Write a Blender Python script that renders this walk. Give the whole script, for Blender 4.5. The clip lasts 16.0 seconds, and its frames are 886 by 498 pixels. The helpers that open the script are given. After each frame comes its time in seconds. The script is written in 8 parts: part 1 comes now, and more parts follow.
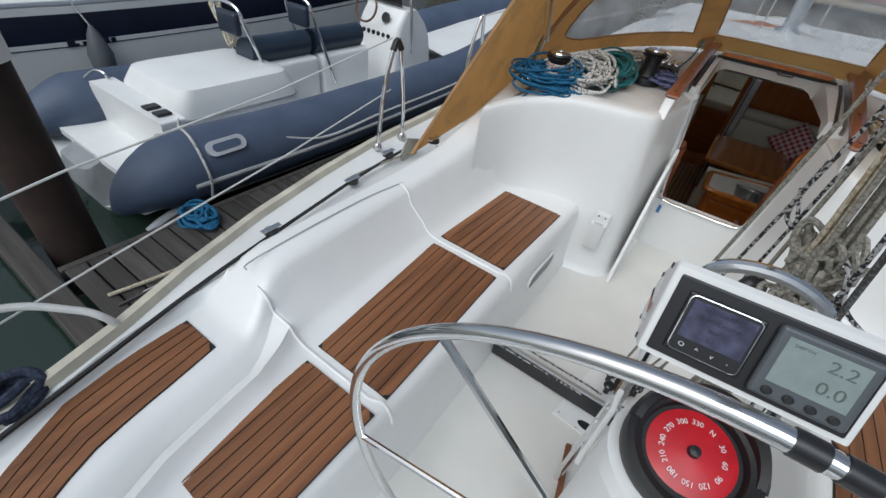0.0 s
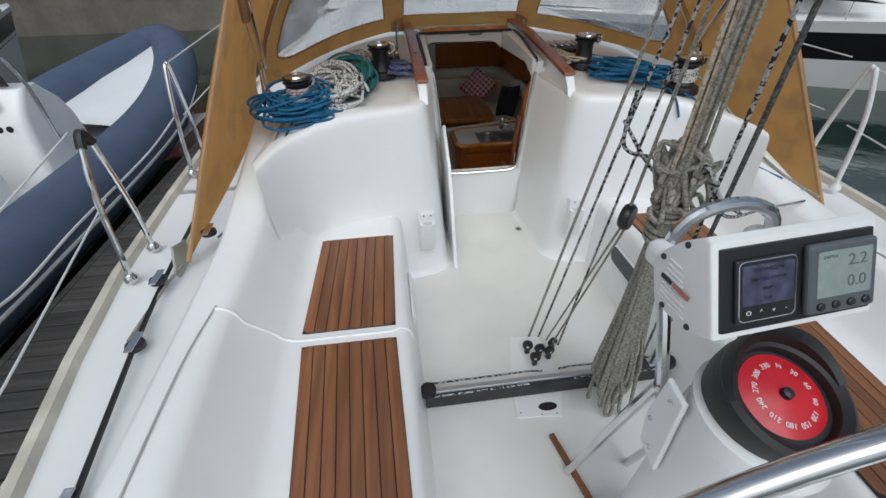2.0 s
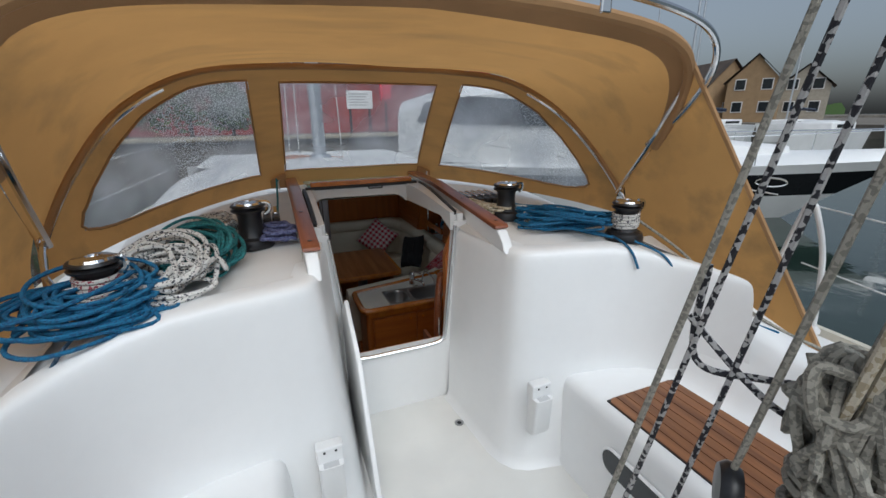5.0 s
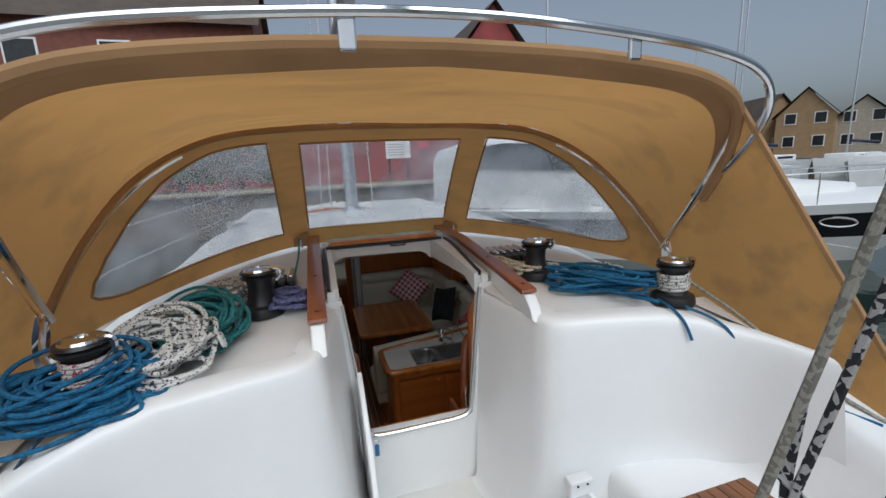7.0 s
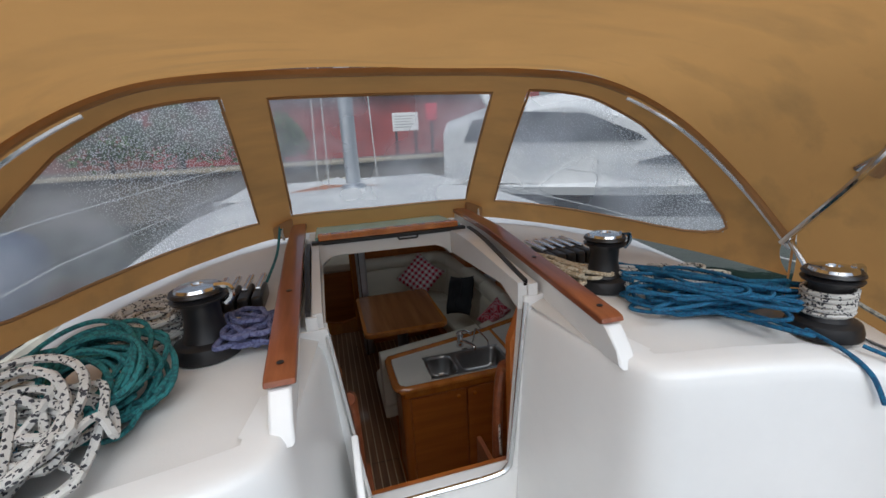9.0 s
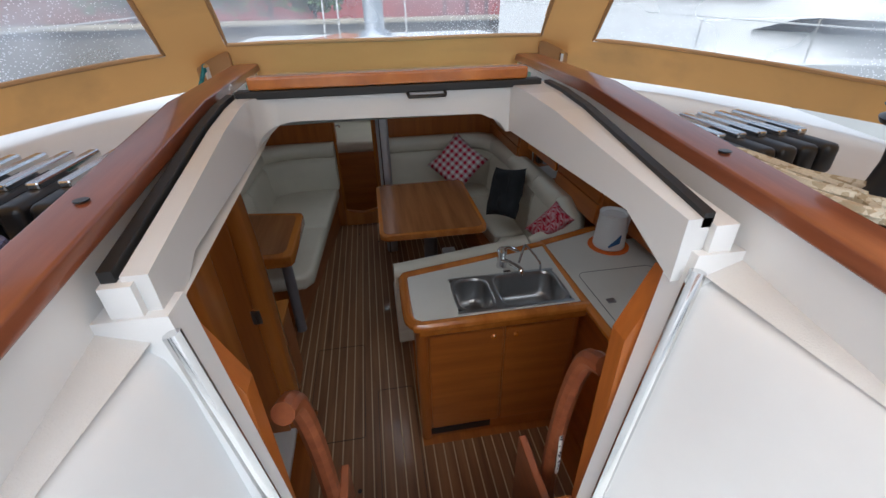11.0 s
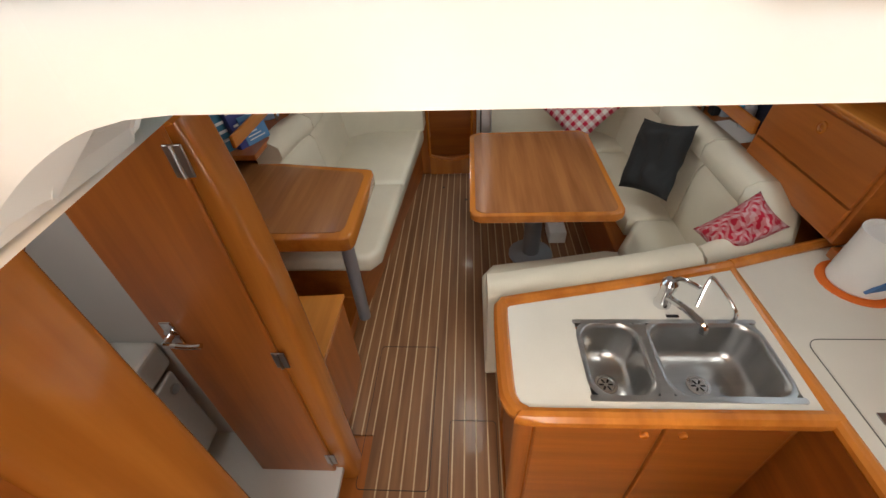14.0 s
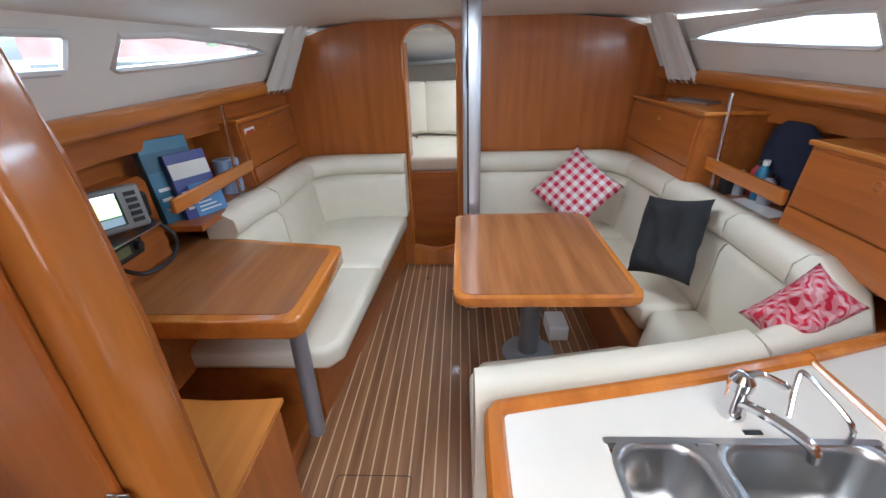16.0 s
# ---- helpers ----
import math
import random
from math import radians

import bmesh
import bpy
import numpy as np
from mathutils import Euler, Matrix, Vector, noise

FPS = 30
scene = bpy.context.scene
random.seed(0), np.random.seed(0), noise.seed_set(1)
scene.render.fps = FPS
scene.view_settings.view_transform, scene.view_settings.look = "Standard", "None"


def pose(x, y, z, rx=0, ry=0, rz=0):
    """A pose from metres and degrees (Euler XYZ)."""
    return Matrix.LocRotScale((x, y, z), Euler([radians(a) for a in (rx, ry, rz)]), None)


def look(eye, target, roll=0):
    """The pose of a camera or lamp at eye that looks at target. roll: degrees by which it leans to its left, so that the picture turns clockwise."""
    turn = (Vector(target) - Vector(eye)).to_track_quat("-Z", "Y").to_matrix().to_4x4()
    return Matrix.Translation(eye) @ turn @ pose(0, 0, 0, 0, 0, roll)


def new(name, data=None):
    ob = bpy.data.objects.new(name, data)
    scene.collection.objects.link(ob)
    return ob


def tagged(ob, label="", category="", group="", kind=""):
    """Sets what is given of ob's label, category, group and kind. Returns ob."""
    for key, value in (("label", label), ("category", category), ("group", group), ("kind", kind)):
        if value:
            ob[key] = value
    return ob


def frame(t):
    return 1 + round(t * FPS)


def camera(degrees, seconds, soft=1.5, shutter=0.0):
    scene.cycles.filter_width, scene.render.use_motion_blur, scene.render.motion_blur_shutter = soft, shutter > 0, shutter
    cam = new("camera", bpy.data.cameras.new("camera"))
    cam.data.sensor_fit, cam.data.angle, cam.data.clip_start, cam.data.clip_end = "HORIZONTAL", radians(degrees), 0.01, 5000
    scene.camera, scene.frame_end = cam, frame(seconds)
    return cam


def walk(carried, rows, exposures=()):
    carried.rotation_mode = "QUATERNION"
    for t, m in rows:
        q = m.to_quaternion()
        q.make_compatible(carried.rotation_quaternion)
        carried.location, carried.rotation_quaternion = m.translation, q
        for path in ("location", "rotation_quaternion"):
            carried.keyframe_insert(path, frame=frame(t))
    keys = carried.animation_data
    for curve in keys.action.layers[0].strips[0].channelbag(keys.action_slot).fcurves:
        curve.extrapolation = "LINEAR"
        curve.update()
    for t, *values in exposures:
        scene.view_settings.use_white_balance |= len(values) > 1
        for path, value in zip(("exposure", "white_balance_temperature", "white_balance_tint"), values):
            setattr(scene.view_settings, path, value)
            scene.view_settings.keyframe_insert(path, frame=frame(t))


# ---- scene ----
cam = camera(93.5, 16.0)
PATH = [
    (0, (-0.159, -0.911, 1.818), (-0.957, 0.425, 0.562), 8.2),
    (0.5, (-0.273, -0.864, 1.823), (-0.935, 0.571, 0.597), 7.1),
    (1, (-0.472, -0.867, 1.823), (-0.914, 0.679, 0.633), 4.7),
    (1.5, (-0.609, -0.821, 1.829), (-0.755, 0.79, 0.653), 1.7),
    (2, (-0.646, -0.661, 1.782), (-0.451, 0.939, 0.598), -1.1),
    (2.5, (-0.612, -0.514, 1.766), (-0.079, 0.99, 0.56), -2.5),
    (3, (-0.604, -0.382, 1.75), (0.229, 0.973, 0.537), -2.8),
    (3.5, (-0.644, -0.188, 1.708), (0.415, 1.026, 0.523), -2.1),
    (4, (-0.692, -0.042, 1.712), (0.468, 1.192, 0.649), -0.8),
    (4.5, (-0.66, 0.089, 1.684), (0.368, 1.572, 0.822), -0.5),
    (5, (-0.551, 0.141, 1.649), (0.163, 1.909, 1.045), -0.6),
    (5.2, (-0.529, 0.119, 1.666), (0.092, 1.947, 1.144), -0.4),
    (7.5, (-0.393, 0.411, 1.698), (0.166, 2.29, 1.303), -2.6),
    (8, (-0.415, 0.563, 1.685), (0.173, 2.434, 1.293), -2.9),
    (8.5, (-0.378, 0.714, 1.691), (0.181, 2.582, 1.247), -3.4),
    (9, (-0.289, 0.927, 1.66), (0.219, 2.791, 1.144), -3.1),
    (9.5, (-0.182, 1.15, 1.603), (0.266, 2.992, 0.966), -2.9),
    (10, (-0.069, 1.35, 1.472), (0.246, 3.174, 0.715), -3.2),
    (10.2, (-0.091, 1.422, 1.449), (0.234, 3.221, 0.638), -2.4),
    (12.3, (-0.049, 2.236, 1.364), (0.005, 3.835, 0.164), -1.6),
    (12.5, (-0.072, 2.276, 1.354), (-0.065, 3.869, 0.145), -2.3),
    (13, (-0.112, 2.423, 1.324), (-0.265, 3.968, 0.064), -4.5),
    (13.5, (-0.096, 2.539, 1.281), (-0.289, 4.042, -0.024), -4.3),
    (14, (-0.105, 2.611, 1.247), (-0.245, 4.138, -0.037), -3.9),
    (14.5, (-0.123, 2.676, 1.144), (-0.175, 4.272, -0.06), -2.7),
    (15, (-0.131, 2.759, 1.081), (-0.195, 4.431, -0.014), -2.0),
    (15.5, (-0.091, 2.823, 0.968), (-0.217, 4.558, -0.019), -0.8),
    (16, (-0.08, 2.876, 0.93), (-0.171, 4.681, 0.075), -1.8),
]
EXPOSURES = [(0, 0.0, 6100, 6), (5, 0.05, 5950, 6), (8.5, 0.1, 5950, 7), (9.5, 0.4, 6050, 8), (10.2, 0.5, 6000, 8), (12.3, 2.35, 5550, 5), (13.0, 2.38, 5600, 6), (13.5, 2.5, 6300, 8), (14.0, 2.8, 7100, 8), (14.5, 3.32, 6450, 8), (15.0, 3.55, 5850, 8), (16.0, 3.55, 5750, 8)]
walk(cam, [(t, look(eye, target, roll)) for t, eye, target, roll in PATH], EXPOSURES)

# ---- world and light ----
world = bpy.data.worlds.new("overcast_sky")
scene.world = world
world.use_nodes = True
wn = world.node_tree
sky = wn.nodes.new("ShaderNodeTexSky")
sky.sky_type = "NISHITA"
sky.sun_disc = False
sky.sun_elevation, sky.sun_rotation = radians(50), radians(200)
sky.dust_density, sky.air_density, sky.ozone_density = 4.0, 1.0, 1.0
wash = wn.nodes.new("ShaderNodeHueSaturation")
wash.inputs["Saturation"].default_value = 0.50
wn.links.new(sky.outputs[0], wash.inputs["Color"])
# overcast: the zenith about three times as bright as the horizon
up_dir, split_z, rise_ = wn.nodes.new("ShaderNodeTexCoord"), wn.nodes.new("ShaderNodeSeparateXYZ"), wn.nodes.new("ShaderNodeMapRange")
rise_.inputs[3].default_value, rise_.inputs[4].default_value = 0.72, 1.10
wn.links.new(up_dir.outputs["Generated"], split_z.inputs[0])
wn.links.new(split_z.outputs["Z"], rise_.inputs[0])
grade = wn.nodes.new("ShaderNodeVectorMath")
grade.operation = "SCALE"
wn.links.new(wash.outputs[0], grade.inputs[0])
wn.links.new(rise_.outputs[0], grade.inputs["Scale"])
wn.links.new(grade.outputs[0], wn.nodes["Background"].inputs[0])
wn.nodes["Background"].inputs[1].default_value = 0.11
sun = new("sun", bpy.data.lights.new("sun", "SUN"))
sun.data.energy, sun.data.angle, sun.data.color = 1.2, radians(40), (0.93, 0.97, 1.0)
sun.matrix_world = look((6, -12, 20), (0, 2, 0))



def daylight(name, m, w, h, watts, color=(0.95, 0.98, 1.0)):
    """An area lamp: the sky's light in a window or hatch, or added fill."""
    lamp = new(name, bpy.data.lights.new(name, "AREA"))
    lamp.data.shape, lamp.data.size, lamp.data.size_y = "RECTANGLE", w, h
    lamp.data.energy, lamp.data.color = watts, color
    lamp.matrix_world = m
    return lamp


daylight("saloon_hatch_light", look((-0.08, 4.55, 1.17), (-0.14, 4.55, 0)), 0.5, 0.5, 1.3)
# added fill over the galley worktop; the ceiling has no opening here
daylight("galley_fill_light", look((0.85, 2.95, 1.10), (0.75, 2.95, 0)), 0.35, 0.35, 0.5)
# unseen lamp added to brighten the forward cabin; no hatch is built
daylight("forward_cabin_fill_light", look((0, 6.9, 1.07), (0, 6.9, 0)), 0.5, 0.5, 4.0)
# fill lamp added in the toilet compartment to brighten the door, without a port
daylight("head_fill_light", look((-1.2, 2.9, 1.06), (-1.1, 2.95, 0)), 0.3, 0.3, 0.42)
for s, fore_watts, aft_watts in ((-1, 0.45, 0.28), (1, 0.95, 0.65)):
    daylight("window_light", look((s * 1.40, 5.0, 0.98), (0, 4.9, 0.45)), 1.0, 0.12, fore_watts)
    daylight("window_light", look((s * 1.42, 3.9, 0.97), (0, 4.0, 0.35)), 0.75, 0.12, aft_watts)


# ---- materials ----
def surf(name, color, rough=0.5, metal=0.0, vary=0.12, scale=3.0, stretch=(1, 1, 1), bump=0.0, bscale=60.0,
         fine=0.05, dark=None, coat=0.0, each=0.0, spec=0.5):
    """A surface with two scales of variation, fine relief and, per piece, a slight change of tone."""
    m = bpy.data.materials.new(name)
    m.use_nodes = True
    n, l = m.node_tree.nodes, m.node_tree.links
    b = n["Principled BSDF"]
    co = n.new("ShaderNodeTexCoord")
    mp = n.new("ShaderNodeMapping")
    mp.inputs["Scale"].default_value = stretch
    l.new(co.outputs["Object"], mp.inputs[0])
    big, small = n.new("ShaderNodeTexNoise"), n.new("ShaderNodeTexNoise")
    big.inputs["Scale"].default_value, small.inputs["Scale"].default_value = scale, bscale
    big.inputs["Detail"].default_value, small.inputs["Detail"].default_value = 4, 3
    l.new(mp.outputs[0], big.inputs["Vector"])
    l.new(mp.outputs[0], small.inputs["Vector"])
    mix = n.new("ShaderNodeMix")
    mix.data_type = "RGBA"
    d = dark or tuple(c * (1 - vary) for c in color)
    up = tuple(min(1, c * (1 + vary * 0.5)) for c in color)
    mix.inputs["A"].default_value, mix.inputs["B"].default_value = (*d, 1), (*up, 1)
    ramp = n.new("ShaderNodeMapRange")
    ramp.inputs[1].default_value, ramp.inputs[2].default_value = 0.3, 0.7
    l.new(big.outputs["Fac"], ramp.inputs[0])
    l.new(ramp.outputs[0], mix.inputs["Factor"])
    hsv = n.new("ShaderNodeHueSaturation")
    l.new(mix.outputs["Result"], hsv.inputs["Color"])
    val = n.new("ShaderNodeMapRange")
    val.inputs[3].default_value, val.inputs[4].default_value = 1 - fine, 1 + fine
    l.new(small.outputs["Fac"], val.inputs[0])
    out = val.outputs[0]
    if each:
        inf = n.new("ShaderNodeObjectInfo")
        r = n.new("ShaderNodeMapRange")
        r.inputs[3].default_value, r.inputs[4].default_value = 1 - each, 1 + each
        l.new(inf.outputs["Random"], r.inputs[0])
        mul = n.new("ShaderNodeMath")
        mul.operation = "MULTIPLY"
        l.new(out, mul.inputs[0])
        l.new(r.outputs[0], mul.inputs[1])
        out = mul.outputs[0]
    l.new(out, hsv.inputs["Value"])
    l.new(hsv.outputs[0], b.inputs["Base Color"])
    b.inputs["Roughness"].default_value, b.inputs["Metallic"].default_value = rough, metal
    b.inputs["Specular IOR Level"].default_value = spec
    b.inputs["Coat Weight"].default_value = coat
    b.inputs["Coat Roughness"].default_value = 0.08
    if bump:
        bp = n.new("ShaderNodeBump")
        bp.inputs["Strength"].default_value = bump
        bp.inputs["Distance"].default_value = 0.002
        l.new(small.outputs["Fac"], bp.inputs["Height"])
        l.new(bp.outputs[0], b.inputs["Normal"])
    return m


def wood(name, light, deep, axis=1, rough=0.35, coat=0.0, grain=1.0, each=0.0):
    s = [26 * grain] * 3
    s[axis] = 1.6 * grain
    return surf(name, light, rough, 0, scale=1.0, stretch=tuple(s), bscale=5.0, fine=0.12, dark=deep, coat=coat, each=each, bump=0.08)


def fleck(name, base, mark, size=110.0, amount=0.5, rough=0.85):
    """Braided rope: flecks of a second colour and a woven relief."""
    m = surf(name, base, rough, bscale=size * 3, bump=0.8, fine=0.2)
    n, l = m.node_tree.nodes, m.node_tree.links
    b = n["Principled BSDF"]
    was = b.inputs["Base Color"].links[0].from_socket
    co, v, cut, mx = n.new("ShaderNodeTexCoord"), n.new("ShaderNodeTexVoronoi"), n.new("ShaderNodeMath"), n.new("ShaderNodeMix")
    v.inputs["Scale"].default_value = size
    sep = n.new("ShaderNodeSeparateColor")
    cut.operation = "LESS_THAN"
    cut.inputs[1].default_value = amount
    mx.data_type = "RGBA"
    mx.inputs["B"].default_value = (*mark, 1)
    l.new(co.outputs["Object"], v.inputs["Vector"])
    l.new(v.outputs["Color"], sep.inputs[0])
    l.new(sep.outputs[0], cut.inputs[0])
    l.new(cut.outputs[0], mx.inputs["Factor"])
    l.new(was, mx.inputs["A"])
    l.new(mx.outputs["Result"], b.inputs["Base Color"])
    return m


def clear(name, color, rough=0.02, film=0.0, wet=0.0):
    """A thin clear sheet: mostly see-through, with a gloss, and dirt or drops on it."""
    m = bpy.data.materials.new(name)
    m.use_nodes = True
    n, l = m.node_tree.nodes, m.node_tree.links
    n.remove(n["Principled BSDF"])
    tr, gl, df = n.new("ShaderNodeBsdfTransparent"), n.new("ShaderNodeBsdfGlossy"), n.new("ShaderNodeBsdfTranslucent")
    tr.inputs[0].default_value = (*color, 1)
    gl.inputs["Roughness"].default_value = rough
    df.inputs[0].default_value = (0.85, 0.86, 0.87, 1)
    fr, a, c = n.new("ShaderNodeLayerWeight"), n.new("ShaderNodeMixShader"), n.new("ShaderNodeMixShader")
    pw, gm = n.new("ShaderNodeMath"), n.new("ShaderNodeMapRange")
    pw.operation, pw.inputs[1].default_value = "POWER", 4.0
    gm.inputs[3].default_value, gm.inputs[4].default_value = 0.04, 0.7
    l.new(fr.outputs["Facing"], pw.inputs[0])
    l.new(pw.outputs[0], gm.inputs[0])
    l.new(gm.outputs[0], a.inputs[0])
    l.new(tr.outputs[0], a.inputs[1])
    l.new(gl.outputs[0], a.inputs[2])
    co, no = n.new("ShaderNodeTexCoord"), n.new("ShaderNodeTexNoise")
    no.inputs["Scale"].default_value = 3.0
    mr = n.new("ShaderNodeMapRange")
    mr.inputs[1].default_value, mr.inputs[2].default_value = 0.35, 0.75
    mr.inputs[3].default_value, mr.inputs[4].default_value = film * 0.4, film * 1.6
    l.new(co.outputs["Object"], no.inputs["Vector"])
    l.new(no.outputs["Fac"], mr.inputs[0])
    amount = mr.outputs[0]
    if wet:
        vo, lt, cl, mu, ad = (n.new("ShaderNodeTexVoronoi"), n.new("ShaderNodeMath"), n.new("ShaderNodeTexNoise"),
                              n.new("ShaderNodeMath"), n.new("ShaderNodeMath"))
        vo.inputs["Scale"].default_value = 170
        cl.inputs["Scale"].default_value = 1.3
        lt.operation, mu.operation, ad.operation = "LESS_THAN", "MULTIPLY", "ADD"
        l.new(co.outputs["Object"], vo.inputs["Vector"])
        l.new(co.outputs["Object"], cl.inputs["Vector"])
        l.new(vo.outputs["Distance"], lt.inputs[0])
        sc = n.new("ShaderNodeMapRange")
        sc.inputs[1].default_value, sc.inputs[2].default_value, sc.inputs[4].default_value = 0.4, 0.65, 0.42
        l.new(cl.outputs["Fac"], sc.inputs[0])
        l.new(sc.outputs[0], lt.inputs[1])
        l.new(lt.outputs[0], mu.inputs[0])
        mu.inputs[1].default_value = wet
        l.new(mu.outputs[0], ad.inputs[0])
        l.new(amount, ad.inputs[1])
        ad.use_clamp = True
        amount = ad.outputs[0]
    l.new(amount, c.inputs[0])
    l.new(a.outputs[0], c.inputs[1])
    l.new(df.outputs[0], c.inputs[2])
    l.new(c.outputs[0], n["Material Output"].inputs[0])
    return m


GEL = surf("white_gelcoat", (0.80, 0.80, 0.79), 0.28, vary=0.05, scale=2.0, fine=0.015, bscale=25)
SOLE = surf("cream_nonskid", (0.74, 0.73, 0.69), 0.55, vary=0.08, scale=2.5, fine=0.03, bscale=420, bump=0.35)
DECKMAT = surf("deck_nonskid", (0.70, 0.69, 0.67), 0.6, vary=0.08, scale=3, fine=0.03, bscale=400, bump=0.4)
TEAK = wood("oiled_teak", (0.25, 0.105, 0.042), (0.13, 0.05, 0.02), 1, 0.5, each=0.16)
RUBBER = surf("black_rubber", (0.015, 0.015, 0.016), 0.5, vary=0.3)
BLACK = surf("black_plastic", (0.018, 0.018, 0.02), 0.35, vary=0.25)
VARN = wood("varnished_teak", (0.29, 0.092, 0.038), (0.18, 0.052, 0.022), 1, 0.3, coat=0.5)
CHERRY = wood("varnished_cherry", (0.43, 0.132, 0.024), (0.33, 0.096, 0.018), 2, 0.3, coat=0.22, grain=0.75)
CHERRYX = wood("varnished_cherry_across", (0.43, 0.132, 0.024), (0.33, 0.096, 0.018), 0, 0.3, coat=0.22, grain=0.75)
CHERRYY = wood("varnished_cherry_along", (0.43, 0.132, 0.024), (0.33, 0.096, 0.018), 1, 0.3, coat=0.22, grain=0.75)
TRIM = wood("honey_trim", (0.56, 0.195, 0.032), (0.42, 0.13, 0.02), 1, 0.25, coat=0.5, grain=0.5)
TRIMZ = wood("honey_trim_upright", (0.53, 0.185, 0.032), (0.39, 0.12, 0.02), 2, 0.25, coat=0.5, grain=0.5)
TABLEWOOD = wood("brown_table_wood", (0.38, 0.155, 0.055), (0.26, 0.10, 0.035), 1, 0.25, coat=0.4, grain=0.6)
FLOORWOOD = wood("teak_floor", (0.29, 0.14, 0.062), (0.18, 0.08, 0.035), 1, 0.4, coat=0.15, each=0.1)
HOLLY = surf("pale_holly", (0.62, 0.46, 0.28), 0.45, vary=0.1)
STEEL = surf("polished_steel", (0.72, 0.73, 0.74), 0.12, 1.0, vary=0.08, scale=8)
BRUSHED = surf("brushed_steel", (0.44, 0.44, 0.44), 0.32, 1.0, vary=0.1, stretch=(1, 12, 1), bscale=40)
ALU = surf("silver_anodised", (0.55, 0.58, 0.62), 0.38, 0.85, vary=0.06)
CANVAS = surf("tan_canvas", (0.55, 0.295, 0.10), 0.9, vary=0.22, scale=2.2, bscale=500, bump=0.4, fine=0.06)
def sheer(m, share, color):
    """Lets part of the daylight through a cloth."""
    n, l = m.node_tree.nodes, m.node_tree.links
    tr, mx = n.new("ShaderNodeBsdfTranslucent"), n.new("ShaderNodeMixShader")
    tr.inputs[0].default_value = (*color, 1)
    mx.inputs[0].default_value = share
    l.new(n["Principled BSDF"].outputs[0], mx.inputs[1])
    l.new(tr.outputs[0], mx.inputs[2])
    l.new(mx.outputs[0], n["Material Output"].inputs[0])


def stains(m, color, stretch):
    """Mildew in long soft bands over a cloth."""
    n, l = m.node_tree.nodes, m.node_tree.links
    b = n["Principled BSDF"]
    was = b.inputs["Base Color"].links[0].from_socket
    co, mp, no, mr, mx = (n.new("ShaderNodeTexCoord"), n.new("ShaderNodeMapping"), n.new("ShaderNodeTexNoise"), n.new("ShaderNodeMapRange"), n.new("ShaderNodeMix"))
    mp.inputs["Scale"].default_value = stretch
    no.inputs["Scale"].default_value, no.inputs["Detail"].default_value = 1.0, 6
    mr.inputs[1].default_value, mr.inputs[2].default_value, mr.inputs[4].default_value = 0.50, 0.68, 0.85
    mx.data_type = "RGBA"
    mx.inputs["B"].default_value = (*color, 1)
    for a, c in ((co.outputs["Object"], mp.inputs[0]), (mp.outputs[0], no.inputs["Vector"]), (no.outputs["Fac"], mr.inputs[0]),
                 (mr.outputs[0], mx.inputs["Factor"]), (was, mx.inputs["A"]), (mx.outputs["Result"], b.inputs["Base Color"])):
        l.new(a, c)


stains(CANVAS, (0.09, 0.06, 0.04), (0.9, 5.0, 5.0))
stains(CANVAS, (0.43, 0.225, 0.075), (2.6, 4.0, 4.0))
sheer(CANVAS, 0.45, (0.78, 0.425, 0.145))
CANVASD = surf("brown_binding", (0.40, 0.23, 0.105), 0.9, vary=0.2, bscale=300, bump=0.3)
LEATHER = surf("cream_leather", (0.73, 0.68, 0.56), 0.45, vary=0.07, scale=4, bscale=160, bump=0.25, fine=0.03)
LAMINATE = surf("pale_laminate", (0.68, 0.66, 0.60), 0.4, vary=0.05, scale=5, fine=0.03, bscale=300)
LINER = surf("white_liner", (0.74, 0.73, 0.70), 0.6, vary=0.04, scale=2, bscale=200, bump=0.1, fine=0.02)
LINERG = surf("gloss_liner", (0.68, 0.68, 0.67), 0.22, vary=0.04, scale=2, fine=0.01)
ACRYL = surf("teal_acrylic", (0.30, 0.54, 0.52), 0.08, vary=0.2, scale=5)
VINYL = clear("clear_vinyl", (0.93, 0.94, 0.94), 0.06, film=0.42, wet=0.6)
PANE = clear("window_acrylic", (0.80, 0.88, 0.93), 0.02, film=0.03)
RED = surf("red_dial", (0.55, 0.015, 0.025), 0.3, vary=0.15, scale=20)
WHITEP = surf("white_plastic", (0.78, 0.78, 0.77), 0.4, vary=0.04, scale=6, fine=0.02)


# ---- building helpers ----
def part(name, bm, material, parent=None, label="", smooth=False, angle=0.6):
    me = bpy.data.meshes.new(name)
    bmesh.ops.recalc_face_normals(bm, faces=bm.faces)
    if smooth:
        for f in bm.faces:
            f.smooth = True
        for e in bm.edges:
            e.smooth = not (len(e.link_faces) == 2 and e.calc_face_angle(0) > angle)
    bm.to_mesh(me)
    bm.free()
    me.materials.append(material)
    ob = new(name, me)
    if parent:
        ob.parent = parent
    if label:
        ob["label"] = label
    return ob


def thing(name, label, category, group="", kind="", at=(0, 0, 0), turn=0):
    ob = new(name)
    ob.empty_display_size = 0.1
    ob.matrix_world = pose(*at, 0, 0, turn)
    return tagged(ob, label, category, group, kind)


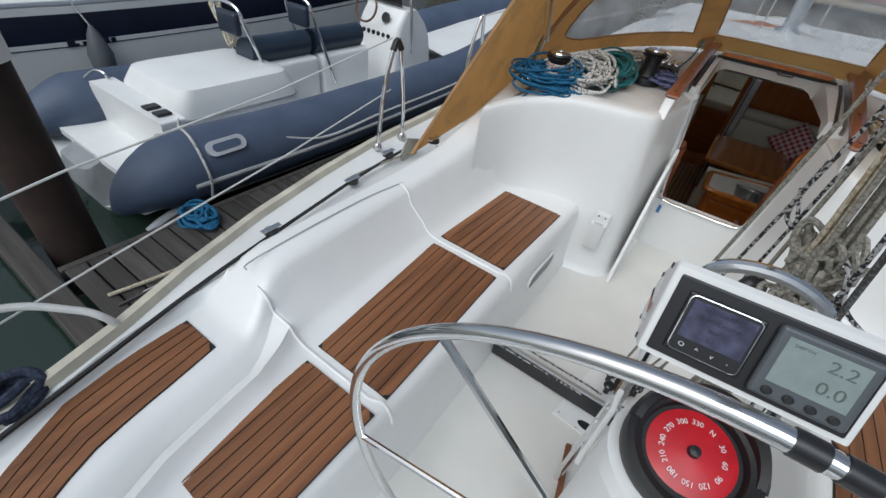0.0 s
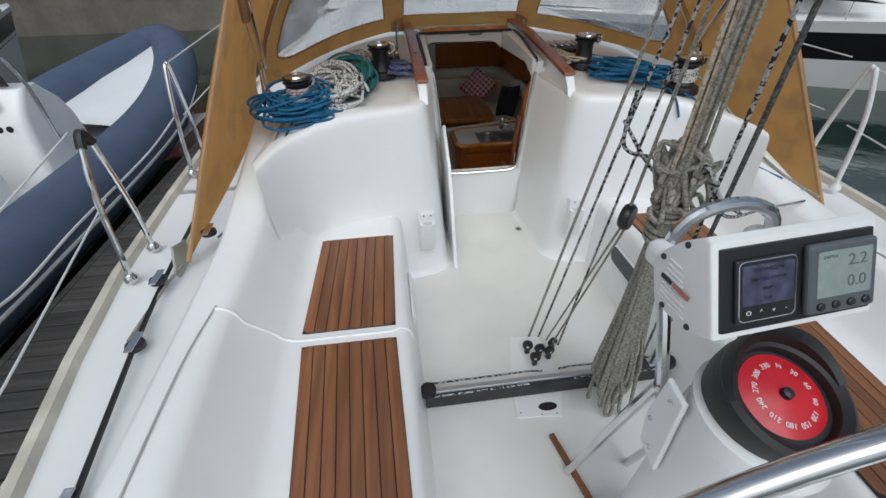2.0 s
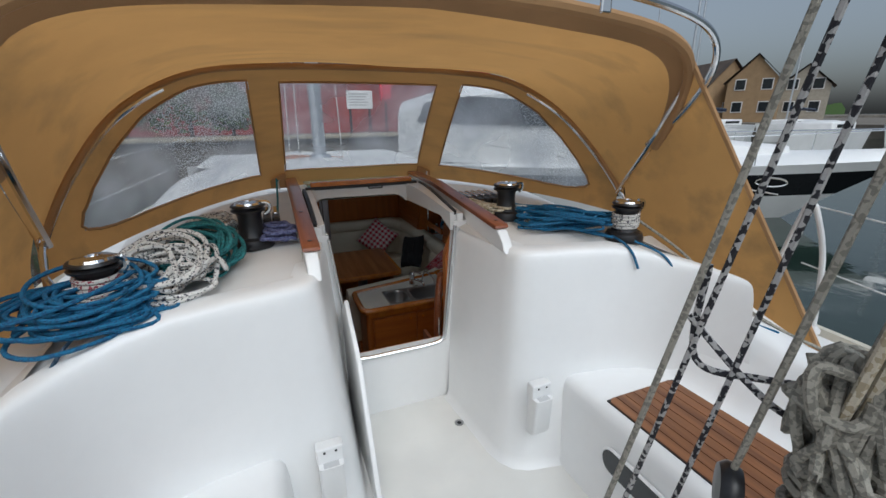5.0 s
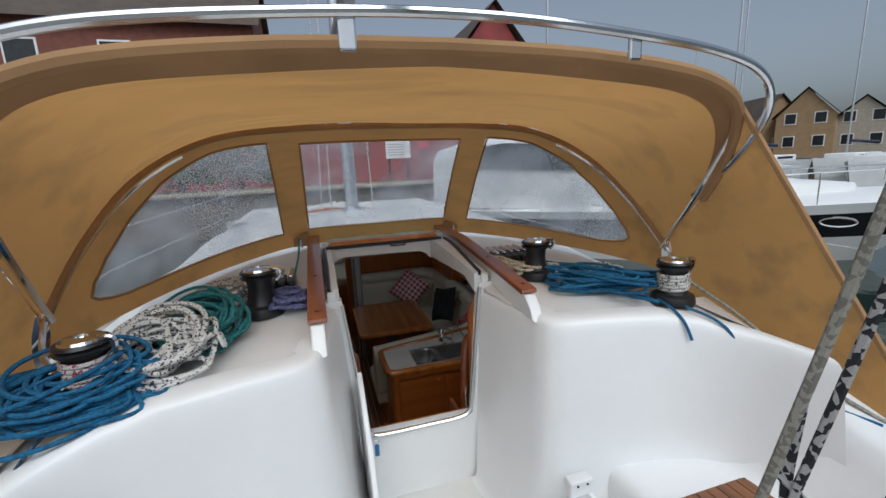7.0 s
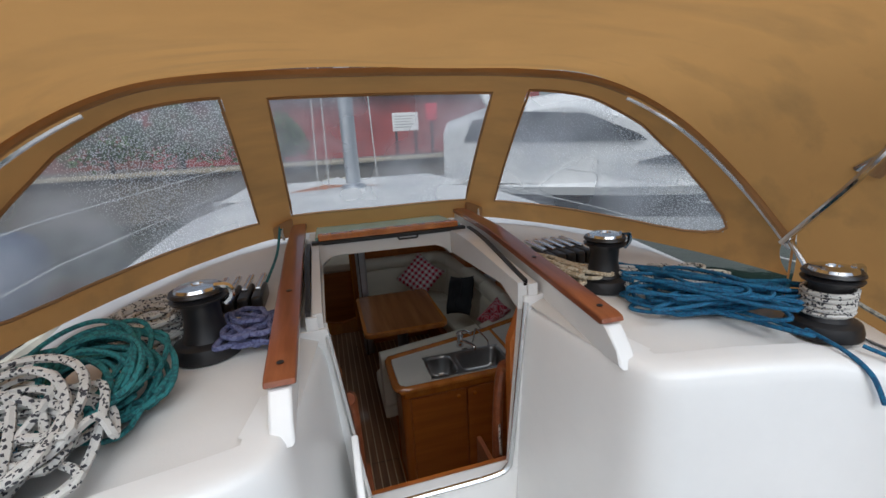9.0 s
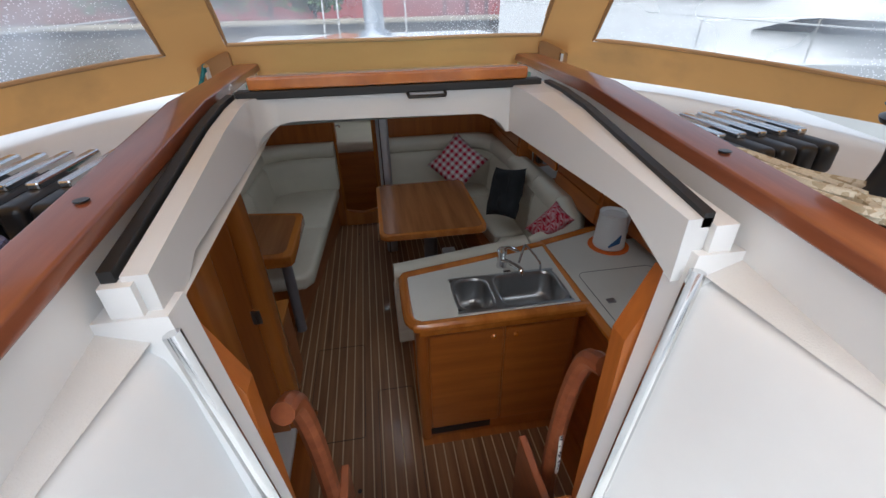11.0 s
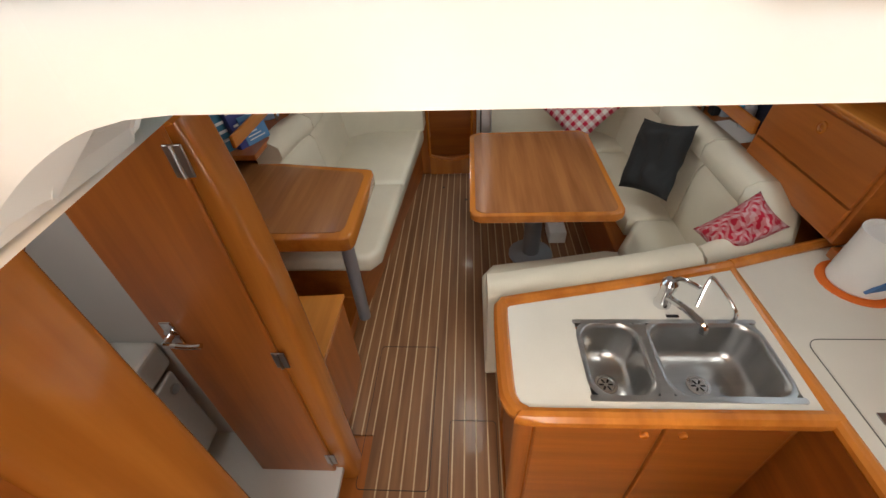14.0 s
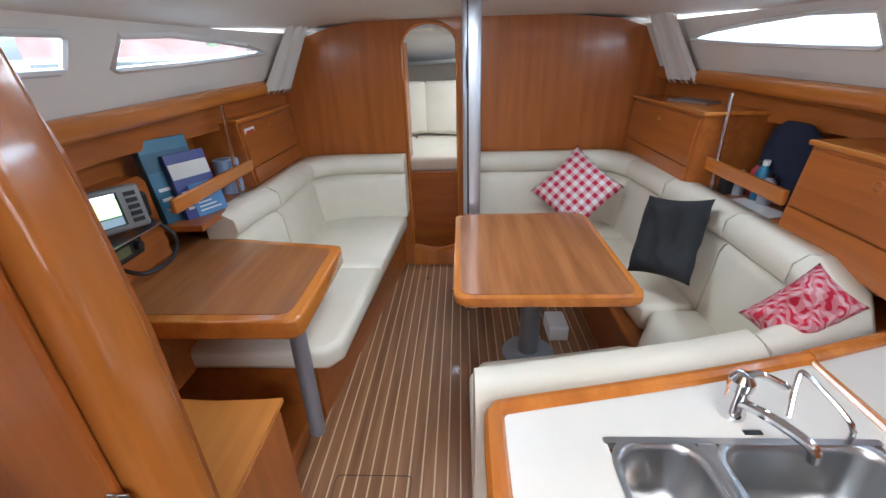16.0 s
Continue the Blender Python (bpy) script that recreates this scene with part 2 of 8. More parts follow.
def box(lo, hi, r=0.0, seg=2, bm=None, m=None):
    own = bm is None
    bm = bm or bmesh.new()
    c = [(a + b) / 2 for a, b in zip(lo, hi)]
    s = [b - a for a, b in zip(lo, hi)]
    t = bmesh.new()
    bmesh.ops.create_cube(t, size=1)
    for v in t.verts:
        v.co = Vector((v.co[0] * s[0] + c[0], v.co[1] * s[1] + c[1], v.co[2] * s[2] + c[2]))
    if r:
        bmesh.ops.bevel(t, geom=t.edges[:], offset=min(r, min(s) * 0.49), segments=seg, profile=0.5, affect="EDGES")
    add(bm, t, m)
    return bm


def add(bm, t, m=None):
    """Puts the mesh t into bm, moved by m."""
    at = {}
    for v in t.verts:
        at[v] = bm.verts.new(m @ v.co if m else v.co)
    for f in t.faces:
        bm.faces.new([at[v] for v in f.verts])
    t.free()
    return bm


def loft(rings, closed=True, caps=True, bm=None):
    bm = bm or bmesh.new()
    rows = [[bm.verts.new(p) for p in ring] for ring in rings]
    for a, b in zip(rows, rows[1:]):
        n = len(a)
        for i in range(n if closed else n - 1):
            j = (i + 1) % n
            bm.faces.new((a[i], a[j], b[j], b[i]))
    if caps and closed:
        bm.faces.new(rows[0][::-1])
        bm.faces.new(rows[-1])
    return bm


def prism(outline, lo, hi, axis=2, bm=None, r=0.0, seg=2):
    """An outline of (a, b) pairs drawn out along an axis."""
    def at(a, b, c):
        return {0: (c, a, b), 1: (a, c, b), 2: (a, b, c)}[axis]
    t = loft([[at(a, b, lo) for a, b in outline], [at(a, b, hi) for a, b in outline]])
    if r:
        es = [e for e in t.edges if abs(e.verts[0].co[axis] - e.verts[1].co[axis]) < 1e-6]
        bmesh.ops.bevel(t, geom=es, offset=r, segments=seg, profile=0.5, affect="EDGES")
    bm = bm or bmesh.new()
    return add(bm, t)


def rounded(x0, x1, y0, y1, r, n=5):
    out = []
    for cx, cy, a in ((x1 - r, y1 - r, 0), (x0 + r, y1 - r, 90), (x0 + r, y0 + r, 180), (x1 - r, y0 + r, 270)):
        out += [(cx + r * math.cos(radians(a + 90 * k / n)), cy + r * math.sin(radians(a + 90 * k / n))) for k in range(n + 1)]
    return out


def smooth_path(pts, n=8, closed=False):
    """A Catmull-Rom line through points."""
    P = [Vector(p) for p in pts]
    out = []
    k = len(P)
    for i in range(k if closed else k - 1):
        if closed:
            a, b, c, d = P[i - 1], P[i], P[(i + 1) % k], P[(i + 2) % k]
        else:
            a, b, c, d = P[max(i - 1, 0)], P[i], P[i + 1], P[min(i + 2, k - 1)]
        for s in range(n):
            t = s / n
            out.append(0.5 * (2 * b + (c - a) * t + (2 * a - 5 * b + 4 * c - d) * t * t + (3 * b - 3 * c + d - a) * t ** 3))
    if not closed:
        out.append(P[-1])
    return out


def tube(pts, r, sides=8, closed=False, bm=None, flat=1.0):
    P = [Vector(p) for p in pts]
    rings, up = [], None
    for i, p in enumerate(P):
        a = P[i - 1] if (i or closed) else p
        b = P[(i + 1) % len(P)] if (i < len(P) - 1 or closed) else p
        d = (b - a).normalized() if (b - a).length > 1e-9 else Vector((0, 0, 1))
        if up is None:
            up = d.orthogonal().normalized()
        up = (up - d * up.dot(d))
        up = up.normalized() if up.length > 1e-6 else d.orthogonal().normalized()
        w = d.cross(up)
        rr = r[i] if isinstance(r, (list, tuple)) else r
        rings.append([p + rr * (math.cos(2 * math.pi * k / sides) * up + flat * math.sin(2 * math.pi * k / sides) * w) for k in range(sides)])
    if closed:
        rings.append(rings[0])
        bm = bm or bmesh.new()
        rows = [[bm.verts.new(q) for q in ring] for ring in rings[:-1]]
        rows.append(rows[0])
        for a, b in zip(rows, rows[1:]):
            for i in range(sides):
                j = (i + 1) % sides
                bm.faces.new((a[i], a[j], b[j], b[i]))
        return bm
    return loft(rings, bm=bm)


def lathe(profile, n=24, at=(0, 0, 0), m=None, bm=None):
    """A profile of (radius, height) turned round an upright axis."""
    t = loft([[(r * math.cos(2 * math.pi * k / n), r * math.sin(2 * math.pi * k / n), z) for k in range(n)] for r, z in profile])
    bm = bm or bmesh.new()
    return add(bm, t, Matrix.Translation(at) @ (m or Matrix()))


def lerp(x, table):
    """Linear interpolation in rows of (x, value)."""
    return float(np.interp(x, [a for a, _ in table], [b for _, b in table]))


def structure(ob, label="", category=""):
    return tagged(ob, label, category, "", "structure")


# ---- yacht hull, decks and cockpit ----
WATER = -0.60
HB = [(-2.2, 1.22), (-1.3, 1.39), (-1.0, 1.49), (-0.73, 1.565), (-0.42, 1.68), (0.0, 1.80), (0.5, 1.90), (1.0, 1.97), (2.0, 2.00), (3.5, 1.99), (5.0, 1.90), (7.0, 1.50), (9.0, 0.7), (10.0, 0.06)]
DK = [(-2.2, 0.52), (1.0, 0.56), (4.0, 0.66), (10.0, 0.95)]
ROOF = [(1.0, 1.02), (1.7, 1.06), (3.2, 1.17), (5.0, 1.20), (6.5, 1.12), (7.6, 0.85)]
XC = [(-2.2, 0.98), (-1.3, 1.03), (-1.05, 1.09), (-0.85, 1.155), (-0.64, 1.185), (-0.52, 1.20), (-0.40, 1.245), (-0.30, 1.30), (-0.22, 1.32), (0.6, 1.34), (1.2, 1.30), (1.8, 1.24)]
ZC = [(-2.2, 0.495), (-0.50, 0.495), (-0.45, 0.505), (-0.39, 0.545), (-0.33, 0.60), (-0.27, 0.645), (-0.18, 0.668), (0.6, 0.675), (1.0, 0.72), (1.4, 0.86), (1.8, 1.0)]


def side_profile(y):
    xc, zc, hb, dk = lerp(y, XC), lerp(y, ZC), lerp(y, HB), lerp(y, DK)
    xo = min(lerp(y, [(-2, 1.30), (-1.2, 1.34), (-0.96, 1.45), (-0.75, 1.49), (-0.5, 1.50), (0.6, 1.50), (1.8, 1.42)]), hb - 0.08)
    zt = zc if y < -0.35 else max(zc, dk + 0.005)
    xs = xc - 0.20
    return [(0.595, -0.02), (0.60, 0.015), (0.612, 0.035), (0.632, 0.36), (0.640, 0.405), (0.655, 0.432), (0.685, 0.447), (0.72, 0.45),
            (xs - 0.06, 0.45), (xs - 0.01, 0.455), (xs + 0.03, 0.475), (xs + 0.055, 0.51), (xc - 0.05, zc - 0.085), (xc - 0.03, zc - 0.03),
            (xc, zc - 0.006), (xc + 0.03, zt), (xo - 0.04, zt), (xo - 0.015, zt - 0.012 if zt > dk else zt), (xo, zt - 0.04 if zt > dk + 0.06 else zt + (0.004 if zt < dk else -0.003)),
            (xo + 0.02, dk + 0.03 if zt > dk + 0.06 else dk + 0.003), (xo + 0.05, dk), (hb - 0.02, dk), (hb, dk - 0.03)]


YS = [-2.2, -1.6, -1.3, -1.2, -1.05, -0.96, -0.85, -0.75, -0.64, -0.56, -0.52, -0.48, -0.45, -0.42, -0.39, -0.36, -0.33, -0.30, -0.27, -0.22, -0.18, 0.0, 0.3, 0.6, 0.8, 1.0, 1.2, 1.4, 1.6, 1.8]
for side, word in ((-1, "port"), (1, "starboard")):
    bm = loft([[(side * x, y, z) for x, z in side_profile(y)] for y in YS], closed=False)
    structure(part("cockpit_moulding", bm, GEL, smooth=True, angle=0.9), f"white gelcoat cockpit bench and coaming, {word} side", "cockpit")
    # topsides and side deck
    yh = [-2.2, -1.3, -1, -0.73, -0.42, 0, 0.5, 1, 2, 3, 4, 5, 6, 7, 8, 9, 10]
    rings = []
    for y in yh:
        hb, dk = lerp(y, HB), lerp(y, DK)
        rings.append([(side * hb, y, dk - 0.03), (side * (hb - 0.01), y, dk - 0.3), (side * hb * 0.93, y, WATER + 0.1), (side * hb * 0.75, y, WATER - 0.4)])
    structure(part("hull_side", loft(rings, closed=False), GEL, smooth=True), "white gelcoat hull side of the yacht", "hull")
    rings = []
    for y in [1.75, 2.5, 3.5, 4.5, 5.5, 6.5, 7.6, 9, 10]:
        hb, dk = lerp(y, HB), lerp(y, DK)
        xi = min(1.30 if y < 2 else 1.62, hb - 0.20) if y < 7 else 0.0
        rings.append([(side * xi, y, dk), (side * max(hb - 0.02, xi + 0.01), y, dk), (side * max(hb, xi + 0.02), y, dk - 0.03)])
    structure(part("side_deck", loft(rings, closed=False), DECKMAT, smooth=True), "off-white nonskid side deck", "deck")
    # toe rail
    rings = []
    for y in [-2.2, -1.3, -1, -0.73, -0.42, 0, 0.5, 1, 1.7, 2.5, 3.5, 5, 6, 7, 8, 9, 9.9]:
        hb, dk = lerp(y, HB), lerp(y, DK)
        rings.append([(side * (hb + a), y, dk + b) for a, b in ((0.012, -0.06), (0.016, 0.0), (0.0, 0.035), (-0.035, 0.035), (-0.045, 0.0))])
    structure(part("toe_rail", loft(rings), surf("cream_rail_" + word, (0.60, 0.56, 0.46), 0.5, vary=0.25, scale=6), smooth=True), "weathered cream toe rail along the deck edge", "rail")

structure(part("floor_cockpit", box((-0.66, -2.2, -0.06), (0.66, 2.30, 0.0)), SOLE), "cream moulded nonskid cockpit sole", "floor")
structure(part("transom", box((-1.26, -2.32, -0.5), (1.26, -2.2, 0.5), 0.03), GEL), "white gelcoat transom behind the helm", "hull")

# forward bulkhead, in two moulded halves with the companionway recess between
BOT = [(0.29, 2.16), (0.33, 1.66), (0.345, 1.60), (0.38, 1.545), (0.44, 1.51), (0.62, 1.475), (0.85, 1.45), (1.00, 1.40), (1.08, 1.30), (1.13, 1.15), (1.15, 0.95)]
TOP = [(0.345, 2.22), (0.425, 1.78), (0.437, 1.72), (0.465, 1.675), (0.53, 1.65), (0.72, 1.61), (0.90, 1.56), (1.04, 1.50), (1.13, 1.43), (1.21, 1.33), (1.27, 1.15)]


ROLL = [(1.0, 0.0), (1.0, 0.1), (0.8, 0.6), (0.55, 0.83), (0.35, 0.95), (0.3, 1.0)]


def bulk_path(z):
    s = max(0.0, min(1.0, z / 1.03))
    return [((1 - s) * a[0] + s * b[0], (1 - s) * a[1] + s * b[1]) for a, b in zip(BOT, TOP)]


for side, word in ((-1, "port"), (1, "starboard")):
    rings = []
    for z, back in ((-0.02, 0), (0.0, -0.03), (0.02, -0.008), (0.05, 0), (0.3, 0), (0.6, 0), (0.9, 0), (0.985, 0.0), (1.012, 0.003), (1.035, 0.008), (1.050, 0.020), (1.057, 0.040), (1.058, 0.075), (1.057, 0.11)):
        p = bulk_path(z)
        rings.append([(side * (x + back * ROLL[min(i, 5)][0]), y + back * ROLL[min(i, 5)][1], z - (0.0 if i < 7 else (i - 6) * 0.022 * max(0, z))) for i, (x, y) in enumerate(p)])
    structure(part("wall_bulkhead", loft(rings, closed=False), GEL, smooth=True, angle=1.2), f"white moulded cockpit bulkhead, {word} half", "wall")
    # coachroof top
    XS = [0.36, 0.43, 0.50, 0.65, 0.85, 1.02, 1.15, 1.26]
    rings = []
    for j in range(14):
        s = j / 13
        ring = []
        for x in XS:
            y0 = lerp(x, [(0.36, 2.22), (0.43, 1.79), (0.50, 1.74), (0.72, 1.68), (0.9, 1.63), (1.04, 1.57), (1.13, 1.50), (1.21, 1.40), (1.27, 1.25), (1.37, 1.2)])
            y = y0 + s * (7.6 - y0)
            drop = lerp(x, [(0.3, 0), (0.85, 0.01), (1.15, 0.035), (1.26, 0.07), (1.33, 0.16), (1.37, 0.6)])
            ring.append((side * (x + lerp(y, [(2, 0), (4.5, 0.1), (6.5, -0.15), (7.6, -0.3)]) * (x > 0.9)), y, max(lerp(y, ROOF) - drop, lerp(y, DK) - 0.02) - (0.03 if j == 0 else 0)))
        rings.append(ring)
    structure(part("coachroof", loft(rings, closed=False), DECKMAT, smooth=True, angle=1.2), "off-white nonskid coachroof deck with rounded edges", "deck")
rings = [[(x, y, lerp(y, ROOF) + (0.03 if abs(x) < 0.3 else 0)) for x in (-0.45, -0.3, 0, 0.3, 0.45)] for y in (3.35, 4.0, 5.0, 6.0, 6.8, 7.6)]
structure(part("coachroof_middle", loft(rings, closed=False), DECKMAT, smooth=True), "off-white nonskid coachroof deck ahead of the hatch", "deck")
structure(part("foredeck", loft([[(-max(lerp(y, HB), 0.05), y, lerp(y, DK) - 0.01), (0, y, lerp(y, DK) + 0.03), (max(lerp(y, HB), 0.05), y, lerp(y, DK) - 0.01)] for y in (7.2, 8, 9, 10)], closed=False), DECKMAT, smooth=True), "white foredeck of the yacht", "deck")

# ---- sea, pontoon and neighbours (setting) ----
WATERMAT = surf("harbour_water", (0.020, 0.036, 0.028), 0.07, vary=0.25, scale=0.4, bscale=2.2, bump=0.25, fine=0.03)
WATERMAT.node_tree.nodes["Bump"].inputs["Distance"].default_value = 0.03
bm = bmesh.new()
wy = [-2.25, -1.3, -1, -0.73, -0.42, 0, 0.5, 1, 2, 3.5, 5, 6, 7, 8, 9, 10]
for sgn in (-1, 1):
    loft([[(sgn * lerp(y, HB) * 0.90, y, WATER), (sgn * 6, y, WATER), (sgn * 1500, y, WATER)] for y in wy], closed=False, bm=bm)
for a, b in ((-1500, -2.25), (10, 1500)):
    loft([[(-1500, a, WATER), (1500, a, WATER)], [(-1500, b, WATER), (1500, b, WATER)]], closed=False, bm=bm)
structure(part("water", bm, WATERMAT), "calm dark green harbour water", "water")

# ---- companionway and sliding hatch ----
frame_pts = [(-0.27, 0.40), (-0.325, 1.05), (0.335, 1.05), (0.275, 0.44), (0.24, 0.385), (-0.22, 0.385)]
# lower washboard sill and sides of the recess end wall
structure(part("wall_companionway_sill", box((-0.34, 2.18, -0.02), (0.36, 2.24, 0.385), 0.01), GEL), "white gelcoat wall under the companionway", "wall")
for side, x0, x1, xb in ((-1, -0.52, -0.335, -0.275), (1, 0.345, 0.52, 0.285)):
    out = [(xb, 0.38), (x0 if side < 0 else x1, 0.38), (x0 if side < 0 else x1, 1.10), (-0.335 if side < 0 else 0.345, 1.10)]
    structure(part("wall_companionway_side", prism(out, 2.185, 2.235, axis=1), GEL), "white gelcoat wall beside the companionway", "wall")
surround = structure(part("companionway_trim", tube(smooth_path([(-0.335, 2.178, 1.08), (-0.30, 2.176, 0.75), (-0.272, 2.174, 0.47), (-0.255, 2.173, 0.405), (-0.20, 2.172, 0.384),
                     (0, 2.172, 0.382), (0.20, 2.172, 0.384), (0.262, 2.173, 0.405), (0.282, 2.174, 0.47), (0.31, 2.176, 0.75), (0.345, 2.178, 1.08)], 6), 0.011, 8, flat=0.7), STEEL, smooth=True), "thin metal trim round the companionway opening", "trim")
# liner walls of the hatch opening
for x, s in ((-0.345, -1), (0.30, 1)):
    bm = prism([(2.20, 1.05), (2.32, 1.112), (2.82, 1.124), (2.82, 1.234), (2.70, 1.229), (2.58, 1.216), (2.20, 1.15)], x - (0.03 if s < 0 else 0), x + (0.061 if s > 0 else 0), axis=0)
    for v in bm.verts:
        if s > 0 and v.co.x < 0.32:
            v.co.x += 0.025 - 0.065 * (v.co.y - 2.20) / 0.62
    structure(part("hatch_liner", bm, LINERG), "glossy white inner side of the companionway hatch", "trim")
out = [(-0.375, 1.235), (-0.375, 1.122)] + [(-0.345 + 0.095 - 0.095 * math.cos(radians(a)), 1.124 + 0.050 * math.sin(radians(a))) for a in range(0, 91, 15)] + \
      [(0.165 + 0.090 * math.sin(radians(a)), 1.118 + 0.050 * math.cos(radians(a))) for a in range(0, 91, 15)] + [(0.33, 1.116), (0.33, 1.235)]
structure(part("hatch_beam", prism([(x, z) for x, z in out], 2.80, 2.88, axis=1, r=0.004), LINERG), "glossy white front beam of the companionway opening", "trim")
cove = prism([(-0.347, 2.804), (-0.347, 2.75)] + [(-0.295 + 0.05 * math.cos(radians(a)), 2.75 + 0.05 * math.sin(radians(a))) for a in range(180, 89, -10)] + [(-0.295, 2.804)], 1.124, 1.232)
for v in cove.verts:
    if v.co.z < 1.13:
        v.co.z = 1.124 + 0.05 * math.sqrt(max(0, 1 - ((-0.25 - v.co.x) / 0.095) ** 2))
structure(part("hatch_cove", cove, LINERG, smooth=True), "white rounded inner corner of the hatch opening", "trim")
hatch = thing("sliding_hatch", "sliding companionway hatch of teal acrylic with a varnished teak edge", "hatch", at=(0, 0, 0))
part("teak_edge", box((-0.345, 2.79, 1.2465), (0.30, 2.835, 1.274), 0.005, 3), TRIM, hatch, "varnished teak edge strip")
part("seal", box((-0.375, 2.785, 1.228), (0.335, 2.82, 1.246), 0.003), RUBBER, hatch, "wet black rubber seal")
part("acrylic_sheet", prism([(2.836, 1.240), (3.24, 1.214), (3.24, 1.228), (2.836, 1.254)], -0.36, 0.325, axis=0, r=0.003), ACRYL, hatch)
handle = part("handle", tube(smooth_path([(0.008, 2.80, 1.228), (0.010, 2.782, 1.221), (0.02, 2.778, 1.220), (0.086, 2.778, 1.220), (0.096, 2.782, 1.221), (0.098, 2.80, 1.228)], 5), 0.0042, 8), BLACK, hatch, "black plastic pull handle", smooth=True)
for s, word in ((-1, "port"), (1, "starboard")):
    rail = thing("hatch_rail", "varnished teak hatch rail on a white moulded base", "rail", "hatch rails")
    bm = prism([(1.835, 1.136), (1.85, 1.128), (2.7, 1.222), (3.24, 1.239), (3.24, 1.262), (2.7, 1.247), (1.86, 1.155), (1.84, 1.148)], s * 0.442 - 0.036, s * 0.442 + 0.036, axis=0, r=0.005, seg=3)
    for yb_ in (1.90, 2.30):
        part("plug", lathe([(0.009, 0), (0.009, 0.0015), (0, 0.0015)], 12, at=(s * 0.442, yb_, 1.1575 + 0.1083 * (yb_ - 1.86))), BLACK, rail)
    part("teak_cap", bm, VARN, rail, smooth=True)
    bm = prism([(1.76, 1.03), (3.24, 1.10), (3.24, 1.240), (2.7, 1.223), (1.86, 1.130), (1.835, 1.126), (1.79, 1.075)], min(s * 0.418, s * 0.470), max(s * 0.418, s * 0.470), axis=0, r=0.008, seg=3)
    part("base", bm, GEL, rail, smooth=True)
    part("slide_track", prism([(2.2, 1.136), (2.58, 1.178), (2.70, 1.190), (2.80, 1.198), (2.80, 1.240), (2.70, 1.237), (2.58, 1.224), (2.2, 1.158)], (-0.388 if s < 0 else 0.355) - 0.008, (-0.388 if s < 0 else 0.355) + 0.008, axis=0), RUBBER, rail, "black slide track")
for s in (-1, 1):
    structure(part("hatch_ledge", prism([(2.19, 1.07), (2.32, 1.122), (2.85, 1.134), (3.2, 1.165), (3.2, 1.205), (2.85, 1.205), (2.19, 1.142)], min(s * 0.362, s * 0.397), max(s * 0.362, s * 0.397), axis=0), GEL), "white moulded ledge beside the hatch", "trim")
structure(part("hatch_garage", box((-0.46, 3.28, 1.08), (0.46, 3.40, 1.27), 0.03, 3), GEL, smooth=True), "white moulded hatch garage", "deck")

# ---- cabin shell ----
FLOOR = -0.687


def under_roof(x, y, z, gap=0.012):
    """Keeps a point of the lining below the coachroof."""
    return min(z, lerp(y, ROOF) - lerp(abs(x), [(0.3, 0), (0.85, 0.01), (1.15, 0.035), (1.26, 0.07), (1.40, 0.10)]) - gap)


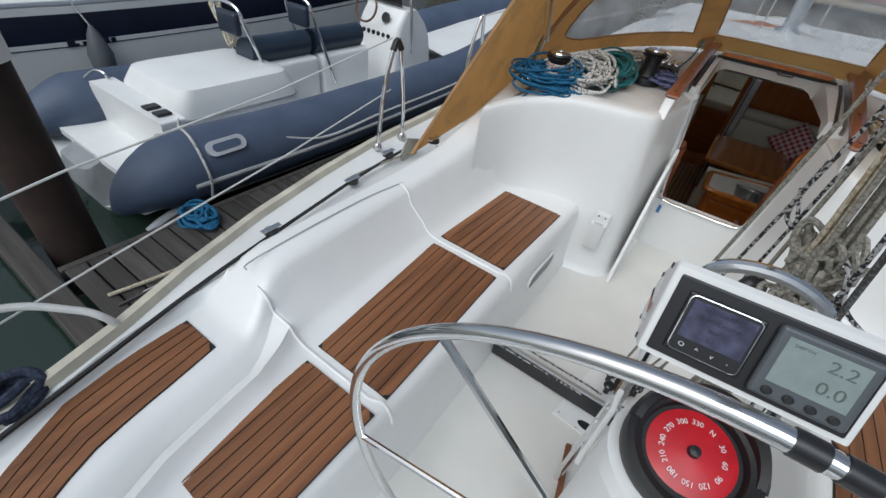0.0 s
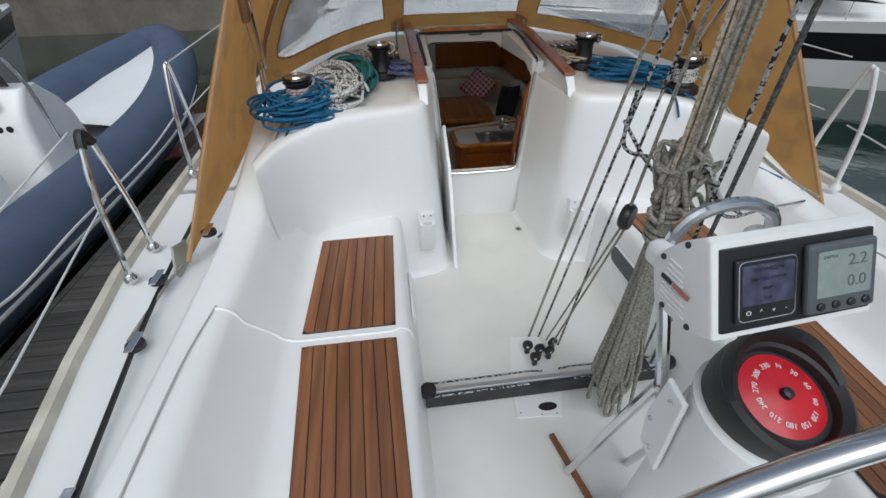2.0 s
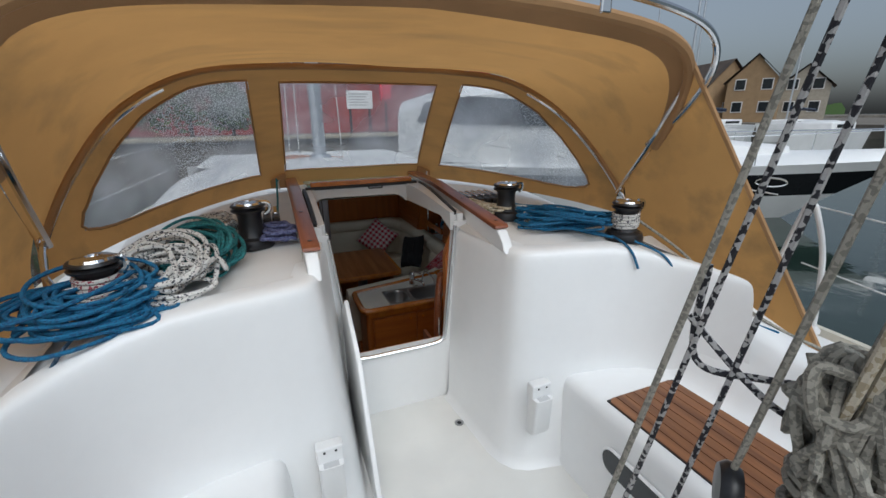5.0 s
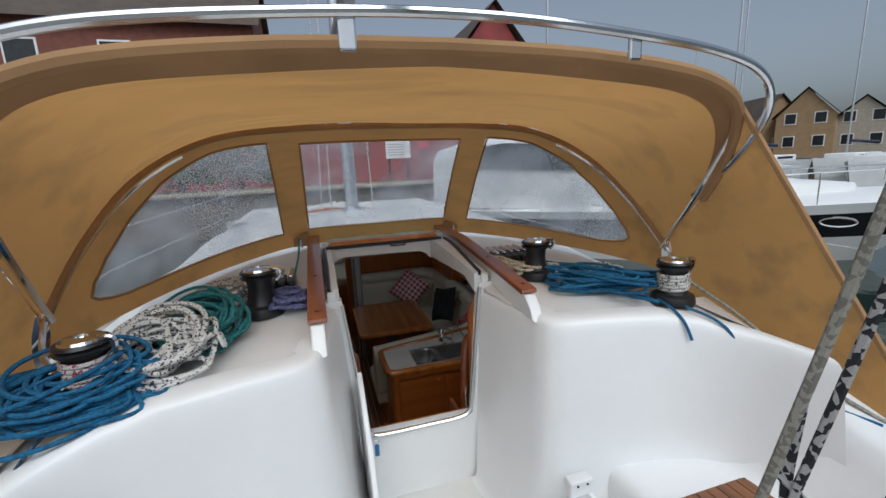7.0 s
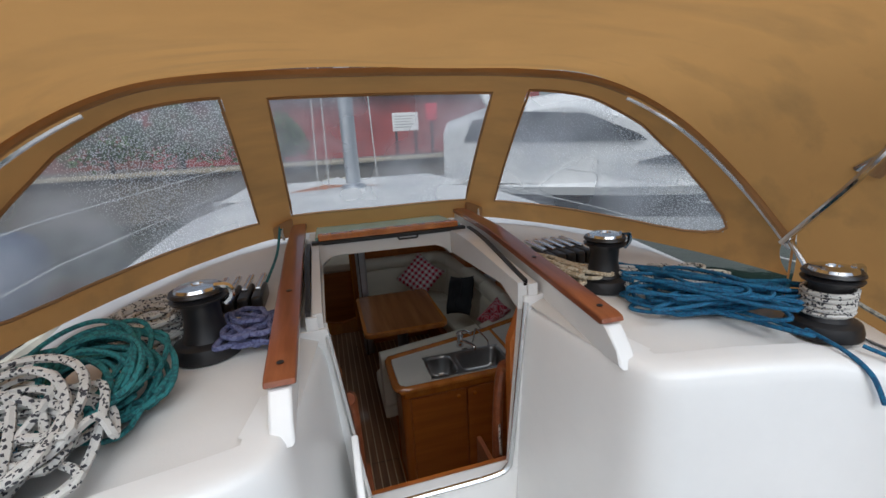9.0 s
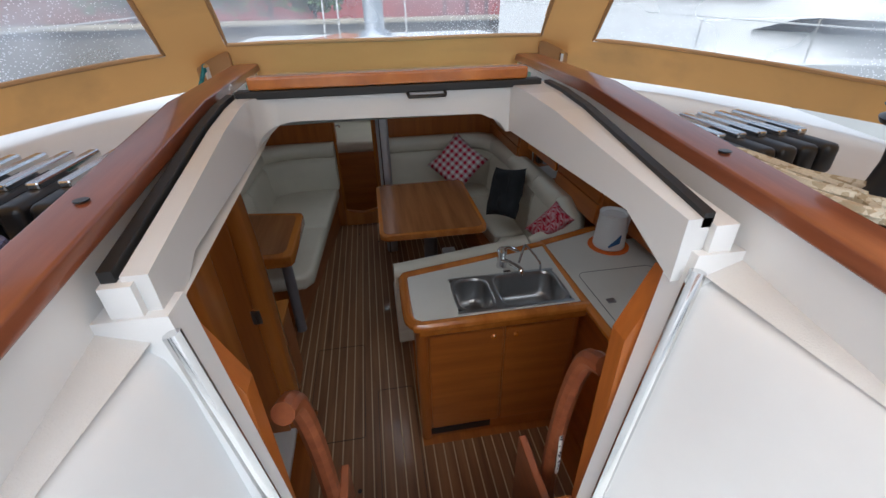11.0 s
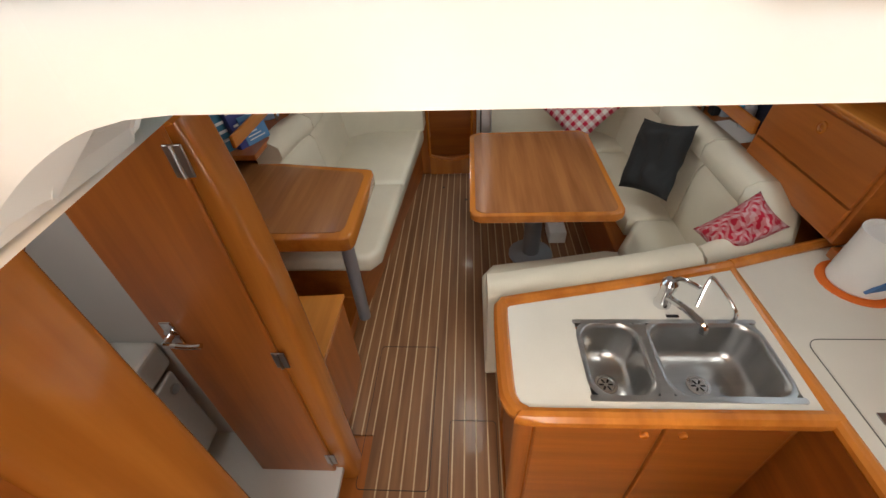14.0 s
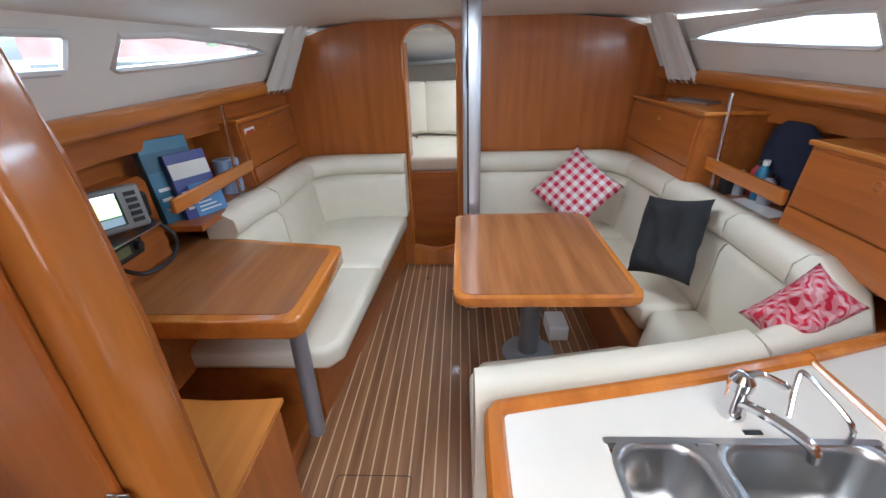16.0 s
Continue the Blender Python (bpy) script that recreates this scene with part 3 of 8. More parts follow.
structure(part("floor_cabin_base", box((-1.7, 2.2, FLOOR - 0.06), (1.7, 7.8, FLOOR - 0.012)), CHERRYY), "dark underfloor of the cabin", "floor")
SEC = [(0.0, 1.185), (0.45, 1.18), (0.80, 1.15), (1.00, 1.11), (1.14, 1.085), (1.262, 1.056)]
for s, word in ((-1, "port"), (1, "starboard")):
    rings = []
    for y in (2.93, 3.2, 4.2, 4.9, 5.4, 6.02):
        rings.append([(s * x, y, under_roof(x, y, z)) for x, z in SEC])
    structure(part("ceiling", loft(rings, closed=False), LINER, smooth=True), "white padded cabin ceiling", "ceiling")
    rings = []
    for y in (2.22, 2.93):
        rings.append([(s * x, y, under_roof(x, y, z)) for x, z in [(0.34, 1.128), (0.38, 1.17)] + SEC[1:]])
    structure(part("ceiling", loft(rings, closed=False), LINER, smooth=True), "white padded cabin ceiling beside the hatch", "ceiling")
    # sloping side panel with window openings
    def P(y, k):
        w = lerp(y, [(3.0, 0.02), (5.0, 0.02), (6.0, -0.10)])
        return (s * (1.26 + 0.16 * k + w), y, under_roof(1.26 + 0.16 * k + w, y, 1.0 - 0.30 * k) if y < 3.3 else 1.0 - 0.30 * k)
    wins = [[(3.45, -0.02), (4.22, -0.04), (4.25, 0.0), (4.26, 0.28), (4.24, 0.31), (3.45, 0.34)],
            [(4.47, -0.04), (4.75, -0.08), (5.10, -0.03), (5.35, 0.03), (5.58, 0.15), (5.2, 0.24), (4.80, 0.30), (4.49, 0.33), (4.46, 0.30)]]
    def inside(y, k, poly):
        c = False
        for (a, b), (d, e) in zip(poly, poly[1:] + poly[:1]):
            if (b > k) != (e > k) and y < (d - a) * (k - b) / (e - b) + a:
                c = not c
        return c
    bm = bmesh.new()
    ny, nk = 260, 60
    vs = {}
    for i in range(ny):
        for j in range(nk):
            yc, kc = 2.22 + 3.80 * (i + 0.5) / ny, -0.2 + 1.12 * (j + 0.5) / nk
            if any(inside(yc, kc, w) for w in wins):
                continue
            q = []
            for a, b in ((i, j), (i + 1, j), (i + 1, j + 1), (i, j + 1)):
                if (a, b) not in vs:
                    vs[a, b] = bm.verts.new(P(2.22 + 3.80 * a / ny, -0.2 + 1.12 * b / nk))
                q.append(vs[a, b])
            bm.faces.new(q)
    structure(part("wall_side_panel", bm, LINER, smooth=True), "white padded cabin side with long windows", "wall")
    for k, w in enumerate(wins):
        win = structure(thing(f"window_{k + 1 + (2 if s > 0 else 0)}", "long narrow cabin side window with a white frame", "window"))
        part("window_frame", tube([P(y, q) for y, q in w], 0.013, 6, closed=True), LINERG, win, smooth=True)
        part("pane", loft([[tuple(Vector(P(y, q)) + Vector((s * 0.012, 0, 0))) for y, q in w]] * 1 + [[tuple(Vector(P(y, q)) + Vector((s * 0.018, 0, 0))) for y, q in w]]), PANE, win)
    structure(part("coachroof_side", loft([[(s * 1.24, y, lerp(y, ROOF) - 0.06), (s * 1.37, y, lerp(y, ROOF) - 0.16), (s * 1.47, y, lerp(y, DK) - 0.01)] for y in (1.45, 2.2, 3.4)], closed=False), GEL, smooth=True), "white coachroof side", "deck")
    structure(part("coachroof_side", loft([[(s * min(1.375 + lerp(y, [(3.0, 0.02), (5.0, 0.02), (6.0, -0.10)]), 1.50 + lerp(y, [(3.4, -0.1), (4.5, 0), (6.5, -0.25), (7.6, -0.4)])), y, 0.81), (s * (1.55 + lerp(y, [(3.4, -0.1), (4.5, 0), (6.5, -0.25), (7.6, -0.4)])), y, 0.80), (s * (1.59 + lerp(y, [(3.4, -0.1), (4.5, 0), (6.5, -0.25), (7.6, -0.4)])), y, lerp(y, DK) - 0.01)] for y in (3.4, 4.5, 5.5, 6.5, 7.6)], closed=False), GEL, smooth=True), "white coachroof side under the windows", "deck")
    rings = []
    for y in (2.3, 3.4, 4.5, 5.5, 5.99):
        x = 1.515 + lerp(y, [(3.4, -0.1), (4.5, 0), (6.5, -0.25)])
        rings.append([(s * x, y, 0.57), (s * (x + 0.01), y, 0.57), (s * (x + 0.01), y, 0.73), (s * x, y, 0.73)])
    structure(part("handrail_backing", loft(rings), CHERRYY), "cherry panel behind the handrail", "trim")
    structure(part("handrail_trim", tube([(s * 1.37, 2.3, 0.705), (s * 1.39, 3.4, 0.715), (s * 1.39, 4.4, 0.728), (s * 1.37, 5.2, 0.745), (s * 1.29, 6.0, 0.765)], 0.043, 14), TRIM, smooth=True), "rounded honey-coloured wooden handrail along the cabin side", "trim")
    structure(part("wall_hull_inside", box((s * 1.62 - 0.02, 2.22, FLOOR), (s * 1.62 + 0.02, 6.02, 0.712)), CHERRYY), "varnished cherry lining of the hull", "wall")
    structure(part("ceiling_shelf", box((min(s * 1.42, s * 1.64), 2.22, 0.70), (max(s * 1.42, s * 1.64), 6.02, 0.72)), CHERRYY), "wooden underside of the side deck", "ceiling")
    structure(part("side_deck", box((min(s * 1.40, s * 1.66), 2.22, 0.724), (max(s * 1.40, s * 1.66), 6.02, 0.736), 0.004), DECKMAT), "white non-skid side deck over the lockers", "deck")
for sg in (-1, 1):
    o = [(sg * 0.31, FLOOR), (sg * 1.62, FLOOR), (sg * 1.62, 0.58), (sg * 1.36, 0.62), (sg * 1.28, 0.88), (sg * 1.15, 0.98), (sg * 0.36, 1.03), (sg * 0.31, 0.9)]
    structure(part("wall_aft", prism(o, 2.24, 2.28, axis=1), CHERRY), "varnished cherry aft bulkhead of the cabin", "wall")
structure(part("wall_aft", box((-0.30, 2.24, FLOOR), (0.31, 2.28, 0.36)), CHERRY), "varnished cherry wall under the companionway", "wall")
# main bulkhead with an arched doorway
DX0, DX1 = -0.475, -0.10
arch = [(DX0, FLOOR + 0.18)] + [(-0.2875 - 0.1875 * math.cos(radians(a)), 0.98 + 0.13 * math.sin(radians(a))) for a in range(0, 181, 15)] + [(DX1, FLOOR + 0.18)]
arch = arch[:1] + arch[1:]
outline = [(-1.7, FLOOR), (-1.7, 0.72), (-1.30, 0.76), (-1.05, 0.86), (-0.96, 1.05), (-0.86, 1.14), (-0.45, 1.20), (DX0, 1.2)]
left = [(-1.62, FLOOR), (-1.62, 0.66), (-1.34, 0.70), (-1.22, 1.02), (-0.95, 1.10), (-0.2875, 1.20)] + [p for p in arch if p[0] <= -0.2875][::-1] + [(DX0, FLOOR + 0.18), (-0.2875, FLOOR + 0.14), (-0.2875, FLOOR)]
right = [(1.62, FLOOR), (1.62, 0.66), (1.34, 0.70), (1.22, 1.02), (0.95, 1.10), (-0.2875, 1.20)] + [p for p in arch if p[0] >= -0.2875] + [(-0.2875, FLOOR + 0.14), (-0.2875, FLOOR)]
for name, o in (("wall_bulkhead_main", left), ("wall_bulkhead_main", right)):
    clean = []
    for p in o:
        if not clean or (abs(p[0] - clean[-1][0]) + abs(p[1] - clean[-1][1])) > 1e-4:
            clean.append(p)
    structure(part(name, prism(clean, 6.0, 6.03, axis=1), CHERRY), "varnished cherry main bulkhead with an arched doorway", "wall")
structure(part("door_1_frame", tube([(x, 6.0, z) for x, z in arch], 0.012, 8), TRIMZ, smooth=True), "honey-coloured wooden edging of the arched doorway", "door frame")
# forward cabin beyond the doorway
structure(part("wall_forward_cabin", box((-1.2, 7.78, FLOOR), (1.2, 7.82, 1.1)), LINER), "white lining of the forward cabin", "wall")
for s in (-1, 1):
    structure(part("wall_forward_cabin", loft([[(s * 1.5, 6.03, FLOOR), (s * 1.5, 6.03, 1.1)], [(s * 0.7, 7.8, FLOOR), (s * 0.7, 7.8, 1.05)]], closed=False), LINER), "white lining of the forward cabin", "wall")
structure(part("ceiling", box((-1.4, 6.03, 1.08), (1.4, 7.8, 1.10)), LINER), "white ceiling of the forward cabin", "ceiling")

# head compartment partition along the port side
structure(part("wall_head_aft", box((-0.655, 2.28, FLOOR), (-0.625, 2.80, 1.07)), CHERRY), "varnished cherry partition of the toilet compartment", "wall")
structure(part("wall_head_front", prism([(-1.6, FLOOR), (-0.69, FLOOR), (-0.69, 0.45), (-0.72, 0.8), (-0.77, 1.0), (-0.83, 1.13), (-1.02, 1.11), (-1.20, 1.06), (-1.28, 1.0), (-1.43, 0.71), (-1.6, 0.70)], 3.50, 3.53, axis=1), CHERRY), "varnished cherry partition behind the chart seat", "wall")
structure(part("wall_head_liner", prism([(-1.57, -0.58), (-0.70, -0.58), (-0.70, 0.45), (-0.73, 0.8), (-0.78, 1.0), (-0.82, 1.1), (-1.0, 1.09), (-1.2, 1.05), (-1.28, 0.99), (-1.42, 0.71), (-1.57, 0.70)], 3.484, 3.498, axis=1), LINERG), "white moulded liner of the toilet compartment", "wall")
structure(part("wall_head_top", box((-0.70, 2.84, 1.03), (-0.67, 3.345, 1.12)), CHERRY), "varnished cherry panel over the door", "wall")
structure(part("door_post", loft([[(x + d, y, z) for x, y in rounded(-0.72, -0.616, 3.345, 3.455, 0.022)] for z, d in ((FLOOR, 0.0), (0.3, 0.0), (0.55, -0.006), (0.75, -0.018), (0.9, -0.036), (1.02, -0.058), (1.165, -0.09))]), TRIMZ, smooth=True), "rounded honey-coloured door post", "door frame")
structure(part("door_post", prism(rounded(-0.675, -0.602, 2.775, 2.955, 0.028), FLOOR, 1.11), TRIMZ, smooth=True), "rounded honey-coloured door post", "door frame")
structure(part("door_lintel", tube(smooth_path([(-0.655, 2.95, 0.97), (-0.665, 3.03, 1.02), (-0.675, 3.15, 1.035), (-0.685, 3.27, 1.02), (-0.69, 3.37, 0.96)], 5), 0.03, 10), TRIM, smooth=True), "curved honey-coloured lintel over the toilet door", "door frame")
structure(part("floor_head", box((-1.6, 2.28, -0.60), (-0.66, 3.5, -0.575)), LINERG), "white moulded shower floor", "floor")
structure(part("wall_head_inside", box((-1.6, 2.28, -0.6), (-1.57, 3.5, 0.70)), LINERG), "white moulded wall of the toilet compartment", "wall")

# ---- cabin furniture ----
head_door = thing("door_2", "open varnished cherry toilet door standing across the compartment", "door", kind="structure")
part("leaf", box((-1.005, 3.325, -0.57), (-0.685, 3.342, 0.99), 0.006), CHERRY, head_door)
dh = part("door_handle", lathe([(0.0, 0), (0.022, 0), (0.022, 0.006), (0.011, 0.010), (0.010, 0.04), (0.0, 0.042)], 14, m=pose(-0.955, 3.324, 0.345, 90, 0, 0)), STEEL, head_door, "chrome lever handle", smooth=True)
part("lever", tube(smooth_path([(-0.955, 3.282, 0.345), (-0.92, 3.278, 0.348), (-0.88, 3.28, 0.341), (-0.85, 3.282, 0.343)], 5), 0.008, 8), STEEL, dh, smooth=True)
part("backplate", box((-0.973, 3.318, 0.275), (-0.937, 3.326, 0.395), 0.004), STEEL, dh)
for z in (0.88, 0.22, -0.45):
    hb_ = part("hinge", box((-0.698, 3.320, z - 0.036), (-0.658, 3.3245, z + 0.036), 0.002), BRUSHED, head_door, "brushed metal hinge")
    part("pin", lathe([(0.005, -0.036), (0.005, 0.036)], 10, at=(-0.680, 3.319, z)), BRUSHED, hb_)
basin = thing("washbasin", "dark steel washbasin in the toilet compartment", "washbasin", at=(-1.42, 3.34, 0.12))
part("bowl", lathe([(0.0, -0.006), (0.07, -0.004), (0.105, 0.006), (0.118, 0.012), (0.122, 0.004), (0.12, -0.012)], 28), BRUSHED, basin, smooth=True)
part("counter", box((-0.16, -0.85, -0.14), (0.20, 0.14, -0.012), 0.02, 3), LINERG, basin)
lockerdoor = thing("mirror_locker", "white locker door with chrome catch in the toilet compartment", "locker", at=(-1.215, 3.40, -0.17))
part("door", box((-0.02, -0.40, -0.30), (0.0, 0.05, 0.14), 0.01), LINERG, lockerdoor)
part("catch", lathe([(0.02, 0), (0.02, 0.01), (0, 0.012)], 12, at=(0.0, 0.01, 0.08), m=pose(0, 0, 0, 0, 90, 0)), STEEL, lockerdoor)

# floor boards, teak with pale holly lines, running along the boat
cabin_floor = structure(thing("floor_cabin", "teak and holly striped cabin floor", "floor"))
xs = -0.80
n = 0
hl = None
while xs < 0.70:
    w = 0.048
    y0, y1 = 2.30, 5.99
    if xs > 0.0:
        cuts = [(2.30, 3.19), (4.20, 5.99)]
    elif xs < -0.62:
        cuts = [(3.54, 5.99)]
    else:
        cuts = [(2.30, 5.99)]
    for a, b in cuts:
        part("plank", box((xs, a, FLOOR - 0.012), (xs + w, b, FLOOR), 0.0008, 1), FLOORWOOD, cabin_floor)
        part("inlay", box((xs + w, a, FLOOR - 0.012), (xs + w + 0.0065, b, FLOOR - 0.0006)), HOLLY, cabin_floor)
    xs += w + 0.0065
for o in ((-0.62, -0.30, 3.30, 4.05), (-0.22, 0.0, 2.5, 3.62)):
    part("hatch_joint", tube([(x, y, FLOOR + 0.0004) for x, y in rounded(*o, 0.02)], 0.0018, 4, closed=True), RUBBER, cabin_floor)
for x, y in ((-0.33, 3.0), (-0.35, 5.75), (-0.15, 5.55)):
    part("lifting_ring", lathe([(0.011, 0.0), (0.011, 0.003), (0.0, 0.002)], 12, at=(x, y, FLOOR)), BLACK, cabin_floor)


def cushion(name, lo, hi, r, parent, label="", turn=None):
    bm = box(lo, hi, r, 4)
    if turn:
        bmesh.ops.transform(bm, matrix=turn, verts=bm.verts)
    return part(name, bm, LEATHER, parent, label, smooth=True, angle=1.2)


def slab(outline, z0, z1, r, seg=3):
    return prism(outline, z0, z1, r=r, seg=seg)


# port settee
ps = thing("port_settee", "cream leather settee with rounded corner back on a cherry base", "settee")
part("base", prism([(-1.6, 4.36), (-0.755, 4.36), (-0.55, 5.99), (-1.6, 5.99)], FLOOR, -0.31), CHERRYY, ps, "varnished cherry base")
part("seat_cushion", slab([(-1.28, 4.26), (-0.66, 4.26), (-0.605, 4.33), (-0.56, 5.02), (-1.28, 5.02)], -0.31, -0.19, 0.035), LEATHER, ps, smooth=True, angle=1.2)
part("seat_cushion", slab([(-1.28, 5.025), (-0.56, 5.025), (-0.50, 5.85), (-0.56, 5.97), (-1.28, 5.97)], -0.31, -0.185, 0.035), LEATHER, ps, smooth=True, angle=1.2)
for y0, y1 in ((4.785, 5.10), (5.11, 5.70)):
    rings = []
    for y in np.linspace(y0, y1, 5):
        out_, low_ = 0.34 * max(0.0, 5.10 - y), 0.20 * max(0.0, 5.0 - y)
        rings.append([(x - out_, y, z - (low_ if z > 0.1 else 0)) for x, z in ((-1.08, -0.19), (-1.105, -0.02), (-1.115, 0.085), (-1.135, 0.115), (-1.152, 0.128), (-1.134, 0.14), (-1.108, 0.168), (-1.115, 0.235), (-1.17, 0.268), (-1.25, 0.26), (-1.27, 0.2), (-1.26, -0.19))])
    part("back_cushion", loft(rings), LEATHER, ps, smooth=True, angle=1.2)
path = [(-1.13, 5.70), (-1.12, 5.80), (-1.05, 5.90), (-0.92, 5.93), (-0.7, 5.93), (-0.49, 5.93)]
inner = [(-1.10, 5.70), (-1.04, 5.76), (-0.95, 5.80), (-0.85, 5.82), (-0.7, 5.82), (-0.49, 5.82)]
prof = ((0.0, -0.19), (0.02, -0.02), (0.08, 0.085), (0.22, 0.115), (0.33, 0.128), (0.22, 0.14), (0.05, 0.168), (0.08, 0.235), (0.35, 0.265), (0.8, 0.26), (1.0, 0.2), (1.0, -0.19))
outer = [(-1.27, 5.70), (-1.27, 5.9), (-1.2, 5.985), (-1.0, 5.99), (-0.7, 5.99), (-0.49, 5.99)]
part("back_cushion", loft([[(a[0] + (b[0] - a[0]) * k, a[1] + (b[1] - a[1]) * k, z) for k, z in prof] for a, b in zip(inner, outer)]), LEATHER, ps, "curved corner back cushion", smooth=True, angle=1.2)

# starboard dinette
ds = thing("dinette_settee", "cream leather U-shaped dinette settee on a cherry base", "settee")
part("base", box((0.02, 3.62, FLOOR), (1.6, 4.26, -0.36), 0.01), CHERRYX, ds, "varnished cherry base")
part("base", box((0.72, 4.26, FLOOR), (1.6, 5.6, -0.36), 0.01), CHERRYY, ds, "varnished cherry base")
part("base", box((0.05, 5.56, FLOOR), (1.6, 5.99, -0.36), 0.01), CHERRYX, ds, "varnished cherry base")
part("seat_cushion", slab([(-0.055, 3.66), (0.68, 3.72), (0.68, 4.36), (0.60, 4.345), (0.0, 4.26), (-0.055, 4.18)], -0.37, -0.235, 0.035), LEATHER, ds, smooth=True, angle=1.2)
part("seat_cushion", slab([(0.685, 3.72), (1.1, 3.72), (1.1, 4.62), (0.84, 4.62), (0.685, 4.38)], -0.37, -0.225, 0.035), LEATHER, ds, smooth=True, angle=1.2)
part("seat_cushion", slab([(0.80, 4.625), (1.1, 4.625), (1.1, 5.45), (0.72, 5.45)], -0.37, -0.22, 0.035), LEATHER, ds, smooth=True, angle=1.2)
part("seat_cushion", slab([(0.06, 5.46), (1.1, 5.46), (1.1, 5.95), (0.06, 5.95)], -0.37, -0.215, 0.035), LEATHER, ds, smooth=True, angle=1.2)
# aft back, low behind the sink
part("back_cushion", loft([[(x, y0 + k * 0.16, z) for k, z in ((1.35, -0.23), (1.3, 0.0), (1.15, 0.10), (0.85, 0.145), (0.4, 0.15), (0.0, 0.12), (0.0, -0.23))]
     for x, y0 in ((-0.05, 3.635), (0.0, 3.64), (0.3, 3.70), (0.6, 3.76), (0.78, 3.81))]), LEATHER, ds, smooth=True, angle=1.2)
bp = ((0.0, -0.23), (0.022, 0.0), (0.032, 0.085), (0.048, 0.115), (0.066, 0.128), (0.046, 0.139), (0.020, 0.165), (0.026, 0.235), (0.07, 0.268), (0.16, 0.262), (0.185, 0.2), (0.19, -0.23))
for a, b in (((1.035, 4.20), (1.04, 4.60)), ((1.04, 4.61), (1.02, 5.15)), ((1.02, 5.16), (0.985, 5.62))):
    part("back_cushion", loft([[(a[0] + (b[0] - a[0]) * t + k, a[1] + (b[1] - a[1]) * t, z) for k, z in bp] for t in (0, 0.03, 0.3, 0.7, 0.97, 1)]), LEATHER, ds, smooth=True, angle=1.2)
ci = [(1.035, 4.195), (1.01, 4.10), (0.93, 4.03), (0.80, 3.98)]
co_ = [(1.225, 4.195), (1.25, 4.06), (1.17, 3.94), (0.80, 3.835)]
part("back_cushion", loft([[(a[0] + (b[0] - a[0]) * k / 0.19, a[1] + (b[1] - a[1]) * k / 0.19, z - 0.13 * i / 3) for k, z in bp] for i, (a, b) in enumerate(zip(ci, co_))]), LEATHER, ds, "curved corner back cushion", smooth=True, angle=1.2)
ci = [(0.985, 5.63), (0.92, 5.74), (0.82, 5.80), (0.70, 5.81)]
co_ = [(1.17, 5.63), (1.13, 5.88), (1.0, 5.98), (0.70, 5.985)]
part("back_cushion", loft([[(a[0] + (b[0] - a[0]) * k / 0.19, a[1] + (b[1] - a[1]) * k / 0.19, z) for k, z in bp] for a, b in zip(ci, co_)]), LEATHER, ds, "curved corner back cushion", smooth=True, angle=1.2)
part("back_cushion", loft([[(x, 5.81 + k * 0.92, z) for k, z in bp] for x in (0.05, 0.07, 0.4, 0.67, 0.695)]), LEATHER, ds, smooth=True, angle=1.2)


structure(part("corner_filler", box((1.06, 3.745, -0.36), (1.6, 4.20, 0.10), 0.006), CHERRYX), "cherry corner panel behind the dinette cushions", "trim")
structure(part("corner_filler", box((1.20, 3.745, 0.10), (1.6, 3.846, 0.205), 0.006), CHERRYX), "cherry corner panel under the wall locker", "trim")


def framed_top(parent, outline, z, thick, edge, top_mat, edge_mat):
    part("edge_frame", prism(outline, z - thick, z + 0.006, r=0.012, seg=3), edge_mat, parent, "rounded honey-coloured edge", smooth=True)
    cx, cy = sum(p[0] for p in outline) / len(outline), sum(p[1] for p in outline) / len(outline)
    inset = []
    for x, y in outline:
        d = Vector((x - cx, y - cy))
        inset.append((x - edge * (1 if x > cx else -1), y - edge * (1 if y > cy else -1)))
    part("tabletop", prism(inset, z - 0.004, z + 0.0085), top_mat, parent)


table = thing("saloon_table", "brown wooden saloon table with rounded honey-coloured edge on one grey leg", "table")
framed_top(table, rounded(-0.115, 0.645, 4.29, 5.245, 0.05), 0.035, 0.035, 0.028, TABLEWOOD, TRIM)
part("leg", lathe([(0.058, FLOOR), (0.055, -0.01)], 20, at=(0.30, 4.85, 0)), surf("grey_paint", (0.20, 0.20, 0.21), 0.4), table, "grey painted column", smooth=True)
part("foot", lathe([(0.15, FLOOR), (0.15, FLOOR + 0.012), (0.06, FLOOR + 0.03), (0.0, FLOOR + 0.03)], 24, at=(0.30, 4.85, 0)), surf("grey_foot", (0.28, 0.31, 0.34), 0.4), table, smooth=True)
part("apron", box((0.1, 4.5, -0.03), (0.45, 5.1, 0.0), 0.005), CHERRYY, table)

chart = thing("chart_table", "brown wooden chart table with rounded honey-coloured edge", "table")
framed_top(chart, [(-1.55, 4.06), (-0.70, 4.06), (-0.668, 4.073), (-0.655, 4.105), (-0.655, 4.65), (-0.668, 4.688), (-0.70, 4.703), (-1.55, 4.85)], 0.088, 0.075, 0.045, TABLEWOOD, TRIM)
part("leg", lathe([(0.034, -0.60), (0.034, 0.02)], 16, at=(-0.735, 4.20, 0), m=pose(0, 0, 0, 0, 0, 0)), surf("grey_tube", (0.26, 0.26, 0.28), 0.35, 0.3), chart, "grey painted tube leg", smooth=True)
part("locker_side", box((-1.58, 4.07, -0.30), (-1.25, 4.66, 0.02)), CHERRYX, chart)
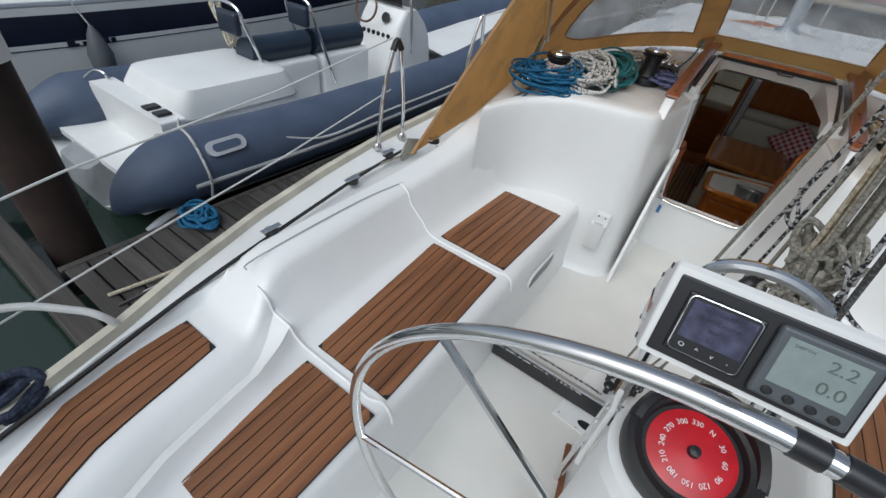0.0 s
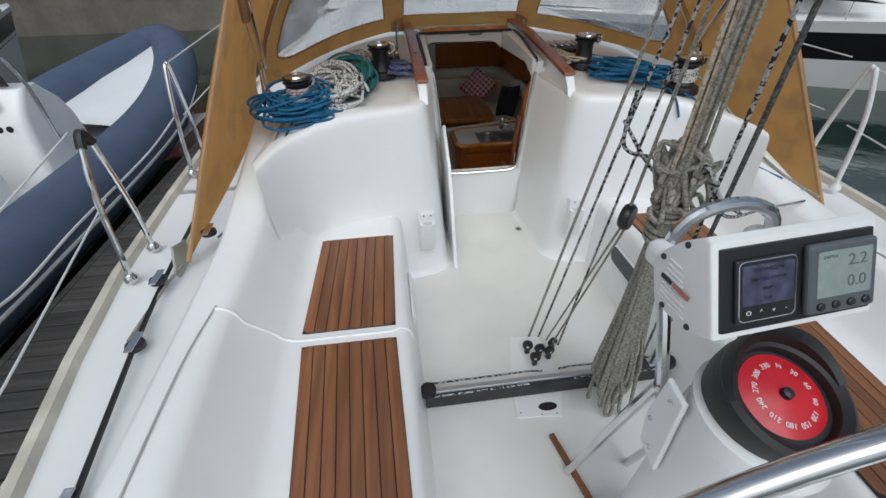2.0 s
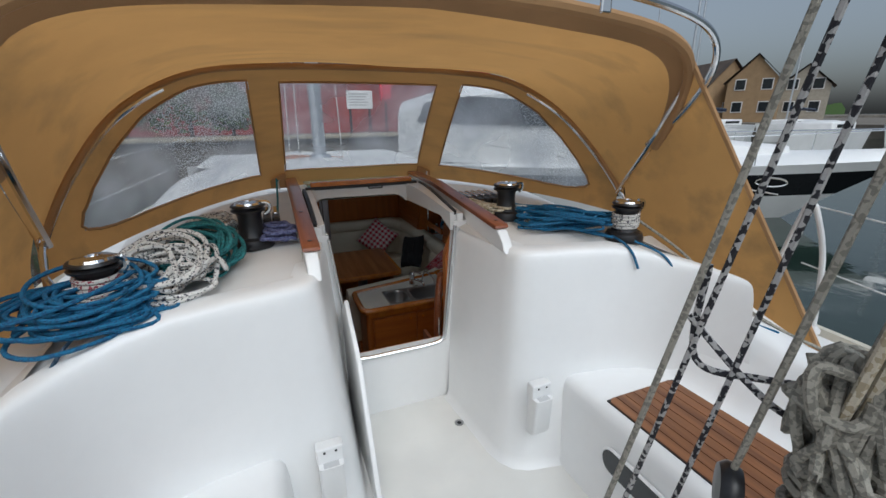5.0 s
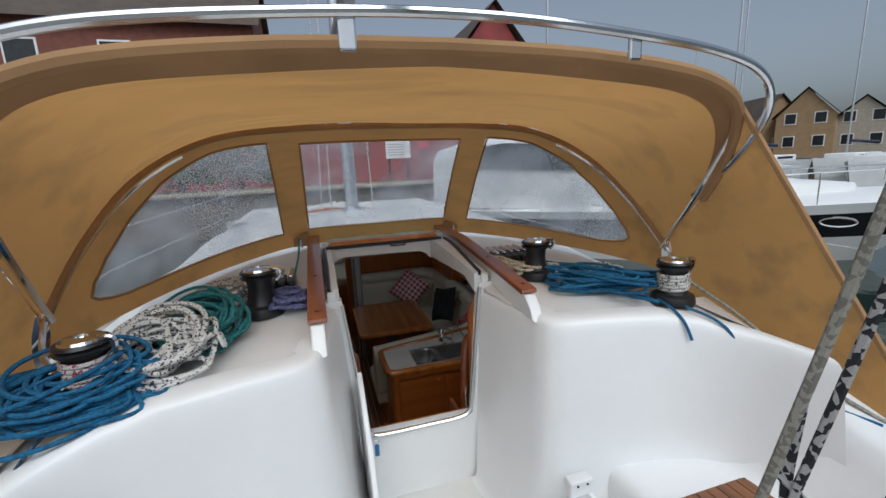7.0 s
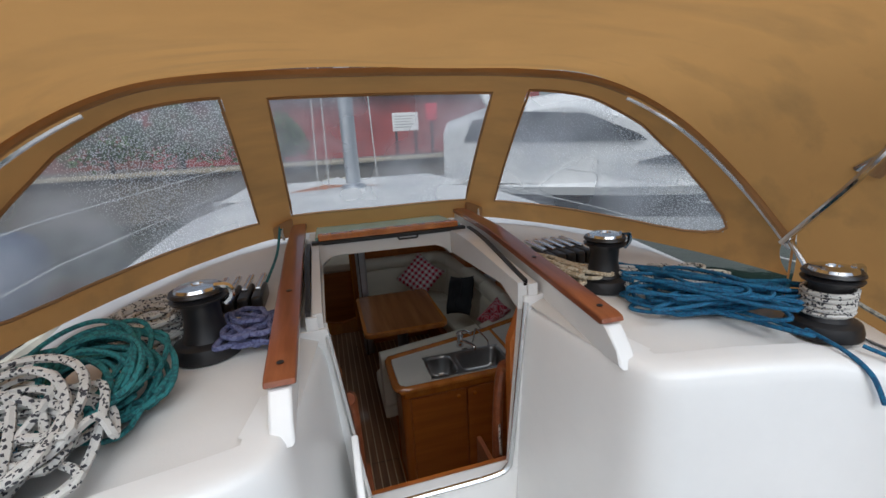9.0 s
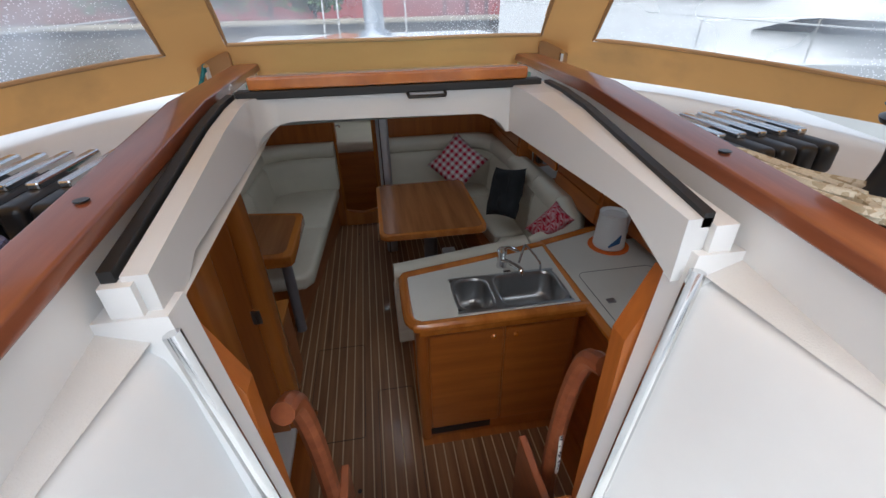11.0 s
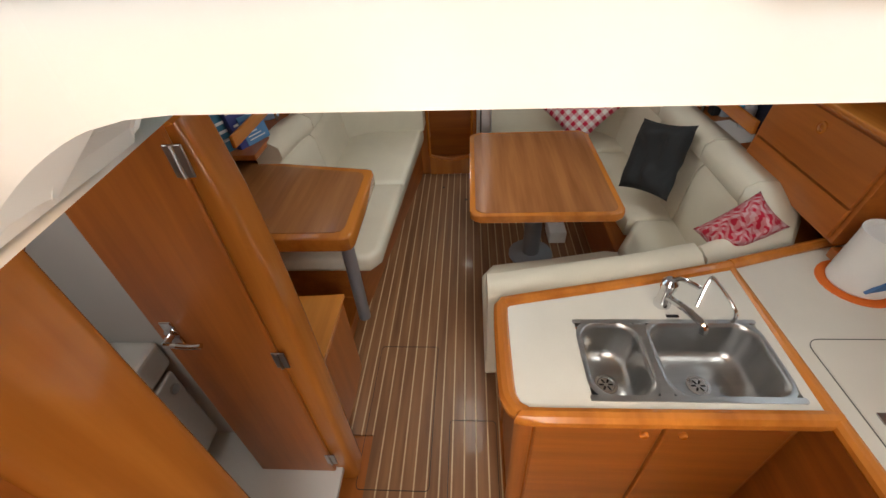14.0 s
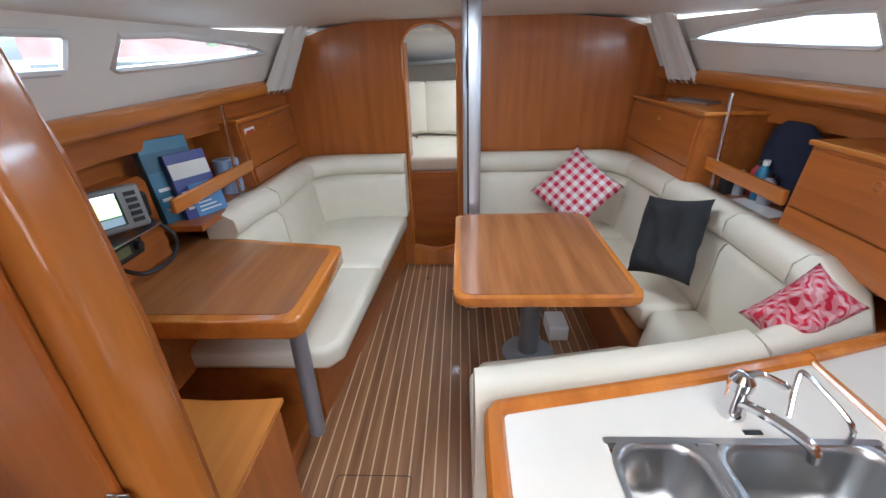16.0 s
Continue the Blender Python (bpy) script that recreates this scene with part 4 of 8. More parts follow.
structure(part("floor_step", box((-1.6, 3.53, FLOOR), (-0.80, 4.36, -0.60), 0.008), CHERRYY), "raised cherry floor under the chart table", "floor")
seat = thing("chart_chair", "curved orange plywood chart table chair", "chair")
rings = []
for y in np.linspace(3.53, 3.93, 7):
    k = (y - 3.53) / 0.4
    rings.append([(x, y, -0.165 + 0.04 * ((x + 0.93) / 0.26) ** 2 * 0.6 + t) for x, t in ((-0.70, 0.018), (-0.78, 0.02), (-0.93, 0.02), (-1.08, 0.02), (-1.2, 0.02), (-1.2, 0), (-1.08, 0), (-0.93, 0), (-0.78, 0), (-0.70, 0))])
part("seat", loft(rings), wood("orange_plywood", (0.66, 0.27, 0.05), (0.54, 0.20, 0.035), 1, 0.4, grain=0.4), seat, smooth=True)
part("side", box((-0.722, 3.54, -0.66), (-0.702, 3.90, -0.155), 0.004), CHERRY, seat)

# galley
gal = thing("galley_unit", "varnished cherry galley sink unit with two doors", "cabinet")
part("carcass", prism([(0.03, 3.24), (0.83, 3.24), (0.83, 3.74), (0.03, 3.60)], FLOOR, -0.01), CHERRY, gal)
for a, b in (((0.03, 3.24), (0.83, 3.256)), ((0.03, 3.256), (0.05, 3.59)), ((0.81, 3.256), (0.83, 3.72))):
    part("top_rail", box((*a, -0.01), (*b, 0.135)), CHERRYX, gal)
for a, b in ((0.075, 0.44), (0.45, 0.80)):
    d = part("door", box((a, 3.222, FLOOR + 0.09), (b, 3.242, 0.06), 0.006), CHERRYX, gal)
    part("knob", lathe([(0.0, 0), (0.013, 0.0), (0.013, 0.008), (0.009, 0.012), (0, 0.012)], 12, at=(b - 0.05 if a < 0.2 else a + 0.05, 3.222, 0.02), m=pose(0, 0, 0, 90, 0, 0)), TRIM, d)
part("vent", box((0.06, 3.235, FLOOR + 0.025), (0.40, 3.243, FLOOR + 0.07)), BLACK, gal)
part("corner_post", lathe([(0.03, FLOOR), (0.03, 0.12)], 14, at=(0.045, 3.255, 0)), CHERRY, gal, smooth=True)
CT = 0.165
# sink worktop with cut-outs: four strips round the basins
work = thing("galley_worktop", "pale laminate galley worktop with rounded wooden fiddle", "worktop")
def quad(a, b, c, d):
    return prism([a, b, c, d], CT - 0.03, CT)
SX0, SX1, SXM0, SXM1, SY0, SY1 = 0.225, 0.785, 0.415, 0.445, 3.245, 3.525
for q in ([(0.0, 3.21), (SX0, 3.21), (SX0, 3.635), (0.0, 3.59)], [(SX0, 3.21), (SX1, 3.21), (SX1, SY0), (SX0, SY0)],
          [(SX0, SY1), (SX1, SY1), (SX1, 3.755), (SX0, 3.635)], [(SX1, 3.21), (0.83, 3.21), (0.83, 3.765), (SX1, 3.755)]):
    part("laminate", quad(*q), LAMINATE, work)
fid = [(0.845, 3.20), (0.10, 3.195), (0.03, 3.205), (0.0, 3.235), (-0.010, 3.30), (-0.010, 3.55), (0.0, 3.60), (0.05, 3.62), (0.45, 3.70), (0.84, 3.79)]
part("fiddle", tube([(x, y, CT - 0.012) for x, y in smooth_path([(a, b, 0) for a, b in fid], 4) for x, y in [(x, y)]] if False else [(p.x, p.y, CT - 0.010) for p in smooth_path([(a, b, 0) for a, b in fid], 4)], 0.026, 10), TRIM, work, "rounded honey-coloured fiddle rail", smooth=True)
part("fiddle_apron", box((0.03, 3.20, CT - 0.075), (0.84, 3.236, CT - 0.03), 0.006), TRIM, work, "honey-coloured front edge")
sink = thing("double_sink", "stainless steel double sink let into the worktop", "sink")
def basin_mesh(x0, x1, y0, y1, depth):
    rings = []
    for k, (ins, z) in enumerate(((-0.012, 0.002), (0.0, 0.003), (0.004, 0.0), (0.008, -0.02), (0.014, -depth + 0.03), (0.03, -depth + 0.006), (0.07, -depth))):
        rings.append([(x, y, CT + z) for x, y in rounded(x0 + ins, x1 - ins, y0 + ins, y1 - ins, 0.06 if ins >= 0 else 0.065)])
    return loft(rings, caps=False)
for x0, x1 in ((SX0 + 0.008, SXM0), (SXM1, SX1 - 0.008)):
    bm = basin_mesh(x0, x1, SY0 + 0.008, SY1 - 0.008, 0.15)
    vs = sorted(bm.verts, key=lambda v: v.co.z)
    low = [v for v in bm.verts if abs(v.co.z - (CT - 0.15)) < 1e-4]
    bm.verts.ensure_lookup_table()
    c = Vector((sum(v.co.x for v in low) / len(low), sum(v.co.y for v in low) / len(low), 0))
    low.sort(key=lambda v: math.atan2(v.co.y - c.y, v.co.x - c.x))
    bm.faces.new(low)
    b_ = part("basin", bm, BRUSHED, sink, smooth=True, angle=1.0)
    dr = part("drain", lathe([(0.036, 0.0), (0.036, 0.003), (0.028, 0.003), (0.024, -0.002), (0.0, -0.002)], 20, at=(c.x, c.y, CT - 0.1495)), STEEL, b_, smooth=True)
    for k in range(6):
        bx = box((0.007, -0.003, 0), (0.022, 0.003, 0.001), m=pose(c.x, c.y, CT - 0.1505, 0, 0, 60 * k))
        part("drain_slot", bx, BLACK, b_)
part("rim", prism(rounded(SX0 - 0.006, SX1 + 0.006, SY0 - 0.006, SY0 + 0.012, 0.006), CT, CT + 0.003), BRUSHED, sink)
part("rim", prism(rounded(SX0 - 0.006, SX1 + 0.006, SY1 - 0.012, SY1 + 0.004, 0.006), CT, CT + 0.003), BRUSHED, sink)
part("rim", prism(rounded(SXM0 - 0.004, SXM1 + 0.004, SY0, SY1, 0.003), CT - 0.004, CT + 0.002), BRUSHED, sink)
tap = thing("mixer_tap", "chrome single-lever mixer tap", "tap", at=(0.53, 3.60, CT))
part("body", lathe([(0.028, 0), (0.028, 0.01), (0.023, 0.02), (0.022, 0.075), (0.026, 0.08), (0.026, 0.10), (0.015, 0.115), (0, 0.118)], 18), STEEL, tap, smooth=True)
part("spout", tube(smooth_path([(0.0, -0.01, 0.045), (0.02, -0.06, 0.06), (0.045, -0.11, 0.062), (0.06, -0.14, 0.055), (0.063, -0.148, 0.03)], 5), 0.012, 10), STEEL, tap, smooth=True)
part("lever", tube(smooth_path([(0.0, 0.0, 0.105), (0.03, 0.0, 0.115), (0.07, -0.01, 0.10), (0.085, -0.012, 0.09)], 5), 0.008, 8, flat=1.5), STEEL, tap, smooth=True)
pump = thing("hand_pump_tap", "slim bent chrome water tap", "tap", at=(0.66, 3.57, CT))
part("spout", tube(smooth_path([(0.06, -0.05, 0.0), (0.055, -0.045, 0.05), (0.01, 0.03, 0.105), (-0.005, 0.04, 0.10), (-0.05, -0.02, 0.04)], 4), 0.006, 8), STEEL, pump, smooth=True)
plate = thing("socket_plate", "small black drain plate by the tap", "plate", at=(0.545, 3.545, CT))
part("plate", box((-0.02, -0.006, 0), (0.02, 0.006, 0.003), 0.002), BLACK, plate)

side = thing("galley_side_unit", "pale laminate side worktop with fridge lid over cherry cabinets", "cabinet")
part("carcass", prism([(0.85, 2.86), (1.58, 2.86), (1.58, 3.95), (0.85, 3.78)], FLOOR, 0.12), CHERRYY, side)
part("laminate", prism([(0.85, 2.84), (1.45, 2.84), (1.45, 3.95), (0.85, 3.79)], CT - 0.03, CT), LAMINATE, side)
part("fiddle", tube([(0.84, 2.83, CT - 0.008), (0.835, 3.2, CT - 0.008), (0.838, 3.79, CT - 0.004)], [0.024, 0.022, 0.012], 10), TRIM, side, "honey-coloured fiddle rail", smooth=True)
part("fiddle", tube([(0.838, 3.79, CT), (1.2, 3.90, CT), (1.5, 3.97, CT)], 0.022, 10), TRIM, side, "honey-coloured fiddle rail", smooth=True)
lid = part("lid", prism(rounded(0.905, 1.32, 2.91, 3.45, 0.04), CT, CT + 0.002), LAMINATE, side)
part("lid_joint", tube([(x, y, CT + 0.0005) for x, y in rounded(0.900, 1.325, 2.905, 3.455, 0.04)], 0.0018, 4, closed=True), surf("grey_joint", (0.12, 0.12, 0.11), 0.6), lid)
for x, y in ((0.955, 3.20), (1.285, 3.38), (1.285, 3.0)):
    part("latch", prism(rounded(x - 0.02, x + 0.02, y - 0.016, y + 0.016, 0.004), CT + 0.002, CT + 0.006), BRUSHED, lid, "small steel lid latch")
back = structure(part("galley_backboard", box((1.40, 2.84, CT), (1.44, 3.95, 0.30), 0.006), LAMINATE), "pale laminate backboard behind the worktop", "trim")
structure(part("galley_backrail", box((1.37, 2.84, 0.295), (1.45, 3.95, 0.33), 0.008), CHERRYY), "cherry rail over the backboard", "trim")

# ---- spray hood ----
HU = [0.0, 0.33, 0.55, 0.75, 0.9, 1.0]
BASE = [(0, 3.24, 1.20), (0.50, 3.23, 1.20), (0.83, 3.02, 1.17), (1.09, 2.68, 1.14), (1.27, 2.32, 1.11), (1.37, 2.02, 1.08)]
FORE = [(0, 2.64, 1.93), (0.50, 2.63, 1.92), (0.86, 2.55, 1.87), (1.13, 2.40, 1.70), (1.29, 2.21, 1.45), (1.365, 2.05, 1.23)]
AFT = [(0, 1.50, 2.027), (0.50, 1.50, 2.013), (0.95, 1.50, 1.955), (1.18, 1.56, 1.835), (1.29, 1.72, 1.60), (1.37, 2.02, 1.25)]


def arc(table, n=10):
    return smooth_path(table, n)


def on_arc(u, pts):
    """A point at u (-1 to 1) on an arch that is the same on both sides."""
    k = min(abs(u), 1.0)
    seg = float(np.interp(k, HU, range(6))) * 10
    i = min(int(seg), len(pts) - 2)
    p = pts[i].lerp(pts[i + 1], seg - i)
    return Vector((math.copysign(p.x, u), p.y, p.z))


BA, FA, AA = arc(BASE), arc(FORE), arc(AFT)


def front(u, v):
    p = on_arc(u, BA).lerp(on_arc(u, FA), v)
    p.y += 0.03 * math.sin(math.pi * v)
    return p


def roof(u, v):
    p = on_arc(u, FA).lerp(on_arc(u, AA), v)
    p.z -= 0.035 * math.sin(math.pi * v) * (1 - abs(u) ** 3) + 0.006 * math.sin(9 * u + 5 * v)
    return p


panes = [[(-0.305, 0.16), (0.305, 0.16), (0.30, 0.88), (-0.30, 0.88)]]
for s in (-1, 1):
    panes.append([(s * a, b) for a, b in ((0.40, 0.15), (0.60, 0.15), (0.74, 0.155), (0.81, 0.17), (0.86, 0.205), (0.895, 0.265), (0.912, 0.34), (0.92, 0.44), (0.91, 0.56), (0.87, 0.68), (0.80, 0.78), (0.70, 0.86), (0.56, 0.90), (0.395, 0.90))])
hood = thing("spray_hood", "tan canvas spray hood with three wet clear vinyl windows", "spray hood")
bm, pm, vs = bmesh.new(), [bmesh.new() for _ in panes], {}
NU, NV = 220, 56
pv = [{} for _ in panes]
for i in range(NU):
    for j in range(NV):
        uc, vc = -1 + 2 * (i + 0.5) / NU, (j + 0.5) / NV
        hit = next((k for k, o in enumerate(panes) if inside(uc, vc, o)), None)
        tgt, cache = (bm, vs) if hit is None else (pm[hit], pv[hit])
        q = []
        for a, b in ((i, j), (i + 1, j), (i + 1, j + 1), (i, j + 1)):
            if (a, b) not in cache:
                cache[a, b] = tgt.verts.new(front(-1 + 2 * a / NU, b / NV))
            q.append(cache[a, b])
        tgt.faces.new(q)
part("front_panel", bm, CANVAS, hood, smooth=True)
for k, o in enumerate(panes):
    w = part("window", pm[k], VINYL, hood, "scratched clear vinyl window with rain drops", smooth=True)
    w.visible_shadow = False
    ring = []
    for (a, b), (c, d) in zip(o, o[1:] + o[:1]):
        for t in range(8):
            p = front(a + (c - a) * t / 8, b + (d - b) * t / 8)
            ring.append((p.x, p.y - 0.003, p.z))
    part("binding", tube(ring, 0.006, 6, closed=True), CANVASD, w, "stitched brown window binding", smooth=True)
bm = loft([[roof(-1 + 2 * i / 80, j / 16) for i in range(81)] for j in range(17)], closed=False)
part("roof_panel", bm, CANVAS, hood, "mould-stained tan canvas roof", smooth=True)
part("hem", tube([on_arc(-0.93 + 1.86 * i / 60, AA) + Vector((0, -0.01, -0.005)) for i in range(61)], 0.024, 8), CANVASD, hood, "brown leather hem over the aft hoop", smooth=True)
bm = bmesh.new()
rows = []
for i in range(61):
    u = -0.90 + 1.80 * i / 60
    p, q = on_arc(u, AA), roof(u, 0.93)
    d = 0.012
    rows.append([p + Vector((0, 0.0, -d)), p.lerp(q, 1.1) + Vector((0, 0.02, -d - 0.012))])
part("leather_strip", loft(rows, closed=False, bm=bm), CANVASD, hood, "brown suede strip inside the hem", smooth=True)
part("fore_hoop_sleeve", tube([on_arc(-1 + 2 * i / 60, FA) + Vector((0, -0.012, -0.016)) for i in range(61)], 0.016, 8), CANVASD, hood, "brown sleeve over the forward hoop", smooth=True)
for s in (-1, 1):
    part("hoop", tube([on_arc(s * (0.62 + 0.38 * i / 20), FA) + Vector((0, -0.02, -0.04)) for i in range(21)], 0.011, 8), STEEL, hood, "polished steel hoop", smooth=True)
    part("hoop", tube(smooth_path([(s * 1.345, 2.05, 1.21), (s * 1.29, 1.83, 1.46), (s * 1.25, 1.68, 1.66), (s * 1.22, 1.60, 1.76)], 6), 0.012, 8), STEEL, hood, "polished steel hoop", smooth=True)
    part("hoop", tube(smooth_path([(s * 1.36, 2.06, 1.25), (s * 1.33, 1.93, 1.12), (s * 1.25, 1.88, 1.05)], 4), 0.010, 8), STEEL, hood, "polished steel hoop foot", smooth=True)
    # side curtain reaching down and aft to the coaming
    top = smooth_path([(s * 1.37, 2.02, 1.25), (s * 1.29, 1.70, 1.62), (s * 1.17, 1.54, 1.87)], 8)
    edge = smooth_path([(s * 1.42, 2.05, 0.98), (s * 1.50, 1.60, 0.80), (s * 1.64, 1.02, 0.60)], 8)
    rows = []
    for t in range(len(top)):
        a, b = top[t], edge[t]
        rows.append([a.lerp(b, k / 12) + Vector((s * 0.02 * math.sin(math.pi * k / 12), 0, 0)) for k in range(13)])
    part("side_curtain", loft(rows, closed=False), CANVAS, hood, "tan canvas side curtain", smooth=True)
    part("edge_rope", tube([p.lerp(q, k / 12) for p, q in ((top[-1], edge[-1]),) for k in range(13)], 0.012, 6), CANVASD, hood, smooth=True)
    rows = []
    for t in range(9):
        k = t / 8
        a, b = Vector((s * 1.37, 2.02, 1.08)), Vector((s * 1.37, 2.02, 1.25))
        c, d = Vector((s * 1.42, 2.05, 0.98)), Vector((s * 1.37, 2.02, 1.25))
        rows.append([a.lerp(c, k), b.lerp(d, k)])
    part("side_skirt", loft([[(s * 1.37, 2.02, 1.08), (s * 1.37, 2.02, 1.25)], [(s * 1.42, 2.06, 0.92), (s * 1.37, 2.03, 1.25)]], closed=False), CANVAS, hood)
for x in (-0.52, 0.52):
    part("buckle", tube(smooth_path([(x, 3.13, 1.20), (x * 1.01, 3.12, 1.235), (x, 3.10, 1.27)], 4), 0.008, 6), STEEL, hood, "steel strap hook", smooth=True)
    part("patch", box((x - 0.05, 3.165, 1.20), (x + 0.05, 3.185, 1.31), 0.005), CANVASD, hood, "brown reinforcing patch")
bar = thing("hood_grab_bar", "polished steel grab bar arching over the spray hood", "grab bar")
part("tube", tube(smooth_path([(s * x, y, z) for s, x, y, z in ((-1, 1.31, 1.84, 1.50), (-1, 1.27, 1.62, 1.66), (-1, 1.19, 1.45, 1.82), (-1, 1.08, 1.39, 1.935), (-1, 0.85, 1.38, 2.01),
     (-1, 0.4, 1.38, 2.055), (1, 0.0, 1.38, 2.07), (1, 0.4, 1.38, 2.055), (1, 0.85, 1.38, 2.01), (1, 1.08, 1.39, 1.94), (1, 1.19, 1.45, 1.82), (1, 1.27, 1.62, 1.66), (1, 1.31, 1.84, 1.50))], 8), 0.014, 10), STEEL, bar, smooth=True)
for x in (-0.29, 0.55):
    part("bracket", box((x - 0.022, 1.385, 1.975), (x + 0.022, 1.40, 2.055), 0.006), STEEL, bar, "steel mounting bracket")

# ---- cockpit teak ----
def teak_panel(label, x0, x1, y0, y1, z, n=8, shear=0.0, x0b=None, x1b=None):
    """Teak slats between x0..x1 at y0 and x0b..x1b at y1, with black caulking under them."""
    x0b, x1b = x0 if x0b is None else x0b, x1 if x1b is None else x1b
    t = thing("teak_seat_panel", label, "teak panel", "teak cockpit panels")
    part("caulking", prism([(x0, y0), (x1, y0), (x1b, y1), (x0b, y1)], z - 0.004, z + 0.004), RUBBER, t)
    for i in range(n):
        a, b = i / n, (i + 1) / n
        g = 0.0022
        c = 0.02 if i in (0, n - 1) else 0.0
        o = [(x0 + (x1 - x0) * a + g, y0 + (c if i == 0 else 0.001)), (x0 + (x1 - x0) * a + g + (c if i == 0 else 0), y0 + 0.001),
             (x0 + (x1 - x0) * b - g - (c if i == n - 1 else 0), y0 + 0.001), (x0 + (x1 - x0) * b - g, y0 + (c if i == n - 1 else 0.001)),
             (x0b + (x1b - x0b) * b - g, y1 - (c if i == n - 1 else 0.001)), (x0b + (x1b - x0b) * b - g - (c if i == n - 1 else 0), y1 - 0.001),
             (x0b + (x1b - x0b) * a + g + (c if i == 0 else 0), y1 - 0.001), (x0b + (x1b - x0b) * a + g, y1 - (c if i == 0 else 0.001))]
        o = [p for k, p in enumerate(o) if k == 0 or (abs(p[0] - o[k - 1][0]) + abs(p[1] - o[k - 1][1])) > 1e-5]
        part("slat", prism(o, z, z + 0.008), TEAK, t)
    return t


SEATZ = 0.451
for s in (-1, 1):
    w = "port" if s < 0 else "starboard"
    for a, b, y0, y1, a2, b2 in ((0.703, 1.098, 0.62, 1.305, 0.69, 1.078), (0.675, 1.03, -0.285, 0.545, 0.703, 1.09), (0.665, 0.985, -0.86, -0.355, 0.668, 1.01)):
        l = f"slatted oiled teak panel let into the {w} cockpit seat"
        if s < 0:
            teak_panel(l, -b, -a, y0, y1, SEATZ, 8, x0b=-b2, x1b=-a2)
        else:
            teak_panel(l, a, b, y0, y1, SEATZ, 8, x0b=a2, x1b=b2)
    helm = thing("teak_seat_panel", f"slatted oiled teak panel on the {w} helm seat", "teak panel", "teak cockpit panels")
    outer_x = [(-1.6, 1.02), (-1.3, 1.19), (-1.117, 1.32), (-0.958, 1.413), (-0.758, 1.451), (-0.55, 1.461)]
    inner_x = [(-1.6, 0.86), (-1.3, 1.02), (-1.062, 1.147), (-0.996, 1.185), (-0.847, 1.22), (-0.697, 1.244), (-0.535, 1.275)]
    stations = [-1.6, -1.45, -1.3, -1.2, -1.12, -1.04, -0.96, -0.88, -0.8, -0.72, -0.64, -0.545]
    def across(k, y):
        a, b = lerp(y, inner_x), lerp(y, outer_x)
        return s * (a + (b - a) * k)
    part("caulking", prism([(across(0, y), y) for y in stations] + [(across(1, y), y) for y in stations[::-1]], 0.4955, 0.4995), RUBBER, helm)
    for i in range(5):
        a, b = i / 5 + 0.012, (i + 1) / 5 - 0.012
        part("slat", prism([(across(a, y), y) for y in stations[:-1] + [-0.548 - 0.02 * (i == 0)]] + [(across(b, y), y) for y in ([-0.548 - 0.02 * (i == 4)] + stations[:-1][::-1])], 0.498, 0.5035), TEAK, helm)
# seams between the seat lids and on the coaming
SEAM = surf("grey_seam", (0.42, 0.42, 0.41), 0.6)
for s in (-1, 1):
    for y, r in ((0.585, 0.007), (-0.32, 0.007)):
        pts = [(s * x, y + (0.02 if x < 0.7 else 0), z + 0.002) for x, z in side_profile(y)[3:16]]
        structure(part("seat_seam", tube(pts, r, 6), GEL, smooth=True), "raised white seam between cockpit seat lids", "trim")
    structure(part("locker_seam", tube(smooth_path([(s * 1.37, 0.60, 0.678), (s * 1.40, 0.3, 0.678), (s * 1.40, -0.25, 0.670), (s * 1.37, -0.32, 0.668)], 5), 0.0035, 5), SEAM), "thin grey locker seam on the coaming", "trim")

# ---- companionway door, pockets, drains ----
wd = thing("companionway_door", "white hinged companionway door leaf folded open against the recess", "door")
bm = prism([(1.50, 0.01), (2.16, 0.03), (2.17, 0.70), (2.05, 0.80), (1.78, 0.60), (1.56, 0.12)], -0.305, -0.283, axis=0, r=0.006)
part("leaf", bm, GEL, wd, smooth=True)
part("lock", box((-0.29, 2.09, 0.42), (-0.265, 2.14, 0.47), 0.004), BRUSHED, wd, "small steel lock with keys")
key = thing("keys_on_cord", "bunch of keys with a blue tag hanging at the companionway", "keys", at=(-0.235, 2.14, 0.37))
part("ring", tube([(0.012 * math.cos(a / 2), 0, 0.012 * math.sin(a / 2)) for a in range(12)], 0.002, 5, closed=True), STEEL, key)
part("tag", box((-0.012, -0.006, -0.075), (0.010, 0.002, -0.012), 0.004), surf("blue_tag", (0.03, 0.16, 0.40), 0.4), key)
